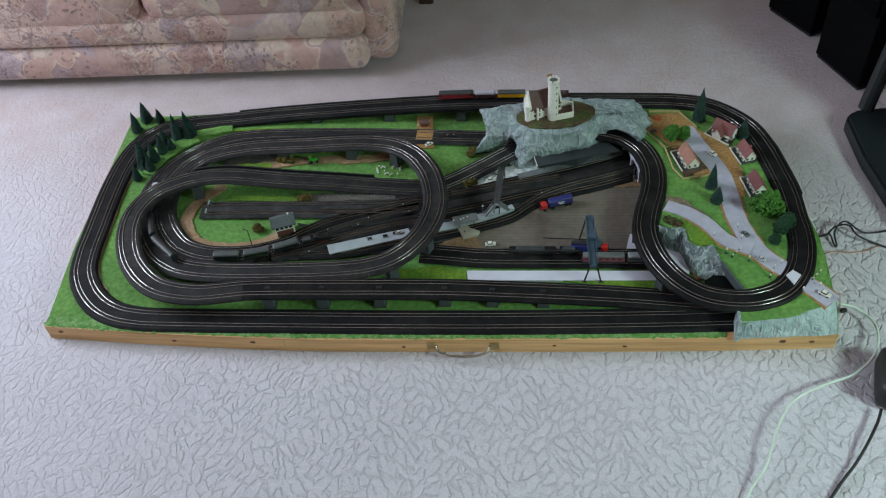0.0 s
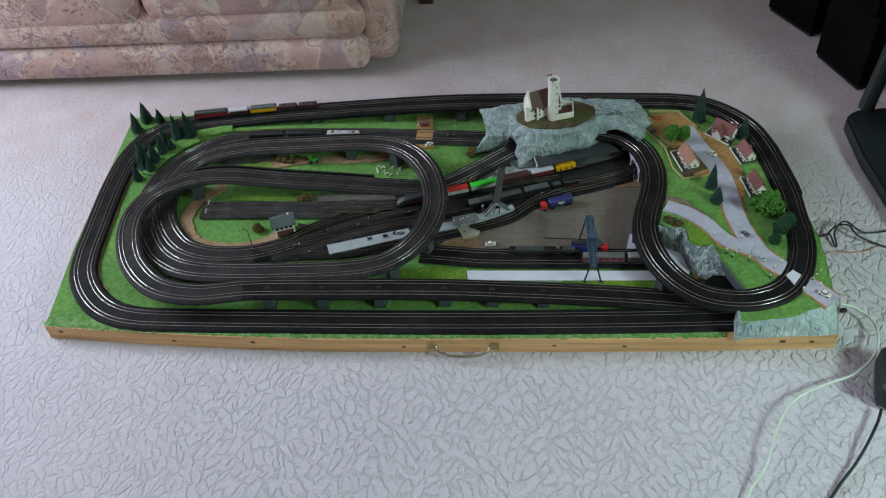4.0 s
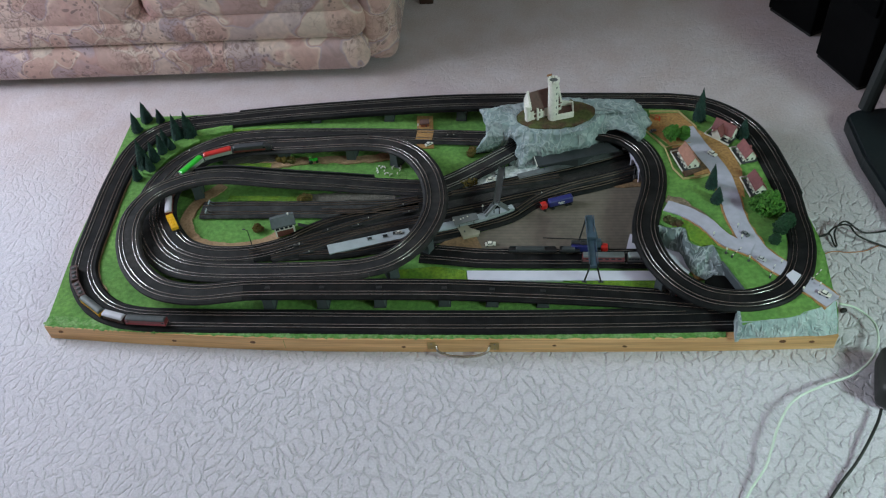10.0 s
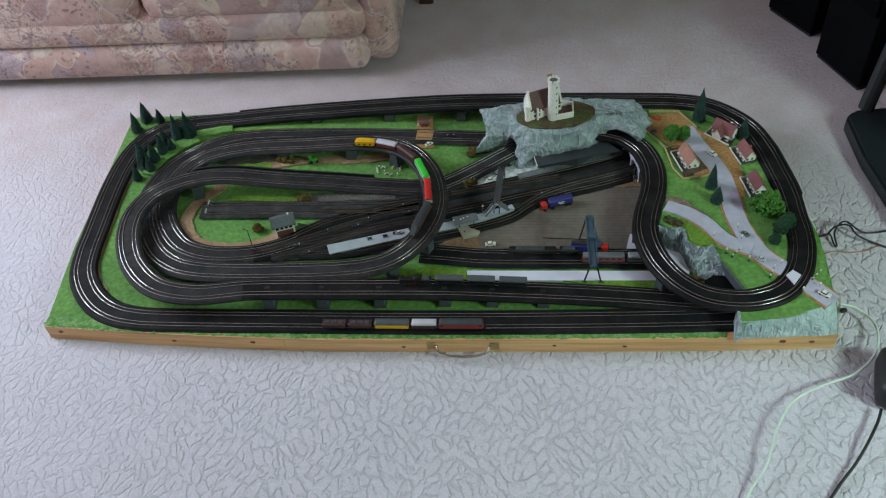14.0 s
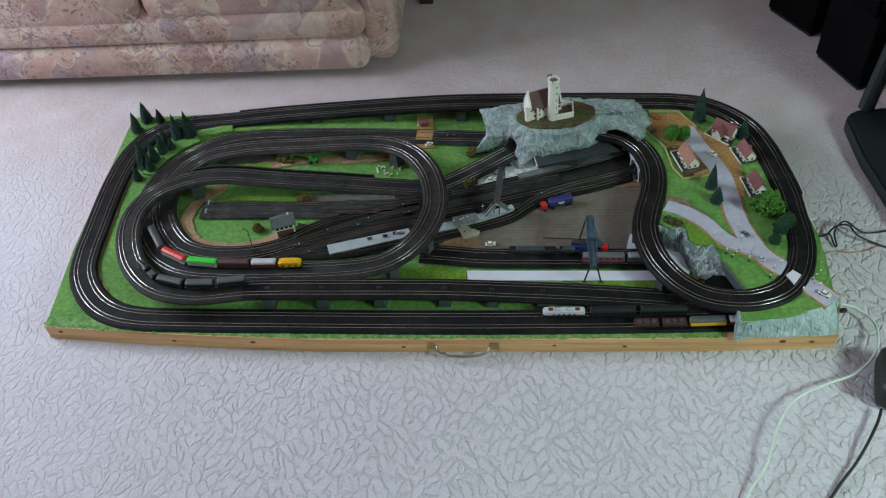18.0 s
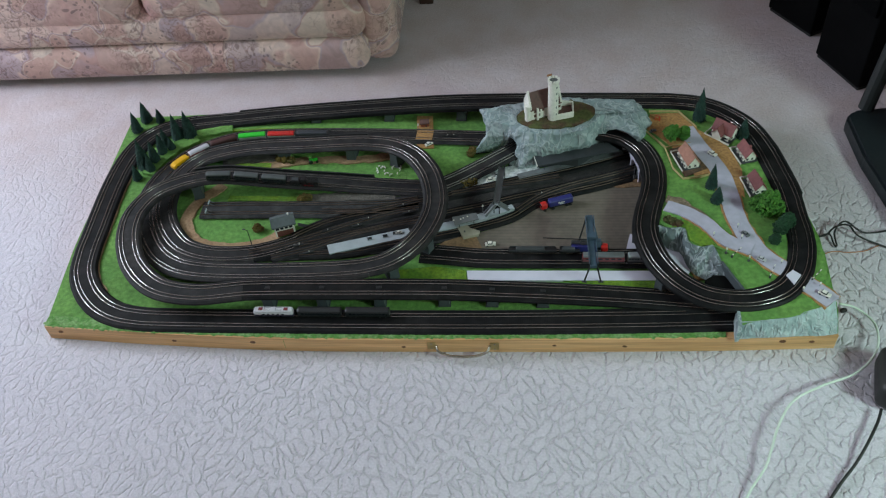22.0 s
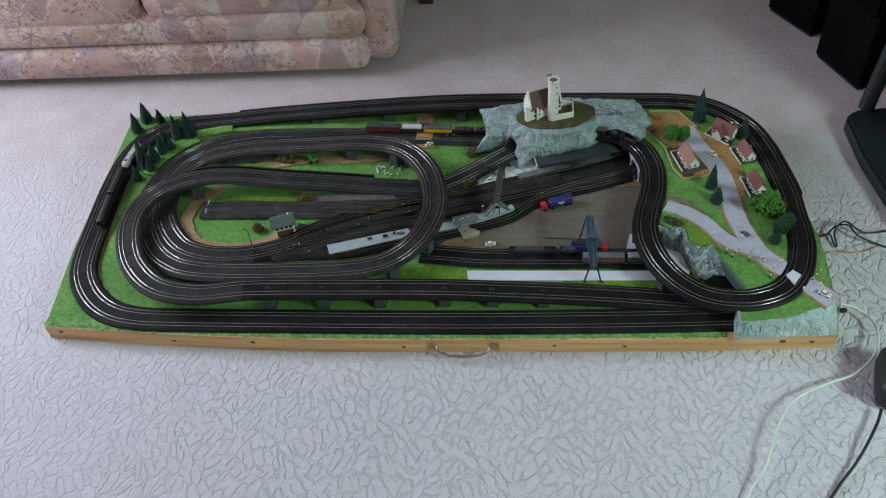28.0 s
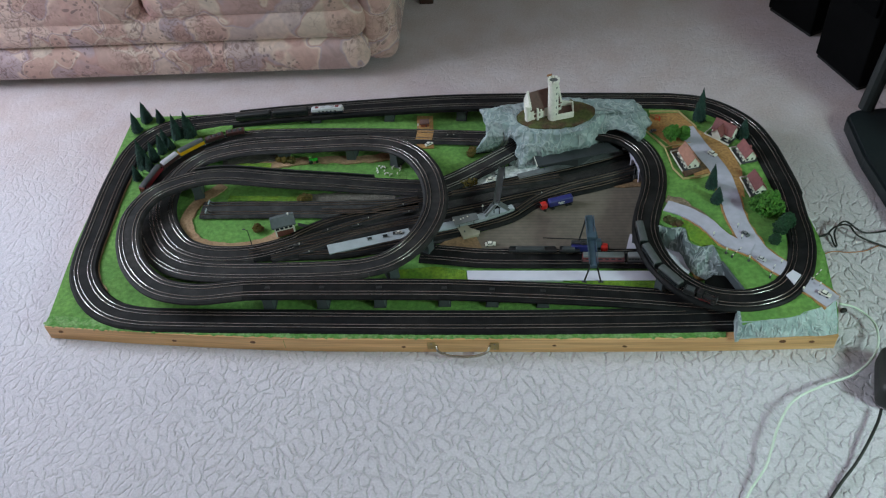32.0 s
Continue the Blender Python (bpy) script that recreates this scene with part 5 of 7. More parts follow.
for k in range(5):
    p = fa.lerp(fc, (k + 0.5) / 5) + (Vector(CANOPY[0]) - fa) * 0.35
    part("canopy_post", rod((p.x, p.y, B), (p.x, p.y, B + 0.037), 0.0009), DARK_GREY, station)
part("canopy_edge", rod((*CANOPY[0], B + 0.0385), (*CANOPY[1], B + 0.0385), 0.0014, 4), WHITE, station, "white end board")
side_platform = part("station_platform", prism([(1.222, 0.552), (1.283, 0.572), (1.510, 0.646), (1.515, 0.629), (1.291, 0.554), (1.228, 0.533)], B - 0.003, B + 0.0085), MID_GREY)
tagged(side_platform, "grey platform along the station building", "platform")
west_platform = part("west_platform", prism([(0.737, 0.285), (0.942, 0.345), (0.949, 0.329), (0.930, 0.309), (0.749, 0.254)], B - 0.003, B + 0.0105), PLATFORM)
tagged(west_platform, "pale blue-grey island platform, west end", "platform")
east_platform = part("island_platform", prism([(0.983, 0.349), (1.055, 0.371), (1.127, 0.398), (1.208, 0.431), (1.217, 0.416), (1.128, 0.369), (1.042, 0.339), (0.987, 0.325)], B - 0.003, B + 0.0105), PLATFORM)
tagged(east_platform, "pale grey island platform, east end", "platform")

portal = thing("tunnel_portal", "pale lilac-grey stone arch over the station tracks", "portal")
pa, pc = Vector((1.517, 0.651, B)), Vector((1.547, 0.525, B))
pv = pc - pa
pm = Matrix.Translation(pa) @ Matrix.Rotation(math.atan2(pv.y, pv.x), 4, "Z")
for f in (0.0, 0.5, 1.0):
    part("pillar", box(0.007, 0.008, 0.040, pv.length * f, 0, -0.001, 0.001), ROAD, portal, "", pm)
for f in (0.25, 0.75):
    b = bmesh.new()
    for k in range(7):
        a = math.pi * (k + 0.5) / 7
        w = pv.length * 0.5
        box(0.010, 0.008, 0.006, w * 0.45 * math.cos(a), 0, 0, m=Matrix.Translation((pv.length * f, 0, 0.026 + 0.014 * math.sin(a))), bm=b)
    part("arch", b, ROAD, portal, "", pm)
part("lintel", box(pv.length + 0.01, 0.009, 0.006, pv.length / 2, 0, 0.040, 0.001), ROAD, portal, "", pm)
patch("sandy_corner", [(1.463, 0.508), (1.509, 0.530), (1.562, 0.538), (1.556, 0.507), (1.499, 0.501)], EARTH, "tan sand beside the stone portal", h=0.0050)

bridge = thing("footbridge", "blue-grey plastic footbridge over the station tracks", "bridge")
ba, bc = Vector((1.182, 0.536, B + 0.044)), Vector((1.170, 0.398, B + 0.044))
along = (bc - ba).normalized()
across = Vector((along.y, -along.x, 0))
ang = math.degrees(math.atan2(along.y, along.x))
part("deck", box((bc - ba).length, 0.016, 0.003, (bc - ba).length / 2, 0, 0), MID_GREY, bridge, "", Matrix.Translation(ba) @ Matrix.Rotation(radians(ang), 4, "Z"))
for s in (-1, 1):
    part("parapet", box((bc - ba).length, 0.0012, 0.010, (bc - ba).length / 2, s * 0.008, 0), DARK_GREY, bridge, "", Matrix.Translation(ba) @ Matrix.Rotation(radians(ang), 4, "Z"))
for end in (ba, bc):
    for s in (-1, 1):
        p = end + across * s * 0.007
        part("column", rod((p.x, p.y, B), (p.x, p.y, B + 0.050), 0.0016), DARK_GREY, bridge)
for s in (-1, 1):
    foot = bc + Vector((s * 0.027, s * 0.010, -0.032))
    v = foot - bc
    part("stair", box(v.length, 0.012, 0.003, v.length / 2, 0, 0), PLATFORM, bridge, "pale grey stair flight", Matrix.Translation(bc) @ v.to_track_quat("X", "Z").to_matrix().to_4x4())
    for q in (-1, 1):
        part("stair_rail", box(v.length, 0.001, 0.007, v.length / 2, q * 0.006, 0.002), MID_GREY, bridge, "", Matrix.Translation(bc) @ v.to_track_quat("X", "Z").to_matrix().to_4x4())

for x, y in ((0.847, 0.304), (0.886, 0.314), (0.911, 0.324)):
    bench = thing("platform_bench", "tiny dark bench on the pale platform", "bench", pose(x, y, B + 0.0102, 0, 0, 12), "platform benches")
    part("bench_seat", box(0.012, 0.004, 0.0008, 0, 0, 0.003), DARK_GREY, bench)
    part("bench_back", box(0.012, 0.0008, 0.004, 0, 0.0022, 0.003), DARK_GREY, bench)
    for q in (-0.005, 0.005):
        part("bench_leg", box(0.0008, 0.004, 0.003, q, 0, 0), DARK_GREY, bench)
kiosk = thing("platform_shelter", "grey flat-roofed shelter on the island platform", "shelter")
roof_slab([(1.056, 0.366), (1.118, 0.382), (1.125, 0.359), (1.065, 0.337)], 0.026, 0.003, "shelter_roof", MID_GREY, kiosk)
for x, y in ((1.065, 0.357), (1.114, 0.371), (1.075, 0.347), (1.112, 0.361)):
    part("post", rod((x, y, B + 0.010), (x, y, B + 0.027), 0.0012), DARK_GREY, kiosk)
for x, y in ((1.079, 0.357), (1.096, 0.367), (1.086, 0.361), (1.061, 0.353)):
    part("roof_vent", box(0.004, 0.003, 0.0025, x, y, B + 0.029, 0.0005, 1), WHITE, kiosk)
ramp = thing("loading_ramp", "tan-grey concrete ramp beside the island platform", "ramp")
part("slab", prism([(1.067, 0.353), (1.093, 0.361), (1.103, 0.346), (1.128, 0.336), (1.125, 0.324), (1.087, 0.312)], B, B + 0.009), mat("tan_concrete", (0.36, 0.33, 0.26), 0.8, 0, 0.1), ramp)
part("hatch", box(0.004, 0.006, 0.002, 1.089, 0.333, B + 0.008), DARK_GREY, ramp)

cabin = thing("signal_cabin", "two-storey signal cabin with a grey roof and brick base", "cabin", pose(0.615, 0.346, B - 0.001, 0, 0, 20) @ Matrix.Diagonal((1.05, 1.1, 1.2, 1)))
part("brick_base", box(0.046, 0.028, 0.018, 0, 0, 0, 0.0005), mat("brick_red", (0.17, 0.055, 0.04), 0.8, 0, 0.25, 200, 0.4), cabin, "red-brown brick base")
for s in (-1, 1):
    part("corner_post", box(0.004, 0.030, 0.018, s * 0.0225, 0, 0), WHITE, cabin)
part("upper_floor", box(0.050, 0.032, 0.014, 0, 0, 0.018, 0.0005), WHITE, cabin)
for x in (-0.017, -0.006, 0.005, 0.016):
    part("window", box(0.008, 0.0012, 0.007, x, -0.0162, 0.022), GLASS_DARK, cabin)
part("roof", gable(0.056, 0.038, 0.032, 0.010, 0.002), GREY_ROOF, cabin)
part("chimney", box(0.004, 0.004, 0.010, 0.016, 0.004, 0.038), WHITE, cabin)
part("stair", box(0.03, 0.009, 0.003, 0.038, -0.004, 0.010, m=Matrix.Rotation(radians(30), 4, "Y") @ Matrix.Translation((0, 0, 0.018))), DARK_GREY, cabin)
lamp = thing("yard_lamp", "dark curved yard lamp post", "lamp post", pose(0.536, 0.295, B - 0.001))
part("post", cone(0.0012, 0.0009, 0.056, seg=8), BLACK, lamp)
part("arm", rod((0, 0, 0.055), (-0.008, 0.002, 0.058), 0.0008), BLACK, lamp)
part("lantern", box(0.006, 0.004, 0.003, -0.010, 0.002, 0.056, 0.0008), DARK_GREY, lamp)


def buffer_stop(x, y, r):
    t = thing("buffer_stop", "small grey buffer stop at the siding's end", "buffer stop", pose(x, y, B + 0.0085, 0, 0, r), "buffer stops")
    part("beam", box(0.003, 0.016, 0.004, 0, 0, 0.006, 0.0006, 1), PLATFORM, t)
    for s in (-1, 1):
        part("strut", rod((0.0, s * 0.005, 0.008), (-0.012, s * 0.005, 0), 0.0012), MID_GREY, t)
        part("upright", box(0.002, 0.002, 0.007, 0.001, s * 0.005, 0), MID_GREY, t)


sid = lift(spline(SIDING))
for s in (-1, 1):
    q = lane(sid, s * SPACING / 2)[3]
    buffer_stop(q[0], q[1], 180)


def signal(x, y, e, h, head):
    t = thing("track_signal", "small dark colour-light signal beside the track", "signal", pose(x, y, B + e), "track signals")
    part("mast", cone(0.0009, 0.0007, h, seg=6), MID_GREY, t)
    part("head", box(0.004, 0.003, 0.007, 0, 0, h, 0.0006, 1), head, t)
    part("base", box(0.006, 0.006, 0.002), DARK_GREY, t)


for px in ((1.533, 0.534, 0, 0.040, BLACK), (0.934, 0.757, 0, 0.016, WHITE), (1.134, 0.402, 0.01, 0.020, WHITE), (1.696, 0.271, 0.05, 0.012, WHITE), (1.718, 0.219, 0.05, 0.012, WHITE), (1.757, 0.300, 0.05, 0.012, WHITE), (1.760, 0.262, 0.05, 0.012, WHITE), (1.766, 0.194, 0.05, 0.012, WHITE), (1.837, 0.183, 0.05, 0.010, WHITE), (1.868, 0.100, 0.05, 0.010, WHITE), (1.908, 0.114, 0.05, 0.010, WHITE)):
    signal(*px)


def barrier(x, y, r, e):
    t = thing("crossing_barrier", "white and black level crossing barrier, raised", "barrier", pose(x, y, B + e, 0, 0, r), "crossing barriers")
    part("stand", box(0.004, 0.004, 0.008, 0, 0, 0, 0.0005, 1), DARK_GREY, t)
    for k in range(5):
        part("pole_band", rod((k * 0.004, 0, 0.007 + k * 0.0042), (k * 0.004 + 0.004, 0, 0.007 + k * 0.0042 + 0.0042), 0.0009), BLACK if k % 2 else WHITE, t)


barrier(1.804, 0.141, 60, 0.05)
barrier(1.896, 0.133, 30, 0.05)
barrier(1.729, 0.205, 20, 0.05)

for k, (x, y) in enumerate(((0.918, 0.432), (0.936, 0.406), (0.830, 0.383), (0.728, 0.340), (0.662, 0.287), (0.806, 0.358), (1.285, 0.473), (1.019, 0.720), (1.037, 0.720), (0.692, 0.262))):
    t = thing("point_motor", "tiny pale switch lever beside the points", "point lever", pose(x, y, B + 0.006, 0, 0, 17 if k not in (7, 8) else 0), "point levers")
    part("housing", box(0.026, 0.0075, 0.0042, 0, 0, 0, 0.0008, 1), BLACK, t)
    part("knob", box(0.0025, 0.0025, 0.003, 0.003, 0, 0.0042, 0.0006, 1), WHITE, t)


# ---- toy road vehicles ----
def toy_car(x, y, r, e, paint=None, label="tiny white toy car on the road", l=0.023):
    t = thing("toy_car", label, "toy car", pose(x, y, B + e, 0, 0, r), "toy cars")
    p = paint or WHITE
    part("body", box(l, l * 0.42, l * 0.17, 0, 0, l * 0.07, l * 0.05), p, t)
    part("cabin", box(l * 0.5, l * 0.37, l * 0.14, -l * 0.04, 0, l * 0.23, l * 0.05), GLASS_DARK, t)
    part("roof", box(l * 0.36, l * 0.34, l * 0.03, -l * 0.05, 0, l * 0.36, l * 0.01, 1), p, t)
    wheel = part("wheel", cone(l * 0.08, l * 0.08, l * 0.05, m=pose(0, 0, 0, 90, 0, 0), seg=10), RUBBER, t)
    for k, (a, c) in enumerate(((1, 1), (1, -1), (-1, 1), (-1, -1))):
        m = pose(a * l * 0.3, c * l * 0.19 + l * 0.025, l * 0.08)
        if k:
            share("wheel", wheel, t, m)
        else:
            wheel.matrix_basis = m


toy_car(1.156, 0.294, 5, 0.0, WHITE, "white toy saloon car in the goods yard", 0.027)
toy_car(1.736, 0.570, -45, E1 + 0.004, WHITE, "white toy car on the village road", 0.026)
toy_car(1.794, 0.194, -35, E1 + 0.004, CREAM, "cream toy car near the crossing", 0.022)
toy_car(1.771, 0.275, -50, E1 + 0.004, MID_GREY, "small grey toy car at the junction", 0.022)
toy_car(1.912, 0.087, -38, E1 + 0.004, WHITE, "white toy car near the board edge", 0.028)
toy_car(1.592, 0.671, 30, E1 + 0.002, MID_GREY, "small grey toy car on sand", 0.020)
toy_car(0.970, 0.688, 30, 0.0005, WHITE, "white toy car at the level crossing", 0.024)
toy_car(1.150, 0.535, 10, 0.0005, WHITE, "white toy car at the station", 0.026)
toy_car(1.168, 0.555, 15, 0.0005, CREAM, "cream toy car at the station", 0.026)
toy_car(0.920, 0.327, 12, 0.0105, WHITE, "tiny white luggage cart on the platform", 0.018)


def truck(x, y, r, label, crane_deck=False):
    t = thing("toy_truck", label, "toy truck", pose(x, y, B + 0.0005, 0, 0, r) @ Matrix.Diagonal((0.95, 0.86, 0.86, 1)), "toy trucks")
    if crane_deck:
        part("trailer", box(0.066, 0.012, 0.020, 0.010, 0.006, 0.006, 0.001), CAR_BLUE, t, "dark blue side body")
        part("crane_deck", box(0.080, 0.013, 0.024, 0.004, -0.005, 0.006, 0.001), DARK_GREY, t, "dark grey crane deck")
        part("slewing_base", cone(0.010, 0.008, 0.008, 0.012, -0.004, 0.028, 14), DARK_GREY, t)
    else:
        part("trailer", box(0.070, 0.021, 0.023, 0.006, 0, 0.008, 0.005, 4), CAR_BLUE, t, "dark blue box trailer")
    part("cab", box(0.019, 0.020, 0.022, -0.042, 0, 0.004, 0.0055, 4), CAR_RED, t, "red driver's cab")
    part("windscreen", box(0.0012, 0.016, 0.007, -0.0515, 0, 0.016), GLASS_DARK, t)
    part("chassis", box(0.085, 0.014, 0.004, -0.002, 0, 0.004), BLACK, t)
    for z, l in () if crane_deck else ((0.020, 0.020), (0.015, 0.012)):
        part("side_bar", box(l, 0.0008, 0.0022, 0.006, -0.0109, z), WHITE, t)
    wheel = part("wheel", cone(0.0042, 0.0042, 0.004, m=pose(0, 0, 0, 90, 0, 0), seg=12), RUBBER, t)
    for k, (a, c) in enumerate([(a, c) for a in (-0.042, -0.018, 0.022, 0.032) for c in (-0.0085, 0.0125)]):
        m = pose(a, c, 0.0042)
        if k:
            share("wheel", wheel, t, m)
        else:
            wheel.matrix_basis = m


truck(1.330, 0.436, 19, "blue trailer truck with a red cab in the yard")
truck(1.399, 0.274, 178, "blue and grey crane truck with a red cab", True)

crane = thing("gantry_crane", "blue-grey gantry crane astride the goods tracks", "crane")
ga, gc = Vector((1.401, 0.314, B + 0.075)), Vector((1.403, 0.157, B + 0.075))
gv = gc - ga
gm = Matrix.Translation(ga) @ Matrix.Rotation(math.atan2(gv.y, gv.x), 4, "Z")
part("bridge_beam", box(gv.length + 0.012, 0.015, 0.009, gv.length / 2, 0, -0.004, 0.001), STEEL_BLUE, crane, "", gm)
for s in (-1, 1):
    part("side_rail", box(gv.length, 0.0016, 0.006, gv.length / 2, s * 0.010, 0.003), STEEL_BLUE, crane, "", gm)
part("trolley", box(0.018, 0.022, 0.010, gv.length * 0.45, 0, 0.005, 0.001), STEEL_BLUE, crane, "", gm)
part("crane_cabin", box(0.014, 0.016, 0.018, gv.length * 0.45, 0.016, -0.024, 0.001), STEEL_BLUE, crane, "", gm)
for e0, feet in ((ga, ((1.378, 0.305), (1.426, 0.305))), (gc, ((1.385, 0.171), (1.425, 0.171)))):
    for k, (fx, fy) in enumerate(feet):
        part("leg", rod(e0 + Vector(((k * 2 - 1) * 0.008, 0, -0.003)), (fx, fy, B + 0.001), 0.0021), BLACK if e0 is gc or k == 0 else STEEL_BLUE, crane)
        part("foot", box(0.012, 0.006, 0.004, fx, fy, B - 0.001, 0.0008, 1), DARK_GREY, crane)
part("jib", rod((1.288, 0.290, B + 0.03), (1.405, 0.274, B + 0.04), 0.0014), BLACK, crane, "thin black jib")
part("hook_rope", rod(ga.lerp(gc, 0.45) - Vector((0, 0, 0.004)), ga.lerp(gc, 0.45) - Vector((0, 0, 0.04)), 0.0005), BLACK, crane)

tractor = thing("toy_tractor", "small green toy tractor on the sandy path", "tractor", pose(0.644, 0.620, B, 0, 0, 15))
part("hood", box(0.014, 0.008, 0.007, 0.006, 0, 0.005, 0.001), CAR_GREEN, tractor)
part("cab", box(0.009, 0.010, 0.014, -0.006, 0, 0.005, 0.001), CAR_GREEN, tractor)
part("cab_roof", box(0.011, 0.012, 0.002, -0.006, 0, 0.019), LEAF, tractor)
for x, y, r in ((-0.007, -0.008, 0.006), (-0.007, 0.006, 0.006), (0.011, -0.007, 0.0036), (0.011, 0.005, 0.0036)):
    part("wheel", cone(r, r, 0.004, m=pose(x, y + 0.003, r, 90, 0, 0), seg=12), RUBBER, tractor)

rnd = random.Random(5)


def sheep(x, y, r):
    t = thing("toy_sheep", "tiny white toy sheep on the green field", "sheep", pose(x, y, B - 0.003, 0, 0, r) @ Matrix.Diagonal((0.66, 0.66, 0.66, 1)), "flock of sheep")
    part("body", box(0.0085, 0.0042, 0.0042, 0, 0, 0.0028, 0.0014), WHITE, t)
    part("head", box(0.003, 0.0024, 0.0026, 0.0052, 0, 0.0055, 0.0008, 1), WHITE, t)
    for a in (-0.003, 0.003):
        part("leg_pair", box(0.0009, 0.0034, 0.0034, a, 0, 0), WHITE, t)


fx, fy = 0.865, 0.581
for k in range(20):
    sheep(fx + rnd.uniform(-0.034, 0.034), fy + rnd.uniform(-0.020, 0.020), rnd.uniform(0, 360))

hut = thing("crossing_hut", "small red-brown hut beside the level crossing", "hut", pose(0.951, 0.778, B, 0, 0, 5))
part("wall", gable_walls(0.024, 0.018, 0.013, 0.006), mat("hut_red", (0.28, 0.07, 0.035), 0.7), hut)
part("roof", gable(0.024, 0.018, 0.013, 0.006, 0.002), BROWN_ROOF, hut)
part("door", box(0.005, 0.001, 0.009, 0.004, -0.0092, 0), BROWN_ROOF, hut)
play = thing("play_frame", "small orange-red climbing frame on the sand", "climbing frame", pose(1.610, 0.722, B + E1 + 0.001, 0, 0, -20))
for x in (-0.007, 0.007):
    for y in (-0.004, 0.004):
        part("post", rod((x, y, 0), (x * 0.6, 0, 0.014), 0.0011), CAR_RED, play)
part("top_bar", rod((-0.006, 0, 0.014), (0.006, 0, 0.014), 0.0012), CAR_RED, play)
part("panel", box(0.012, 0.001, 0.008, 0, -0.003, 0.002), mat("orange_panel", (0.5, 0.13, 0.04), 0.5), play)

# ---- loose flock along the front edge ----
rnd = random.Random(11)
b = bmesh.new()
edge = spline([(p.x, p.y, 0.0) for p in front_line], 0.004)
edge = edge[edge[:, 0] < 1.695]
rows = []
for k, p in enumerate(edge):
    near = 0.0004 + 0.0030 * min(max((p[0] - 0.3) / 0.3, 0), 1) + 0.0035 * min(max(p[0] / 0.6, 0.1), 1) * noise.noise(Vector((p[0] * 60, 0, 1))) + rnd.uniform(-0.0012, 0.0012)
    rows.append([b.verts.new((p[0], p[1] + y, B + z)) for y, z in ((near, -0.002), (near + 0.001, 0.0008), (0.016, 0.0018 + rnd.uniform(-0.0006, 0.0006)), (0.034, 0.0), (0.036, -0.003))])
for r0, r1 in zip(rows[:-1], rows[1:]):
    for j in range(4):
        b.faces.new((r0[j], r0[j + 1], r1[j + 1], r1[j]))
bmesh.ops.recalc_face_normals(b, faces=b.faces)
for p in edge:
    if rnd.random() < 0.45:
        continue
    s = rnd.uniform(0.0016, 0.0034)
    got = bmesh.ops.create_icosphere(b, subdivisions=1, radius=s, matrix=Matrix.Translation((p[0] + rnd.uniform(-0.002, 0.002), p[1] + rnd.uniform(0.003, 0.014), B + 0.0008)) @ Matrix.Diagonal((1.5, 1.1, 0.5, 1)))
    for w in got["verts"]:
        w.co += Vector((rnd.uniform(-1, 1), rnd.uniform(-1, 1), rnd.uniform(-1, 1))) * s * 0.4
FLOCK = mat("frayed_flock", (0.10, 0.27, 0.05), 0.95, 0, 0.3, 200, 0.8, 900, second=(0.22, 0.38, 0.14), mix_scale=70)
tagged(part("flock_edge", b, FLOCK), "loose green flock along the front edge", "grass", kind="stuff")

# ---- carrying handle ----
hx0, hx1 = Vector((1.032, -0.019, 0.026)), Vector((1.167, -0.013, 0.026))
handle = thing("carrying_handle", "steel bow handle screwed to the front board", "handle")
yy = float(np.interp((hx0.x + hx1.x) / 2, [p.x for p in front_line], [p.y for p in front_line]))
for p in (hx0 - Vector((0.006, 0, 0)), hx1 + Vector((0.006, 0, 0))):
    part("plate", box(0.020, 0.0018, 0.026, p.x, yy - 0.0010, 0.012, 0.0004, 1), PLATE_BRASS, handle)
    for dz in (0.016, 0.034):
        part("screw", cone(0.002, 0.002, 0.0012, m=Matrix.Translation((p.x, yy - 0.0018, dz)) @ Matrix.Rotation(radians(90), 4, "X"), seg=8), BRASS, handle)
hb = [(hx0.x + 0.006, yy - 0.004, 0.030), (hx0.x + 0.010, yy - 0.016, 0.026), (hx0.x + 0.030, yy - 0.024, 0.020), ((hx0.x + hx1.x) / 2, yy - 0.027, 0.018), (hx1.x - 0.030, yy - 0.024, 0.020), (hx1.x - 0.010, yy - 0.016, 0.026), (hx1.x - 0.006, yy - 0.004, 0.030)]
smooth(part("bow", tube(hb, 0.0032, 0.004, 8), BRASS, handle))


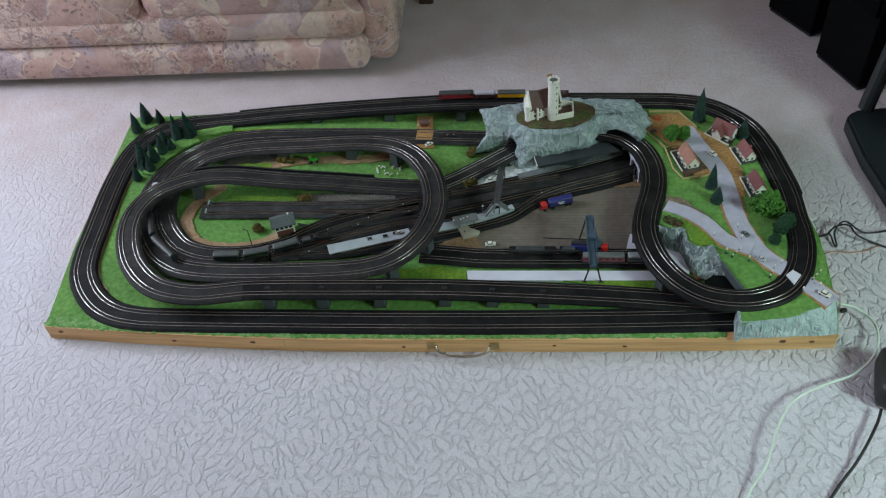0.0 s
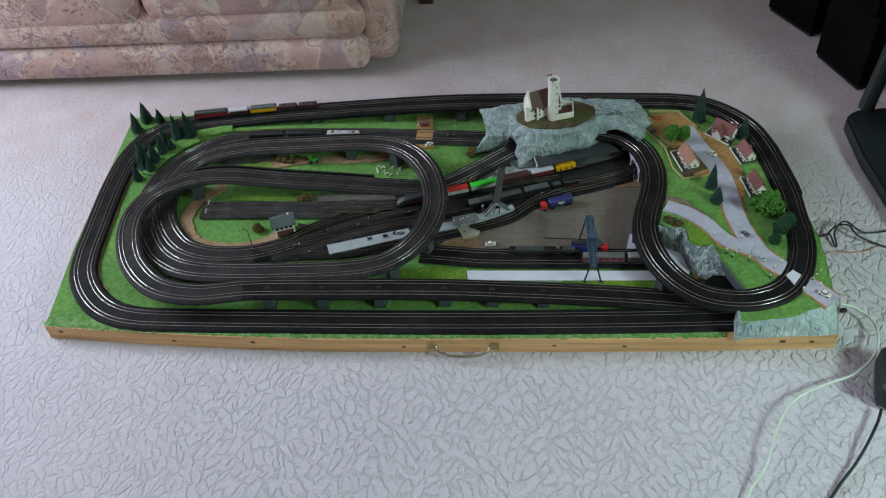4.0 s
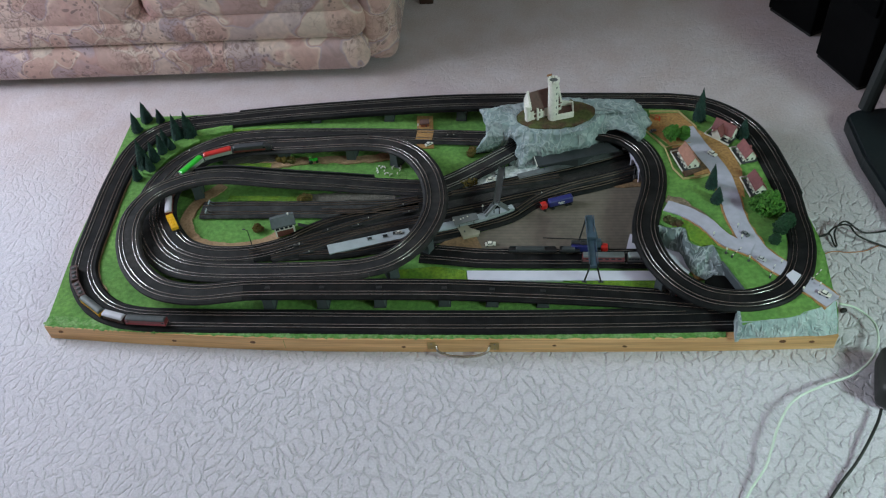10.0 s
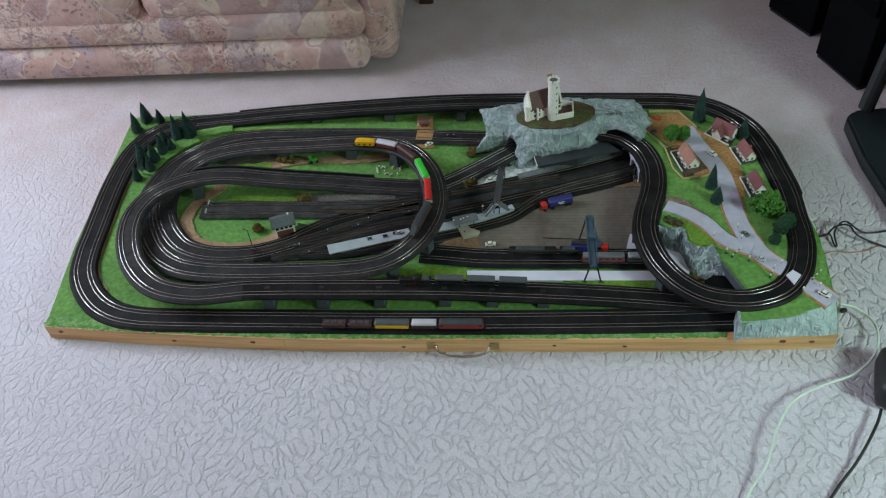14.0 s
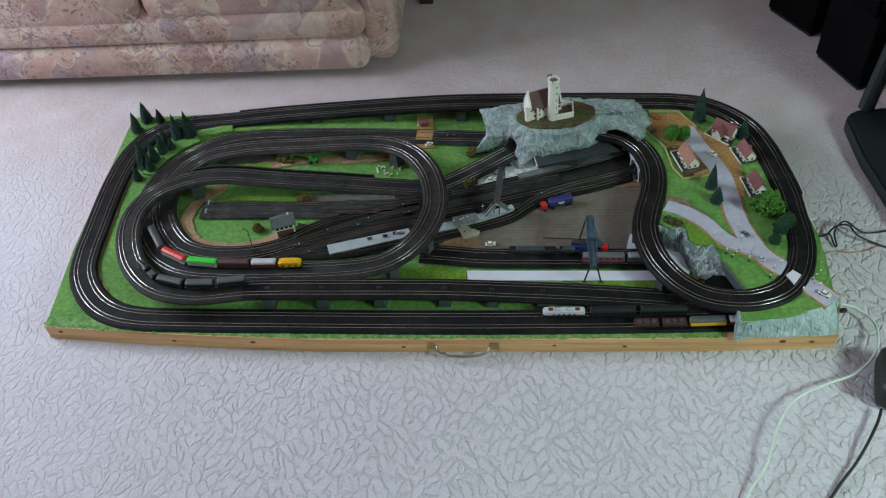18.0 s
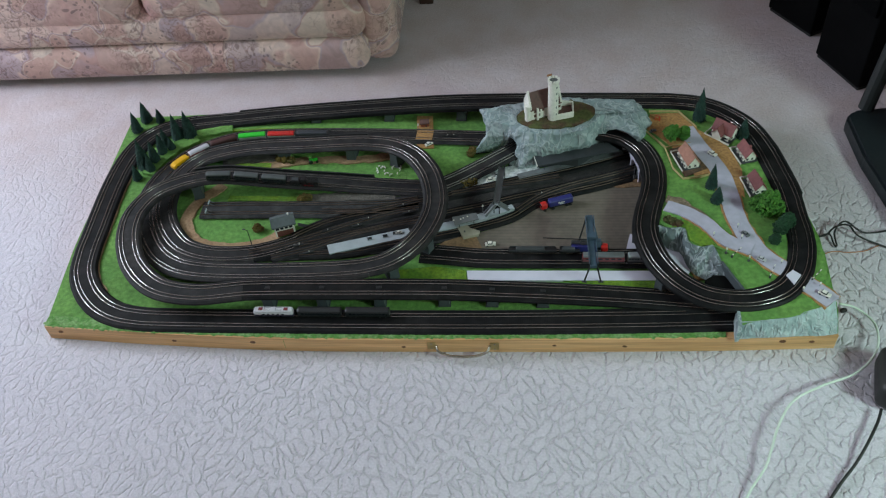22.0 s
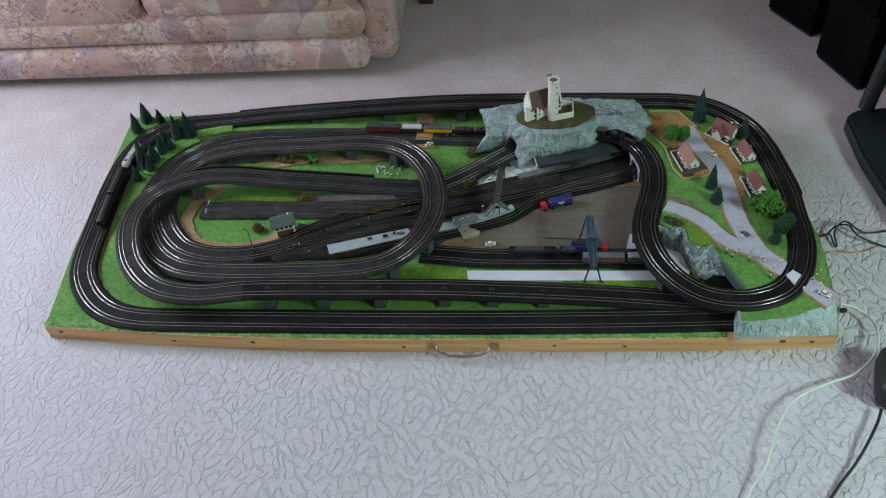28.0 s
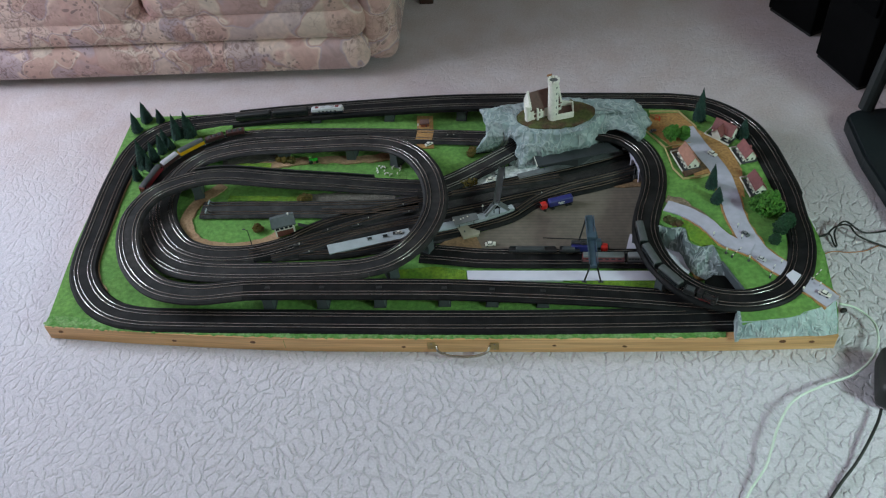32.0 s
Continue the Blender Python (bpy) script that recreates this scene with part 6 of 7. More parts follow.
# ---- goods wagons standing in the yard ----
def flat_wagon(x, y, r, label, l, load=None, roof=None):
    t = thing("goods_wagon", label, "wagon", pose(x, y, B + 0.0088, 0, 0, r), "parked wagons")
    part("frame", box(l, 0.017, 0.004, 0, 0, 0.0045, 0.0006, 1), CAR_BLACK, t)
    if load:
        part("body", box(l * 0.97, 0.018, 0.014, 0, 0, 0.0085, 0.0015), load, t)
        part("roof", box(l * 0.95, 0.0168, 0.005, 0, 0, 0.0220, 0.002), roof or load, t)
        for k in range(6):
            for s in (-1, 1):
                part("window", box(l * 0.09, 0.0008, 0.004, (k - 2.5) * l * 0.145, s * 0.0092, 0.0165), GLASS_DARK, t)
    else:
        for s in (-1, 1):
            part("stake_side", box(l * 0.96, 0.0012, 0.003, 0, s * 0.008, 0.0085), DARK_GREY, t)
        part("load", box(l * 0.6, 0.012, 0.005, -l * 0.05, 0, 0.0085, 0.0015), DARK_GREY, t)
    wheel = part("wheel", cone(0.0031, 0.0031, 0.002, m=pose(0, 0, 0, 90, 0, 0), seg=12), BLACK, t)
    first = True
    for a in (-0.40, -0.26, 0.26, 0.40):
        for c in (-0.0045, 0.0055):
            m = pose(a * l, c, 0.0031)
            if first:
                wheel.matrix_basis, first = m, False
            else:
                share("wheel", wheel, t, m)


yl = lift(spline(YARD_LINE))
for off, px0, label, l, load, roof in ((-1, (1.264, 0.254), "dark low goods wagon in the yard", 0.118, None, None), (-1, (1.353, 0.254), "dark low goods wagon in the yard", 0.050, None, None), (1, (1.432, 0.219), "red railcar with a grey roof in the yard", 0.104, CAR_MAROON, MID_GREY), (1, (1.511, 0.217), "grey container wagon in the yard", 0.046, MID_GREY, PLATFORM)):
    q = lane(yl, off * SPACING / 2)
    i = index_near(q[:, :2], px0)
    a2 = q[min(i + 2, len(q) - 1)] - q[max(i - 2, 0)]
    flat_wagon(q[i, 0], q[i, 1], math.degrees(math.atan2(a2[1], a2[0])), label, l, load, roof)


# ---- sofa ----
def fabric():
    m = bpy.data.materials.new("floral_upholstery")
    m.use_nodes = True
    n, l = m.node_tree.nodes, m.node_tree.links
    p = n["Principled BSDF"]
    tc = n.new("ShaderNodeTexCoord")
    warp = n.new("ShaderNodeTexNoise")
    warp.inputs["Scale"].default_value = 9
    l.new(tc.outputs["Object"], warp.inputs["Vector"])
    add = n.new("ShaderNodeVectorMath")
    add.operation = "MULTIPLY_ADD"
    add.inputs[1].default_value = (0.10, 0.10, 0.10)
    l.new(warp.outputs["Color"], add.inputs[0])
    l.new(tc.outputs["Object"], add.inputs[2])
    last = None
    base = n.new("ShaderNodeTexVoronoi")
    base.inputs["Scale"].default_value = 11.0
    base.feature = "SMOOTH_F1"
    base.inputs["Smoothness"].default_value = 0.35
    l.new(add.outputs["Vector"], base.inputs["Vector"])
    ramp = n.new("ShaderNodeValToRGB")
    ramp.color_ramp.interpolation = "EASE"
    stops = ((0.0, (0.52, 0.30, 0.28)), (0.22, (0.66, 0.49, 0.44)), (0.40, (0.44, 0.33, 0.37)), (0.55, (0.46, 0.28, 0.26)), (0.70, (0.62, 0.49, 0.43)), (0.85, (0.53, 0.34, 0.30)))
    while len(ramp.color_ramp.elements) < len(stops):
        ramp.color_ramp.elements.new(0.5)
    for el, (q, c) in zip(ramp.color_ramp.elements, stops):
        el.position, el.color = q, (*c, 1)
    sep = n.new("ShaderNodeSeparateColor")
    l.new(base.outputs["Color"], sep.inputs["Color"])
    l.new(sep.outputs["Red"], ramp.inputs["Fac"])
    last = ramp.outputs["Color"]
    for scale, lo, hi, color, gate_scale, g0 in ((30.0, 0.20, 0.25, (0.17, 0.10, 0.10), 6.0, 0.50), (55.0, 0.26, 0.34, (0.13, 0.09, 0.10), 8.0, 0.52)):
        v = n.new("ShaderNodeTexVoronoi")
        v.inputs["Scale"].default_value = scale
        v.inputs["Randomness"].default_value = 0.9
        l.new(add.outputs["Vector"], v.inputs["Vector"])
        spot = n.new("ShaderNodeMapRange")
        spot.inputs["From Min"].default_value, spot.inputs["From Max"].default_value = lo, hi
        spot.inputs["To Min"].default_value, spot.inputs["To Max"].default_value = 0.6, 0.0
        l.new(v.outputs["Distance"], spot.inputs["Value"])
        g = n.new("ShaderNodeTexNoise")
        g.inputs["Scale"].default_value = gate_scale
        l.new(tc.outputs["Object"], g.inputs["Vector"])
        gm = n.new("ShaderNodeMapRange")
        gm.inputs["From Min"].default_value, gm.inputs["From Max"].default_value = g0, g0 + 0.05
        l.new(g.outputs["Fac"], gm.inputs["Value"])
        mu = n.new("ShaderNodeMath")
        mu.operation = "MULTIPLY"
        l.new(spot.outputs["Result"], mu.inputs[0])
        l.new(gm.outputs["Result"], mu.inputs[1])
        mx = n.new("ShaderNodeMix")
        mx.data_type = "RGBA"
        mx.inputs["B"].default_value = (*color, 1)
        l.new(last, mx.inputs["A"])
        l.new(mu.outputs["Value"], mx.inputs["Factor"])
        last = mx.outputs["Result"]
    strokes = n.new("ShaderNodeTexNoise")
    strokes.inputs["Scale"].default_value, strokes.inputs["Detail"].default_value, strokes.inputs["Distortion"].default_value = 34.0, 3, 3.0
    l.new(tc.outputs["Object"], strokes.inputs["Vector"])
    wm = n.new("ShaderNodeMapRange")
    wm.inputs["From Min"].default_value, wm.inputs["From Max"].default_value = 0.54, 0.62
    wm.inputs["To Max"].default_value = 0.55
    l.new(strokes.outputs["Fac"], wm.inputs["Value"])
    bed_n = n.new("ShaderNodeTexNoise")
    bed_n.inputs["Scale"].default_value = 5.0
    l.new(tc.outputs["Object"], bed_n.inputs["Vector"])
    bed_m = n.new("ShaderNodeMapRange")
    bed_m.inputs["From Min"].default_value, bed_m.inputs["From Max"].default_value = 0.44, 0.56
    l.new(bed_n.outputs["Fac"], bed_m.inputs["Value"])
    wmul = n.new("ShaderNodeMath")
    wmul.operation = "MULTIPLY"
    l.new(wm.outputs["Result"], wmul.inputs[0])
    l.new(bed_m.outputs["Result"], wmul.inputs[1])
    mx = n.new("ShaderNodeMix")
    mx.data_type = "RGBA"
    mx.inputs["B"].default_value = (0.20, 0.105, 0.095, 1)
    l.new(last, mx.inputs["A"])
    l.new(wmul.outputs["Value"], mx.inputs["Factor"])
    # petal outlines and washed-out brush marks
    petal = n.new("ShaderNodeTexVoronoi")
    petal.feature = "DISTANCE_TO_EDGE"
    petal.inputs["Scale"].default_value = 24.0
    l.new(add.outputs["Vector"], petal.inputs["Vector"])
    pm = n.new("ShaderNodeMapRange")
    pm.inputs["From Min"].default_value, pm.inputs["From Max"].default_value = 0.02, 0.06
    pm.inputs["To Min"].default_value, pm.inputs["To Max"].default_value = 0.42, 0.0
    l.new(petal.outputs["Distance"], pm.inputs["Value"])
    pg = n.new("ShaderNodeMath")
    pg.operation = "MULTIPLY"
    l.new(pm.outputs["Result"], pg.inputs[0])
    l.new(bed_m.outputs["Result"], pg.inputs[1])
    px = n.new("ShaderNodeMix")
    px.data_type = "RGBA"
    px.inputs["B"].default_value = (0.24, 0.14, 0.13, 1)
    l.new(mx.outputs["Result"], px.inputs["A"])
    l.new(pg.outputs["Value"], px.inputs["Factor"])
    wash = n.new("ShaderNodeTexNoise")
    wash.inputs["Scale"].default_value, wash.inputs["Detail"].default_value, wash.inputs["Distortion"].default_value = 26.0, 5, 1.5
    l.new(tc.outputs["Object"], wash.inputs["Vector"])
    wr = n.new("ShaderNodeMapRange")
    wr.inputs["From Min"].default_value, wr.inputs["From Max"].default_value = 0.3, 0.7
    wr.inputs["To Min"].default_value, wr.inputs["To Max"].default_value = 0.84, 1.10
    l.new(wash.outputs["Fac"], wr.inputs["Value"])
    ws = n.new("ShaderNodeMix")
    ws.data_type, ws.blend_type = "RGBA", "MULTIPLY"
    ws.inputs["Factor"].default_value = 1.0
    l.new(px.outputs["Result"], ws.inputs["A"])
    l.new(wr.outputs["Result"], ws.inputs["B"])
    l.new(ws.outputs["Result"], p.inputs["Base Color"])
    weave = n.new("ShaderNodeTexNoise")
    weave.inputs["Scale"].default_value = 500
    l.new(tc.outputs["Object"], weave.inputs["Vector"])
    bp = n.new("ShaderNodeBump")
    bp.inputs["Strength"].default_value, bp.inputs["Distance"].default_value = 0.25, 0.003
    l.new(weave.outputs["Fac"], bp.inputs["Height"])
    l.new(bp.outputs["Normal"], p.inputs["Normal"])
    p.inputs["Roughness"].default_value = 0.9
    p.inputs["Sheen Weight"].default_value = 0.2
    return m


FABRIC = fabric()


def pillow(sx, sy, sz, x, y, z, r, material, name, parent, seg=4):
    ob = part(name, box(sx, sy, sz, x, y, z, r, seg), material, parent)
    smooth(ob)
    return ob


sa, sc = Vector((-0.504, 1.044, 0)), Vector((0.741, 1.069, 0))
sv = sc - sa
sofa = thing("sofa", "floral pink and beige upholstered sofa with rolled cushions", "sofa", Matrix.Translation(sc) @ Matrix.Rotation(math.atan2(sv.y, sv.x), 4, "Z"))
pillow(2.2, 0.80, 0.118, -1.09, 0.41, 0.020, 0.045, FABRIC, "base_roll", sofa)
pillow(2.2, 0.80, 0.125, -1.09, 0.425, 0.128, 0.050, FABRIC, "seat_roll", sofa)
pillow(0.655, 0.80, 0.16, -0.355, 0.43, 0.215, 0.045, FABRIC, "seat_cushion", sofa)
pillow(0.60, 0.80, 0.16, -0.99, 0.425, 0.200, 0.045, FABRIC, "seat_cushion", sofa)
pillow(0.60, 0.80, 0.16, -1.60, 0.425, 0.205, 0.045, FABRIC, "seat_cushion", sofa)
pillow(0.115, 0.86, 0.60, 0.040, 0.49, 0.022, 0.045, FABRIC, "arm", sofa)
pillow(2.3, 0.22, 0.85, -1.04, 0.96, 0.022, 0.08, FABRIC, "backrest", sofa)
part("plinth", box(2.1, 0.7, 0.03, -1.08, 0.42, 0.0), BLACK, sofa)

# ---- loudspeakers and television stand ----
def speaker(p, q, depth, h, label):
    a, c = Vector((*p, 0)), Vector((*q, 0))
    d = c - a
    t = thing("loudspeaker", label, "loudspeaker", Matrix.Translation(a) @ Matrix.Rotation(math.atan2(d.y, d.x), 4, "Z"), "loudspeakers")
    part("cabinet", box(d.length, depth, h, d.length / 2, depth / 2, 0.012, 0.004), SPEAKER, t)
    part("grille", box(d.length * 0.92, 0.012, h * 0.7, d.length / 2, -0.006, h * 0.26, 0.003), CLOTH_BLACK, t)
    part("plinth", box(d.length * 0.95, depth * 0.95, 0.012, d.length / 2, depth / 2, 0), BLACK, t)


speaker((2.056, 1.422), (2.154, 1.250), 0.26, 0.85, "tall black floor-standing loudspeaker in the far corner")
speaker((2.148, 1.150), (2.227, 0.963), 0.28, 0.95, "tall black floor-standing loudspeaker beside the stand")
stand = thing("television_stand", "dark grey television stand with a rounded base", "stand", pose(2.155, 0.801, 0))
b = prism([(2.144, 0.786), (2.173, 0.818), (2.313, 0.835), (2.346, 0.392), (2.188, 0.353), (2.169, 0.488), (2.149, 0.619)], 0.0, 0.05)
bmesh.ops.bevel(b, geom=list(b.edges), offset=0.008, segments=2, affect="EDGES")
part("base", b, mat("dark_grey_lacquer", (0.010, 0.015, 0.018), 0.45, 0, 0.1, 20, 0.03), stand, "", stand.matrix_basis.inverted())
part("side_panel", box(0.03, 0.30, 0.50, 0.22, -0.18, 0.05, 0.004), SPEAKER, stand)
part("shelf", box(0.50, 0.30, 0.016, 0.46, -0.18, 0.30, 0.003), GLASS_DARK, stand)
part("column", rod((0.05, 0.02, 0.05), (0.13, 0.10, 0.6), 0.022, 12), mat("satin_grey_post", (0.010, 0.014, 0.016), 0.5), stand)
part("media_box", box(0.30, 0.24, 0.07, 0.42, -0.18, 0.051, 0.004), SPEAKER, stand)
table = thing("side_table", "dark wooden table with slim feet", "table", pose(0.895, 1.526, 0))
part("tabletop", box(0.62, 0.4, 0.03, 0.22, 0.24, 0.45, 0.006), DARK_WOOD, table)
for x, y in ((0.0, 0.015), (0.36, 0.03), (0.0, 0.42), (0.36, 0.42)):
    part("leg", box(0.05, 0.05, 0.46, x, y, 0, 0.006), DARK_WOOD, table)

# ---- cables on the carpet ----
white_cable = part("mains_cable", tube([(1.963, 0.108, 0.045), (2.004, 0.108, 0.03), (2.036, 0.075, 0.022), (2.028, 0.011, 0.03), (1.999, -0.040, 0.035), (1.956, -0.073, 0.024), (1.883, -0.103, 0.022), (1.813, -0.145, 0.024), (1.771, -0.206, 0.026), (1.744, -0.266, 0.026), (1.729, -0.299, 0.02), (1.692, -0.348, 0.012), (1.669, -0.388, 0.006)], 0.0028, 0.008, 8), CABLE_WHITE)
tagged(smooth(white_cable), "pale greenish cable curling over the carpet", "cable")
black_cable = part("adapter_cable", tube([(1.991, -0.159, 0.02), (1.981, -0.181, 0.02), (1.953, -0.226, 0.02), (1.912, -0.282, 0.012), (1.877, -0.321, 0.008), (1.835, -0.372, 0.004)], 0.0032, 0.008, 8), RUBBER)
tagged(smooth(black_cable), "black adapter cable on the carpet", "cable")
adapter = thing("power_adapter", "black rounded power adapter lying on the carpet", "adapter", pose(2.038, -0.096, 0, 0, 0, 75))
smooth(part("shell", box(0.13, 0.085, 0.075, 0, 0, 0.001, 0.02, 4), RUBBER, adapter))
part("rib", box(0.002, 0.06, 0.003, 0.02, 0, 0.075), DARK_GREY, adapter)
tangle = part("wire_tangle", tube([(1.961, 0.337, 0.03), (2.000, 0.360, 0.012), (2.022, 0.378, 0.02), (2.052, 0.378, 0.03), (2.072, 0.350, 0.02), (2.138, 0.324, 0.004), (2.175, 0.301, 0.004)], 0.0024, 0.006, 6), RUBBER)
tagged(smooth(tangle), "thin black wires coming from under the board", "cable")
tangle = part("wire_tangle", tube([(1.962, 0.331, 0.028), (2.010, 0.364, 0.010), (2.014, 0.334, 0.006), (2.019, 0.322, 0.006), (2.017, 0.358, 0.024), (2.048, 0.390, 0.03), (2.089, 0.363, 0.018), (2.201, 0.392, 0.004)], 0.0024, 0.006, 6), RUBBER)
tagged(smooth(tangle), "thin black wires looping on the carpet", "cable")
orange = part("wire_pair", tube([(1.964, 0.281, 0.02), (2.009, 0.310, 0.004), (2.042, 0.307, 0.004), (2.084, 0.312, 0.004), (2.123, 0.331, 0.004)], 0.0014, 0.006, 5), COPPER)
tagged(smooth(orange), "thin orange wire on the carpet", "cable")
plug = part("cable_plug", box(0.015, 0.009, 0.009, 0, 0, 0, 0.002), RUBBER, None, "", pose(1.986, 0.121, 0.0, 0, 0, 20))
tagged(plug, "small black plug lying by the board corner", "plug")


# ---- trains ----
WHEEL_DISC = [None]


def running_gear(t, l, axles=(-0.40, -0.27, 0.27, 0.40)):
    """Wheels, two bogies and couplings under a car of length l; x is the way ahead."""
    for s in (-1, 1):
        a = sum(x for x in axles if x * s > 0) / max(len([x for x in axles if x * s > 0]), 1) * l
        part("bogie", box(l * 0.22 if len(axles) > 2 else l * 0.12, 0.0105, 0.0028, a, 0, 0.0022, 0.0004, 1), BLACK, t)
        part("coupling", box(0.0050, 0.0022, 0.0018, s * (l / 2 + 0.0018), 0, 0.0035), BLACK, t)
    for x in axles:
        for y in (-0.0046, 0.0046):
            m = pose(x * l, y, 0.0029)
            if WHEEL_DISC[0] is None:
                WHEEL_DISC[0] = part("wheel", cone(0.0029, 0.0029, 0.0018, m=pose(0, 0.0009, 0, 90, 0, 0), seg=14), DARK_GREY, t, "", m)
            else:
                share("wheel", WHEEL_DISC[0], t, m)


def rounded_roof(l, w, z, rise, seg=7):
    """A vaulted roof, along x, with closed and slightly sloped ends."""
    b = bmesh.new()
    sec = [(-w / 2, 0)] + [(-w / 2 * math.cos(math.pi * k / seg), 0.0008 + rise * math.sin(math.pi * k / seg) ** 0.8) for k in range(seg + 1)] + [(w / 2, 0)]
    rows = []
    for x, f in ((-l / 2, 0.72), (-l / 2 + 0.003, 1.0), (l / 2 - 0.003, 1.0), (l / 2, 0.72)):
        rows.append([b.verts.new((x, y, z + h * f)) for y, h in sec])
    for i in range(3):
        for j in range(len(sec) - 1):
            b.faces.new((rows[i][j], rows[i][j + 1], rows[i + 1][j + 1], rows[i + 1][j]))
    b.faces.new(rows[0])
    b.faces.new(rows[-1][::-1])
    bmesh.ops.recalc_face_normals(b, faces=b.faces)
    return b


def windows(t, l, w, z, n, size, span=0.84, material=None):
    pane = None
    for s in (-1, 1):
        for k in range(n):
            m = pose(((k + 0.5) / n - 0.5) * l * span, s * w / 2, z)
            if pane is None:
                pane = part("window", box(size[0], 0.0007, size[1]), material or GLASS_DARK, t, "", m)
            else:
                share("window", pane, t, m)


def coach(name, label, l, side, roof, n=8, low=None, w=0.0180, h=0.0150):
    t = thing(name, label, "coach")
    part("underframe", box(l * 0.97, w * 0.75, 0.003, 0, 0, 0.0042), BLACK, t)
    part("body", box(l, w, h, 0, 0, 0.0062, 0.0010), side, t)
    if low:
        part("lower_panel", box(l * 0.985, w + 0.0005, 0.004, 0, 0, 0.0066), low, t)
    part("roof", rounded_roof(l * 0.995, w * 1.01, 0.0062 + h - 0.0006, 0.0042), roof, t)
    windows(t, l, w, 0.0062 + h * 0.52, n, (l * 0.72 / n, 0.0042))
    for k in range(3):
        part("roof_vent", box(0.004, 0.003, 0.0012, (k - 1) * l * 0.3, 0, 0.0062 + h + 0.0030), roof, t)
    running_gear(t, l)
    return t


def box_wagon(label, l, top, side, w=0.0182, h=0.0125, axles=(-0.38, -0.25, 0.25, 0.38)):
    """A wagon with a bright sliding roof over a low side."""
    t = thing("covered_wagon", label, "wagon")
    part("underframe", box(l, w * 0.8, 0.003, 0, 0, 0.0042), BLACK, t)
    part("body", box(l * 0.98, w, h, 0, 0, 0.0060, 0.0008), side, t)
    part("roof", rounded_roof(l * 0.98, w * 1.03, 0.0055 + h, 0.0060), top, t)
    for k in range(7):
        for s in (-1, 1):
            part("rib", box(0.0010, 0.0007, h * 0.9, (k - 3) * l * 0.15, s * w / 2, 0.0064), side, t)
    running_gear(t, l, axles)
    return t


def diesel(label, l, side, roof, low=None, nose=True, stripe=None):
    t = thing("diesel_locomotive", label, "locomotive")
    w, h = 0.0185, 0.0150
    part("underframe", box(l * 0.98, w * 0.9, 0.0032, 0, 0, 0.0042, 0.0006, 1), BLACK, t)
    b = box(l * 0.84 if nose else l, w, h, -l * 0.07 if nose else 0, 0, 0.0066, 0.0014)
    part("body", b, side, t)
    part("roof", rounded_roof(l * 0.82 if nose else l * 0.96, w * 0.96, 0.0060 + h, 0.0040), roof, t, "", pose(-l * 0.07 if nose else 0, 0, 0))
    if nose:
        b = bmesh.new()
        x0, x1 = l * 0.34, l * 0.5
        rows = [[b.verts.new((x, y, z)) for y, z in ((-w / 2 * f, 0.0066), (w / 2 * f, 0.0066), (w / 2 * f * 0.85, zt), (-w / 2 * f * 0.85, zt))] for x, f, zt in ((x0, 1.0, 0.0225), ((x0 + x1) / 2, 0.92, 0.0175), (x1, 0.62, 0.0115))]
        for i in range(2):
            for j in range(4):
                b.faces.new((rows[i][j], rows[i][(j + 1) % 4], rows[i + 1][(j + 1) % 4], rows[i + 1][j]))
        b.faces.new(rows[0])
        b.faces.new(rows[-1][::-1])
        bmesh.ops.recalc_face_normals(b, faces=b.faces)
        part("nose", b, roof, t)
    if low:
        part("lower_panel", box(l * 0.84 if nose else l * 0.99, w + 0.0006, 0.0060, -l * 0.07 if nose else 0, 0, 0.0068, 0.0005, 1), low, t)
    for x in (-l * 0.44 if not nose else -l * 0.46, l * 0.32 if nose else l * 0.44):
        for s in (-1, 1):
            part("cab_window", box(0.006, 0.0007, 0.0042, x, s * w / 2, 0.0150), GLASS_DARK, t)
    for k in range(4):
        part("roof_fan", cone(0.0032, 0.0032, 0.0010, (k - 1.5) * l * 0.15 - (l * 0.07 if nose else 0), 0, 0.0250, 12), DARK_GREY, t)
    for s in (-1, 1):
        part("buffer", cone(0.0013, 0.0013, 0.002, m=pose(l / 2, s * 0.0055, 0.006, 0, 90, 0), seg=8), BLACK, t)
        part("headlight", cone(0.0009, 0.0009, 0.0008, m=pose(l / 2 - 0.0006, s * 0.0035, 0.0095, 0, 90, 0), seg=8), WHITE, t)
    running_gear(t, l, (-0.40, -0.33, -0.26, 0.26, 0.33, 0.40))
    return t


def shell(l, w, levels, seg=48):
    """A closed body with rounded ends: levels of (height, width share)."""
    b = bmesh.new()
    rows = []
    for z, f in levels:
        row = []
        for k in range(seg):
            a = 2 * math.pi * k / seg
            ca, sa = math.cos(a), math.sin(a)
            y = math.copysign(abs(sa) ** 0.55, sa) * w / 2 * f
            end = l / 2 - (1 - f) * w * 0.35
            x = math.copysign(min(abs(ca) * 4.0, 1.0) * (end - w * 0.42) + w * 0.42 * abs(ca) ** 0.9, ca)
            row.append(b.verts.new((x, y, z)))
        rows.append(row)
    for r0, r1 in zip(rows[:-1], rows[1:]):
        for k in range(seg):
            b.faces.new((r0[k], r0[(k + 1) % seg], r1[(k + 1) % seg], r1[k]))
    b.faces.new(rows[0][::-1])
    b.faces.new(rows[-1])
    bmesh.ops.recalc_face_normals(b, faces=b.faces)
    return b


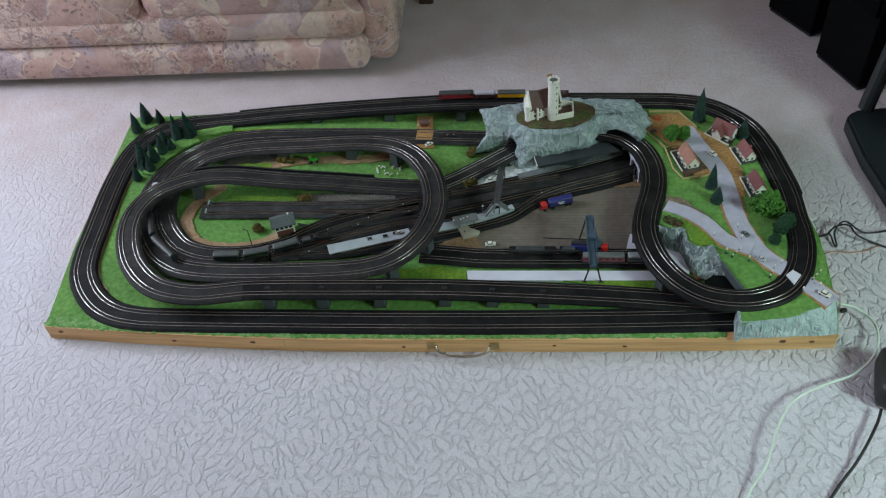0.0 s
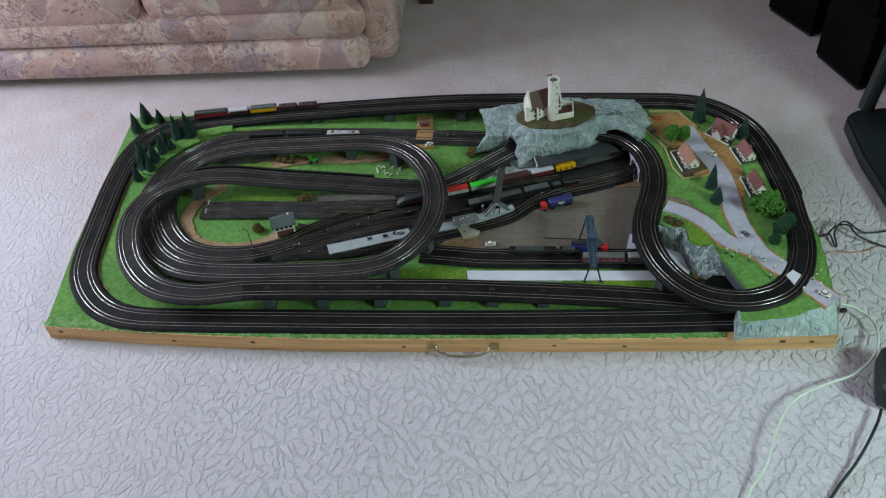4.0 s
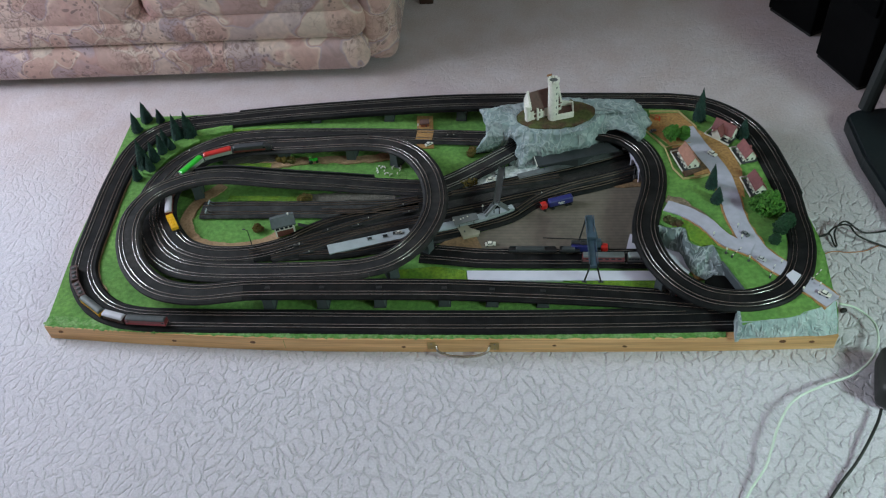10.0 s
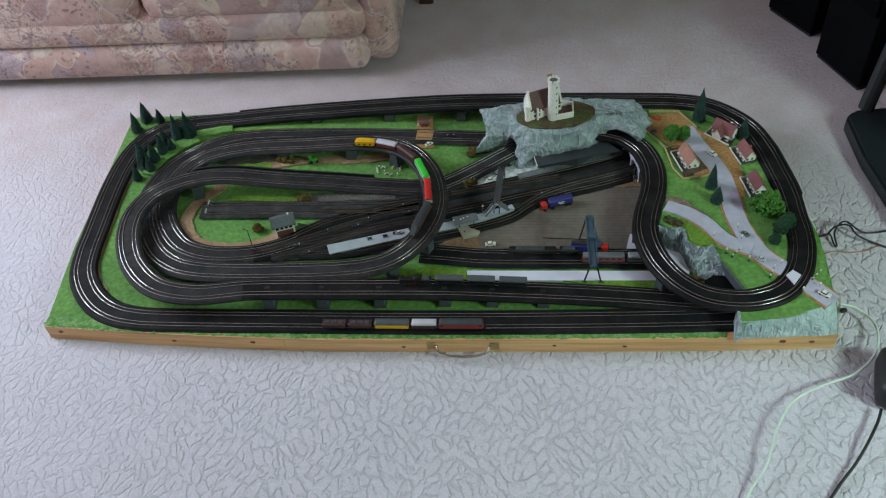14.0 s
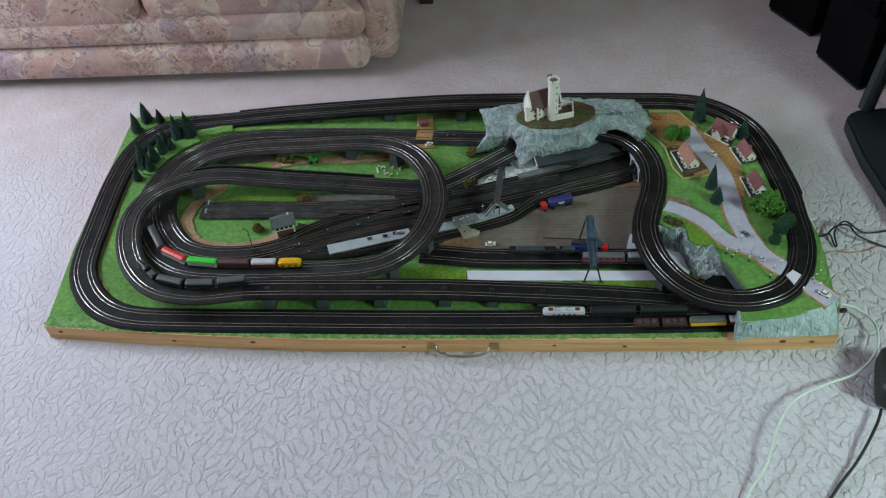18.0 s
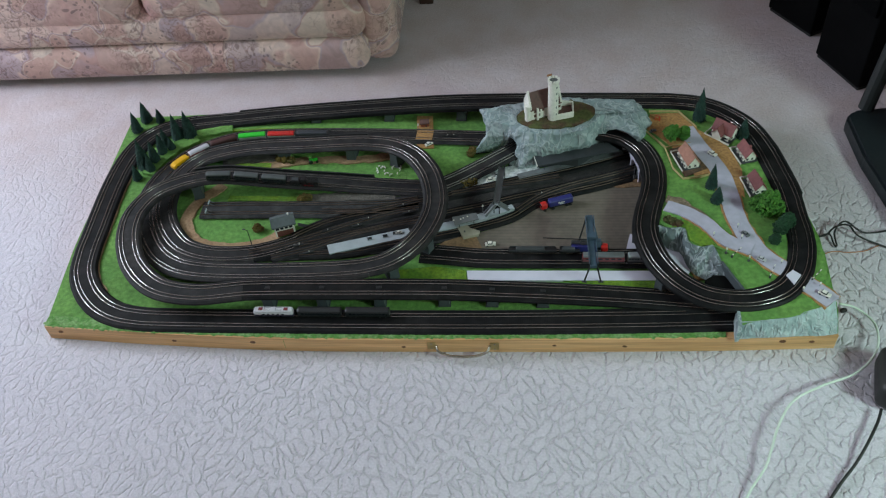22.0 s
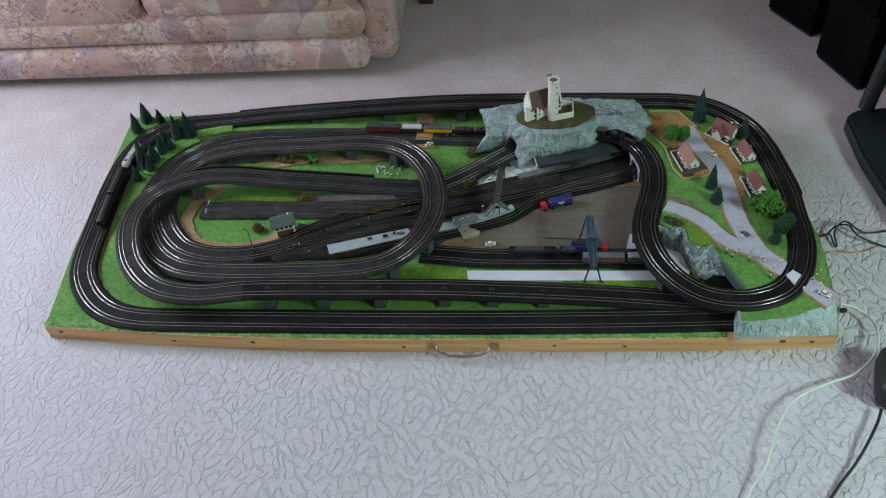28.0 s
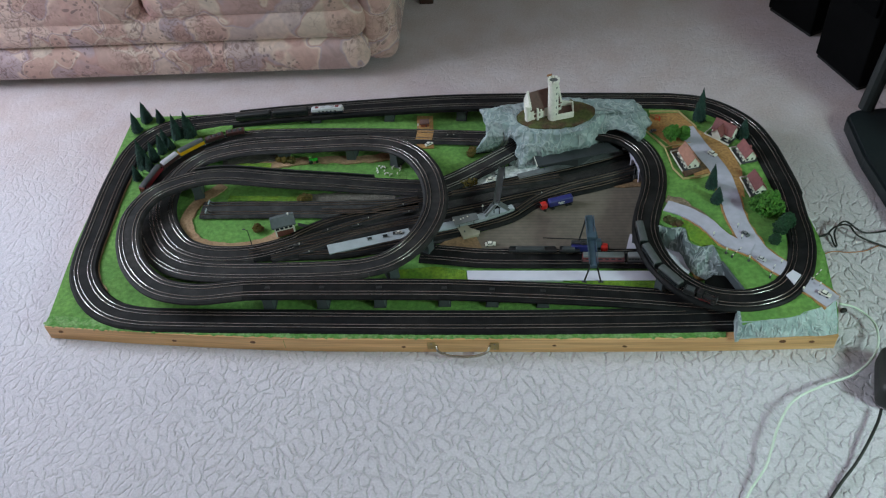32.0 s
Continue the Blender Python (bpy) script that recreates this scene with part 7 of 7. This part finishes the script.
def electric(label, l):
    """A cream locomotive with red ends, dark sides and two folded pantographs."""
    t = thing("electric_locomotive", label, "locomotive")
    w = 0.0185
    part("underframe", box(l * 0.95, w * 0.9, 0.004, 0, 0, 0.0040, 0.0006, 1), BLACK, t)
    smooth(part("body", shell(l, w, ((0.0062, 0.99), (0.0078, 1.0), (0.0120, 1.0))), CAR_NAVY, t, "dark blue lower side"))
    smooth(part("waist_band", shell(l * 0.992, w * 1.005, ((0.0118, 1.0), (0.0150, 0.995), (0.0185, 0.97))), CREAM, t, "silvery white upper side"))
    smooth(part("roof", shell(l * 0.97, w * 0.96, ((0.0183, 1.0), (0.0210, 0.95), (0.0228, 0.84), (0.0236, 0.62))), CREAM, t, "silvery white rounded roof"))
    for s in (-1, 1):
        part("end_panel", box(0.0105, w * 0.50, 0.0016, s * (l / 2 - 0.0185), 0, 0.0228, 0.0006, 1), CAR_MAROON, t, "dark red roof panel")
        part("windscreen", box(0.0030, w * 0.62, 0.0036, s * (l / 2 - 0.0030), 0, 0.0148, 0.0006, 1), GLASS_DARK, t)
        panto = part("pantograph", rod((s * l * 0.14 - 0.007, -0.004, 0.0236), (s * l * 0.14 + 0.007, -0.004, 0.0248), 0.0004), DARK_GREY, t)
        part("pantograph_arm", rod((s * l * 0.14 - 0.007, 0.004, 0.0236), (s * l * 0.14 + 0.007, 0.004, 0.0248), 0.0004), DARK_GREY, panto)
        part("pantograph_bow", rod((s * l * 0.14 + 0.007, -0.006, 0.0250), (s * l * 0.14 + 0.007, 0.006, 0.0250), 0.0005), DARK_GREY, panto)
        for q in (-1, 1):
            part("lamp", cone(0.0009, 0.0009, 0.0008, m=pose(s * (l / 2 - 0.0010), q * 0.0045, 0.0095, 0, 90 * s, 0), seg=8), WHITE, t)
    windows(t, l, w, 0.0125, 5, (0.006, 0.0034), 0.6)
    running_gear(t, l)
    return t


def steam(label, l):
    """A black tender engine."""
    t = thing("steam_locomotive", label, "locomotive")
    e = l * 0.60
    part("frame", box(e, 0.013, 0.003, l / 2 - e / 2, 0, 0.0050), CAR_BLACK, t)
    boiler = part("boiler", cone(0.0062, 0.0062, e * 0.68, m=pose(l / 2 - e * 0.70, 0, 0.0138, 0, 90, 0), seg=18), CAR_BLACK, t)
    part("smokebox_door", cone(0.0052, 0.0040, 0.0012, m=pose(l / 2 - e * 0.02, 0, 0.0138, 0, 90, 0), seg=16), DARK_GREY, t)
    part("chimney", cone(0.0017, 0.0021, 0.0050, l / 2 - 0.006, 0, 0.0190, 10), CAR_BLACK, t)
    for x in (0.38, 0.52):
        part("dome", cone(0.0028, 0.0016, 0.0034, l / 2 - e * x, 0, 0.0192, 12), CAR_BLACK, t)
    part("cab", box(e * 0.24, 0.0175, 0.0150, l / 2 - e * 0.86, 0, 0.0070, 0.0006, 1), CAR_BLACK, t)
    part("cab_roof", rounded_roof(e * 0.28, 0.0180, 0.0215, 0.0026), CAR_BLACK, t, "", pose(l / 2 - e * 0.86, 0, 0))
    for s in (-1, 1):
        part("cylinder", cone(0.0026, 0.0026, 0.0085, m=pose(l / 2 - 0.012, s * 0.0082, 0.0052, 0, 90, 0), seg=10), CAR_BLACK, t)
        part("running_board", box(e * 0.70, 0.0030, 0.0008, l / 2 - e * 0.36, s * 0.0078, 0.0090), CAR_BLACK, t)
        part("smoke_deflector", box(0.011, 0.0005, 0.0075, l / 2 - 0.007, s * 0.0082, 0.0098), CAR_BLACK, t)
        part("side_rod", box(0.026, 0.0006, 0.0011, l / 2 - e * 0.52, s * 0.0072, 0.0040), CAR_MAROON, t)
        for k in range(3):
            part("driving_wheel", cone(0.0050, 0.0050, 0.0014, m=pose(l / 2 - e * 0.30 - k * 0.0108, s * 0.0058 + 0.0007, 0.0050, 90, 0, 0), seg=16), CAR_MAROON, t, "dark red spoked driving wheel")
    tl = l * 0.34
    part("tender_body", box(tl, 0.0175, 0.0125, -l / 2 + tl / 2, 0, 0.0060, 0.0010), CAR_BLACK, t)
    part("coal_load", box(tl * 0.72, 0.0135, 0.0030, -l / 2 + tl * 0.52, 0, 0.0175, 0.0012), DARK_GREY, t)
    for x in (-0.46, -0.38, -0.28, -0.20, 0.44):
        for y in (-0.0046, 0.0046):
            share("wheel", WHEEL_DISC[0], t, pose(x * l, y, 0.0029))
    return t


def hopper(label, l):
    t = thing("hopper_wagon", label, "wagon")
    part("underframe", box(l, 0.0145, 0.003, 0, 0, 0.0042), BLACK, t)
    part("body", box(l * 0.96, 0.0175, 0.0105, 0, 0, 0.0070, 0.0008), CAR_BROWN, t)
    for k in range(3):
        part("dome_load", cone(0.0062, 0.0040, 0.0042, (k - 1) * l * 0.28, 0, 0.0170, 14), SILO_GREY, t, "grey round silo top")
    for k in range(4):
        for s in (-1, 1):
            part("rib", box(0.0011, 0.0008, 0.0095, (k - 1.5) * l * 0.28, s * 0.0089, 0.0074), CAR_BROWN, t)
    running_gear(t, l, (-0.30, 0.30))
    return t


def yellow_hopper(label, l):
    t = thing("ballast_wagon", label, "wagon")
    part("underframe", box(l, 0.0140, 0.003, 0, 0, 0.0042), BLACK, t)
    b = bmesh.new()
    sec = ((-0.5, 0.0090), (-0.34, 0.0066), (0.34, 0.0066), (0.5, 0.0090), (0.5, 0.0185), (0.30, 0.0215), (-0.30, 0.0215), (-0.5, 0.0185))
    rows = [[b.verts.new((x * l * 0.96, y, z)) for x, z in sec] for y in (-0.0088, 0.0088)]
    for k in range(8):
        b.faces.new((rows[0][k], rows[0][(k + 1) % 8], rows[1][(k + 1) % 8], rows[1][k]))
    b.faces.new(rows[0])
    b.faces.new(rows[1][::-1])
    bmesh.ops.recalc_face_normals(b, faces=b.faces)
    part("body", b, CAR_YELLOW, t)
    for k in range(6):
        for s in (-1, 1):
            part("rib", box(0.0016, 0.0010, 0.0100, (k - 2.5) * l * 0.14, s * 0.0092, 0.0085), CAR_YELLOW, t)
    for k in range(4):
        part("hatch", box(l * 0.15, 0.0098, 0.0022, (k - 1.5) * l * 0.185, 0, 0.0206, 0.0009, 2), CAR_YELLOW, t)
    for k in range(3):
        for s in (-1, 1):
            part("dark_plate", box(l * 0.10, 0.0012, 0.0050, (k - 1) * l * 0.28, s * 0.0090, 0.0088), CAR_BROWN, t, "dark brown plate between the ribs")
    running_gear(t, l, (-0.30, 0.30))
    return t


SILO_GREY = mat("silo_grey", (0.055, 0.050, 0.057), 0.5, 0, 0.15, 60, 0.05)
CAR_CRIMSON = mat("crimson_paint", (0.27, 0.018, 0.030), 0.35, 0, 0.08, 60, 0.03, clear=0.2)
CAR_NAVY = mat("navy_paint", (0.014, 0.014, 0.035), 0.3, 0, 0.1, 60, 0.03, clear=0.3)
OFF_WHITE = mat("pale_grey_side", (0.42, 0.44, 0.42), 0.5, 0, 0.1, 60, 0.05)
COACH_ROOF = mat("grey_coach_roof", (0.075, 0.083, 0.086), 0.5, 0, 0.12, 60, 0.05)
SLATE_ROOF = mat("slate_loco_roof", (0.040, 0.043, 0.052), 0.4, 0, 0.12, 60, 0.05)
NIGHT_ROOF = mat("dark_coach_roof", (0.011, 0.012, 0.0135), 0.45, 0, 0.12, 60, 0.05)


R = SPACING / 2


def join(*pieces):
    return even(np.concatenate(pieces), 0.004)


def run(line, lo, hi, forward=True):
    """The right-hand lane of a stretch of line, in the way of travel."""
    q = lift(line[lo:hi + 1])
    off = BRANCH_OFF[lo:hi + 1] if line is BRANCH else np.full(hi + 1 - lo, R)
    if not forward:
        q, off = q[::-1], off[::-1]
    q = lane_by(q, off)
    q[:, 2] += RAIL_Z - 0.0016
    return q


Z0 = B + RAIL_Z + 0.001
UNDER = [(1.45, 0.76, Z0), (1.62, 0.72, Z0), (1.78, 0.58, Z0), (1.83, 0.36, Z0), (1.79, 0.15, Z0)]


def hidden(points):
    return spline(points, 0.004)


nM, nB = len(MAIN) - 1, len(BRANCH) - 1
castle_in = run(BRANCH, bi[4], nB)            # eastward into the castle hill
station_in = run(BRANCH, 0, bi[2], False)     # eastward through the station
front_out = run(MAIN, mi[7], nM)              # eastward along the front edge

PATH_W = join(run(BRANCH, bi[3], nB), hidden([castle_in[-1], *UNDER, run(MAIN, mi[7], nM, False)[0]]), run(MAIN, mi[4], nM, False))
PATH_K = join(station_in, hidden([station_in[-1], (1.68, 0.56, Z0), (1.80, 0.42, Z0), (1.82, 0.22, Z0), (1.74, 0.10, Z0), run(MAIN, 0, mi[6])[0]]), run(MAIN, 0, mi[6]))
PATH_G = join(run(MAIN, mi[4], nM), hidden([front_out[-1], *UNDER[::-1], run(BRANCH, bi[2], nB, False)[0]]), run(BRANCH, bi[2], nB, False))
c_start = run(BRANCH, 0, nB)
PATH_C = join(hidden([(1.72, 0.60, Z0), (1.84, 0.52, Z0), (1.87, 0.30, Z0), (1.84, 0.13, Z0), (1.78, 0.14, Z0), (1.80, 0.34, Z0), (1.70, 0.54, Z0), c_start[0]]), c_start, hidden([c_start[-1], *UNDER]))


def timetable(path, calls):
    """Seconds and the place on the path of the leading vehicle, from calls at plan places, each sought onward from the last."""
    ts, ss, at = [], [], 0
    for t, x, y, *skip in calls:
        if x is None:  # goes on at the same pace
            ss.append(ss[-1] + (ss[-1] - ss[-2]) / (ts[-1] - ts[-2]) * (t - ts[-1]))
            ts.append(t)
            at = int(ss[-1] / 0.004)
            continue
        lo = at + (skip[0] if skip else 0)
        d = np.hypot(path[lo:, 0] - x, path[lo:, 1] - y)
        at = lo + int(np.argmin(d[:skip[1]] if len(skip) > 1 else d))
        ts.append(t)
        ss.append(at * 0.004)
    return ts, ss


def place(path, s):
    i = np.clip(s / 0.004, 0, len(path) - 1.001)
    k = int(i)
    return path[k] + (path[k + 1] - path[k]) * (i - k)


def drive(cars, path, table, step=0.2):
    """Keys each car of a train: (thing, metres behind the leader's middle, length)."""
    ts, ss = table
    v0, v1 = (ss[1] - ss[0]) / (ts[1] - ts[0]), (ss[-1] - ss[-2]) / (ts[-1] - ts[-2])
    for ob, back, length in cars:
        rows = []
        for t in np.arange(0, 32.001, step):
            s = ss[0] + (t - ts[0]) * v0 if t < ts[0] else ss[-1] + (t - ts[-1]) * v1 if t > ts[-1] else float(np.interp(t, ts, ss))
            f, r = Vector(place(path, s - back + length * 0.32)), Vector(place(path, s - back - length * 0.32))
            d = f - r
            if d.length < 1e-4:
                d = Vector((1, 0, 0))
            mid = (f + r) / 2 + Vector((0, -0.0024, 0))
            rows.append((float(t), Matrix.Translation(mid) @ Euler((0, -math.atan2(d.z, math.hypot(d.x, d.y)), math.atan2(d.y, d.x))).to_matrix().to_4x4()))
        walk(ob, rows)


def consist(items, gap=0.006):
    """Lines cars up behind one another."""
    out, back, last = [], 0.0, None
    for ob, length in items:
        if last is not None:
            back += last / 2 + length / 2 + gap
        out.append((ob, back, length))
        last = length
    return out


TRAIN_G = consist([(diesel("crimson diesel locomotive with a dark grey roof", 0.102, CAR_MAROON, DARK_GREY, CAR_CRIMSON, False), 0.102),
                   (box_wagon("short brown wagon with a silver roof", 0.058, CAR_SILVER, CAR_BROWN, axles=(-0.3, 0.3)), 0.058),
                   (box_wagon("long yellow wagon with a grey roof", 0.081, COACH_ROOF, CAR_YELLOW), 0.081),
                   (hopper("short brown wagon with three grey silo tops", 0.056), 0.056),
                   (hopper("short brown wagon with three grey silo tops", 0.056), 0.056)])
TRAIN_C = consist([(diesel("slate-grey diesel locomotive with a dark red skirt", 0.108, DARK_GREY, SLATE_ROOF, CAR_MAROON, True), 0.108),
                   (box_wagon("wagon with a bright red roof and pale sides", 0.080, CAR_RED, OFF_WHITE), 0.080),
                   (box_wagon("wagon with a bright green roof and pale sides", 0.080, CAR_GREEN, OFF_WHITE), 0.080),
                   (box_wagon("plain brown covered goods wagon", 0.078, CAR_BROWN, CAR_BROWN), 0.078),
                   (box_wagon("short maroon wagon with a silver-white roof", 0.062, CAR_SILVER, CAR_MAROON, axles=(-0.3, 0.3)), 0.062),
                   (yellow_hopper("bright yellow ribbed ballast wagon", 0.058), 0.058)])
TRAIN_W = consist([(electric("white-roofed electric locomotive with dark red panels", 0.098), 0.098),
                   (coach("passenger_coach", "black-green express passenger coach", 0.105, COACH_DARK, NIGHT_ROOF, 10), 0.105),
                   (coach("passenger_coach", "black-green express passenger coach", 0.105, COACH_DARK, NIGHT_ROOF, 10), 0.105)], 0.010)
TRAIN_K = consist([(steam("black steam locomotive with a coal tender", 0.076), 0.076),
                   (coach("branch_coach", "dark green coach with a grey roof", 0.066, COACH_DARK, COACH_ROOF, 6), 0.066),
                   (coach("branch_coach", "dark green coach with a grey roof", 0.066, COACH_DARK, COACH_ROOF, 6), 0.066),
                   (coach("branch_coach", "dark green coach with a grey roof", 0.066, COACH_DARK, COACH_ROOF, 6), 0.066)], 0.010)


def motions():
    drive(TRAIN_G, PATH_G, timetable(PATH_G, [(0.0, 1.045, 0.829), (1.0, 0.856, 0.828), (3.0, 0.479, 0.819), (6.0, 0.079, 0.604), (9.0, 0.168, 0.093), (13.0, 0.903, 0.020), (14.0, 1.095, 0.019), (17.0, 1.638, 0.030), (20.0, None, None), (28.0, 0.834, 0.735, 150), (30.0, 0.462, 0.741), (32.0, 0.199, 0.530)]))
    drive([(o, k - 0.1, n) for o, k, n in TRAIN_C], PATH_C, timetable(PATH_C, [(3.0, 1.237, 0.528, 0, 500), (6.0, 0.699, 0.345, 0, 200), (7.0, 0.519, 0.273, 0, 100), (13.0, 0.913, 0.593, 100, 400), (14.0, 1.000, 0.421, 0, 80), (17.0, 0.541, 0.196, 50, 300), (19.0, 0.232, 0.365, 0, 150), (21.0, 0.350, 0.700, 0, 150), (23.0, 0.719, 0.725, 0, 150), (25.0, 1.104, 0.716, 0, 150)]))
    drive(TRAIN_W, PATH_W, timetable(PATH_W, [(1.0, 0.257, 0.616), (3.0, 0.550, 0.726), (6.0, 1.060, 0.710), (17.0, 1.500, 0.066, 200), (19.0, 1.165, 0.059), (21.0, 0.818, 0.059), (23.0, 0.474, 0.063), (25.0, 0.157, 0.145), (28.0, 0.089, 0.636), (30.0, 0.345, 0.800), (32.0, 0.662, 0.822)]))
    drive(TRAIN_K, PATH_K, timetable(PATH_K, [(0.0, 0.711, 0.297, 0, 700), (1.0, 0.875, 0.346, 0, 100), (3.5, 1.278, 0.474, 0, 150), (5.5, 1.580, 0.566, 0, 150), (11.0, 1.441, 0.116, 150), (12.0, 1.292, 0.127, 0, 150), (13.0, 1.137, 0.134, 0, 150), (14.0, 0.982, 0.133, 0, 100), (17.0, 0.468, 0.106, 0, 150), (19.0, 0.239, 0.290, 0, 150), (21.0, 0.482, 0.506, 0, 150), (23.0, 0.810, 0.502, 0, 150), (25.0, 1.114, 0.583, 0, 150), (30.0, 1.536, 0.375, 0, 300), (32.0, 1.646, 0.094, 0, 150)]))


motions()
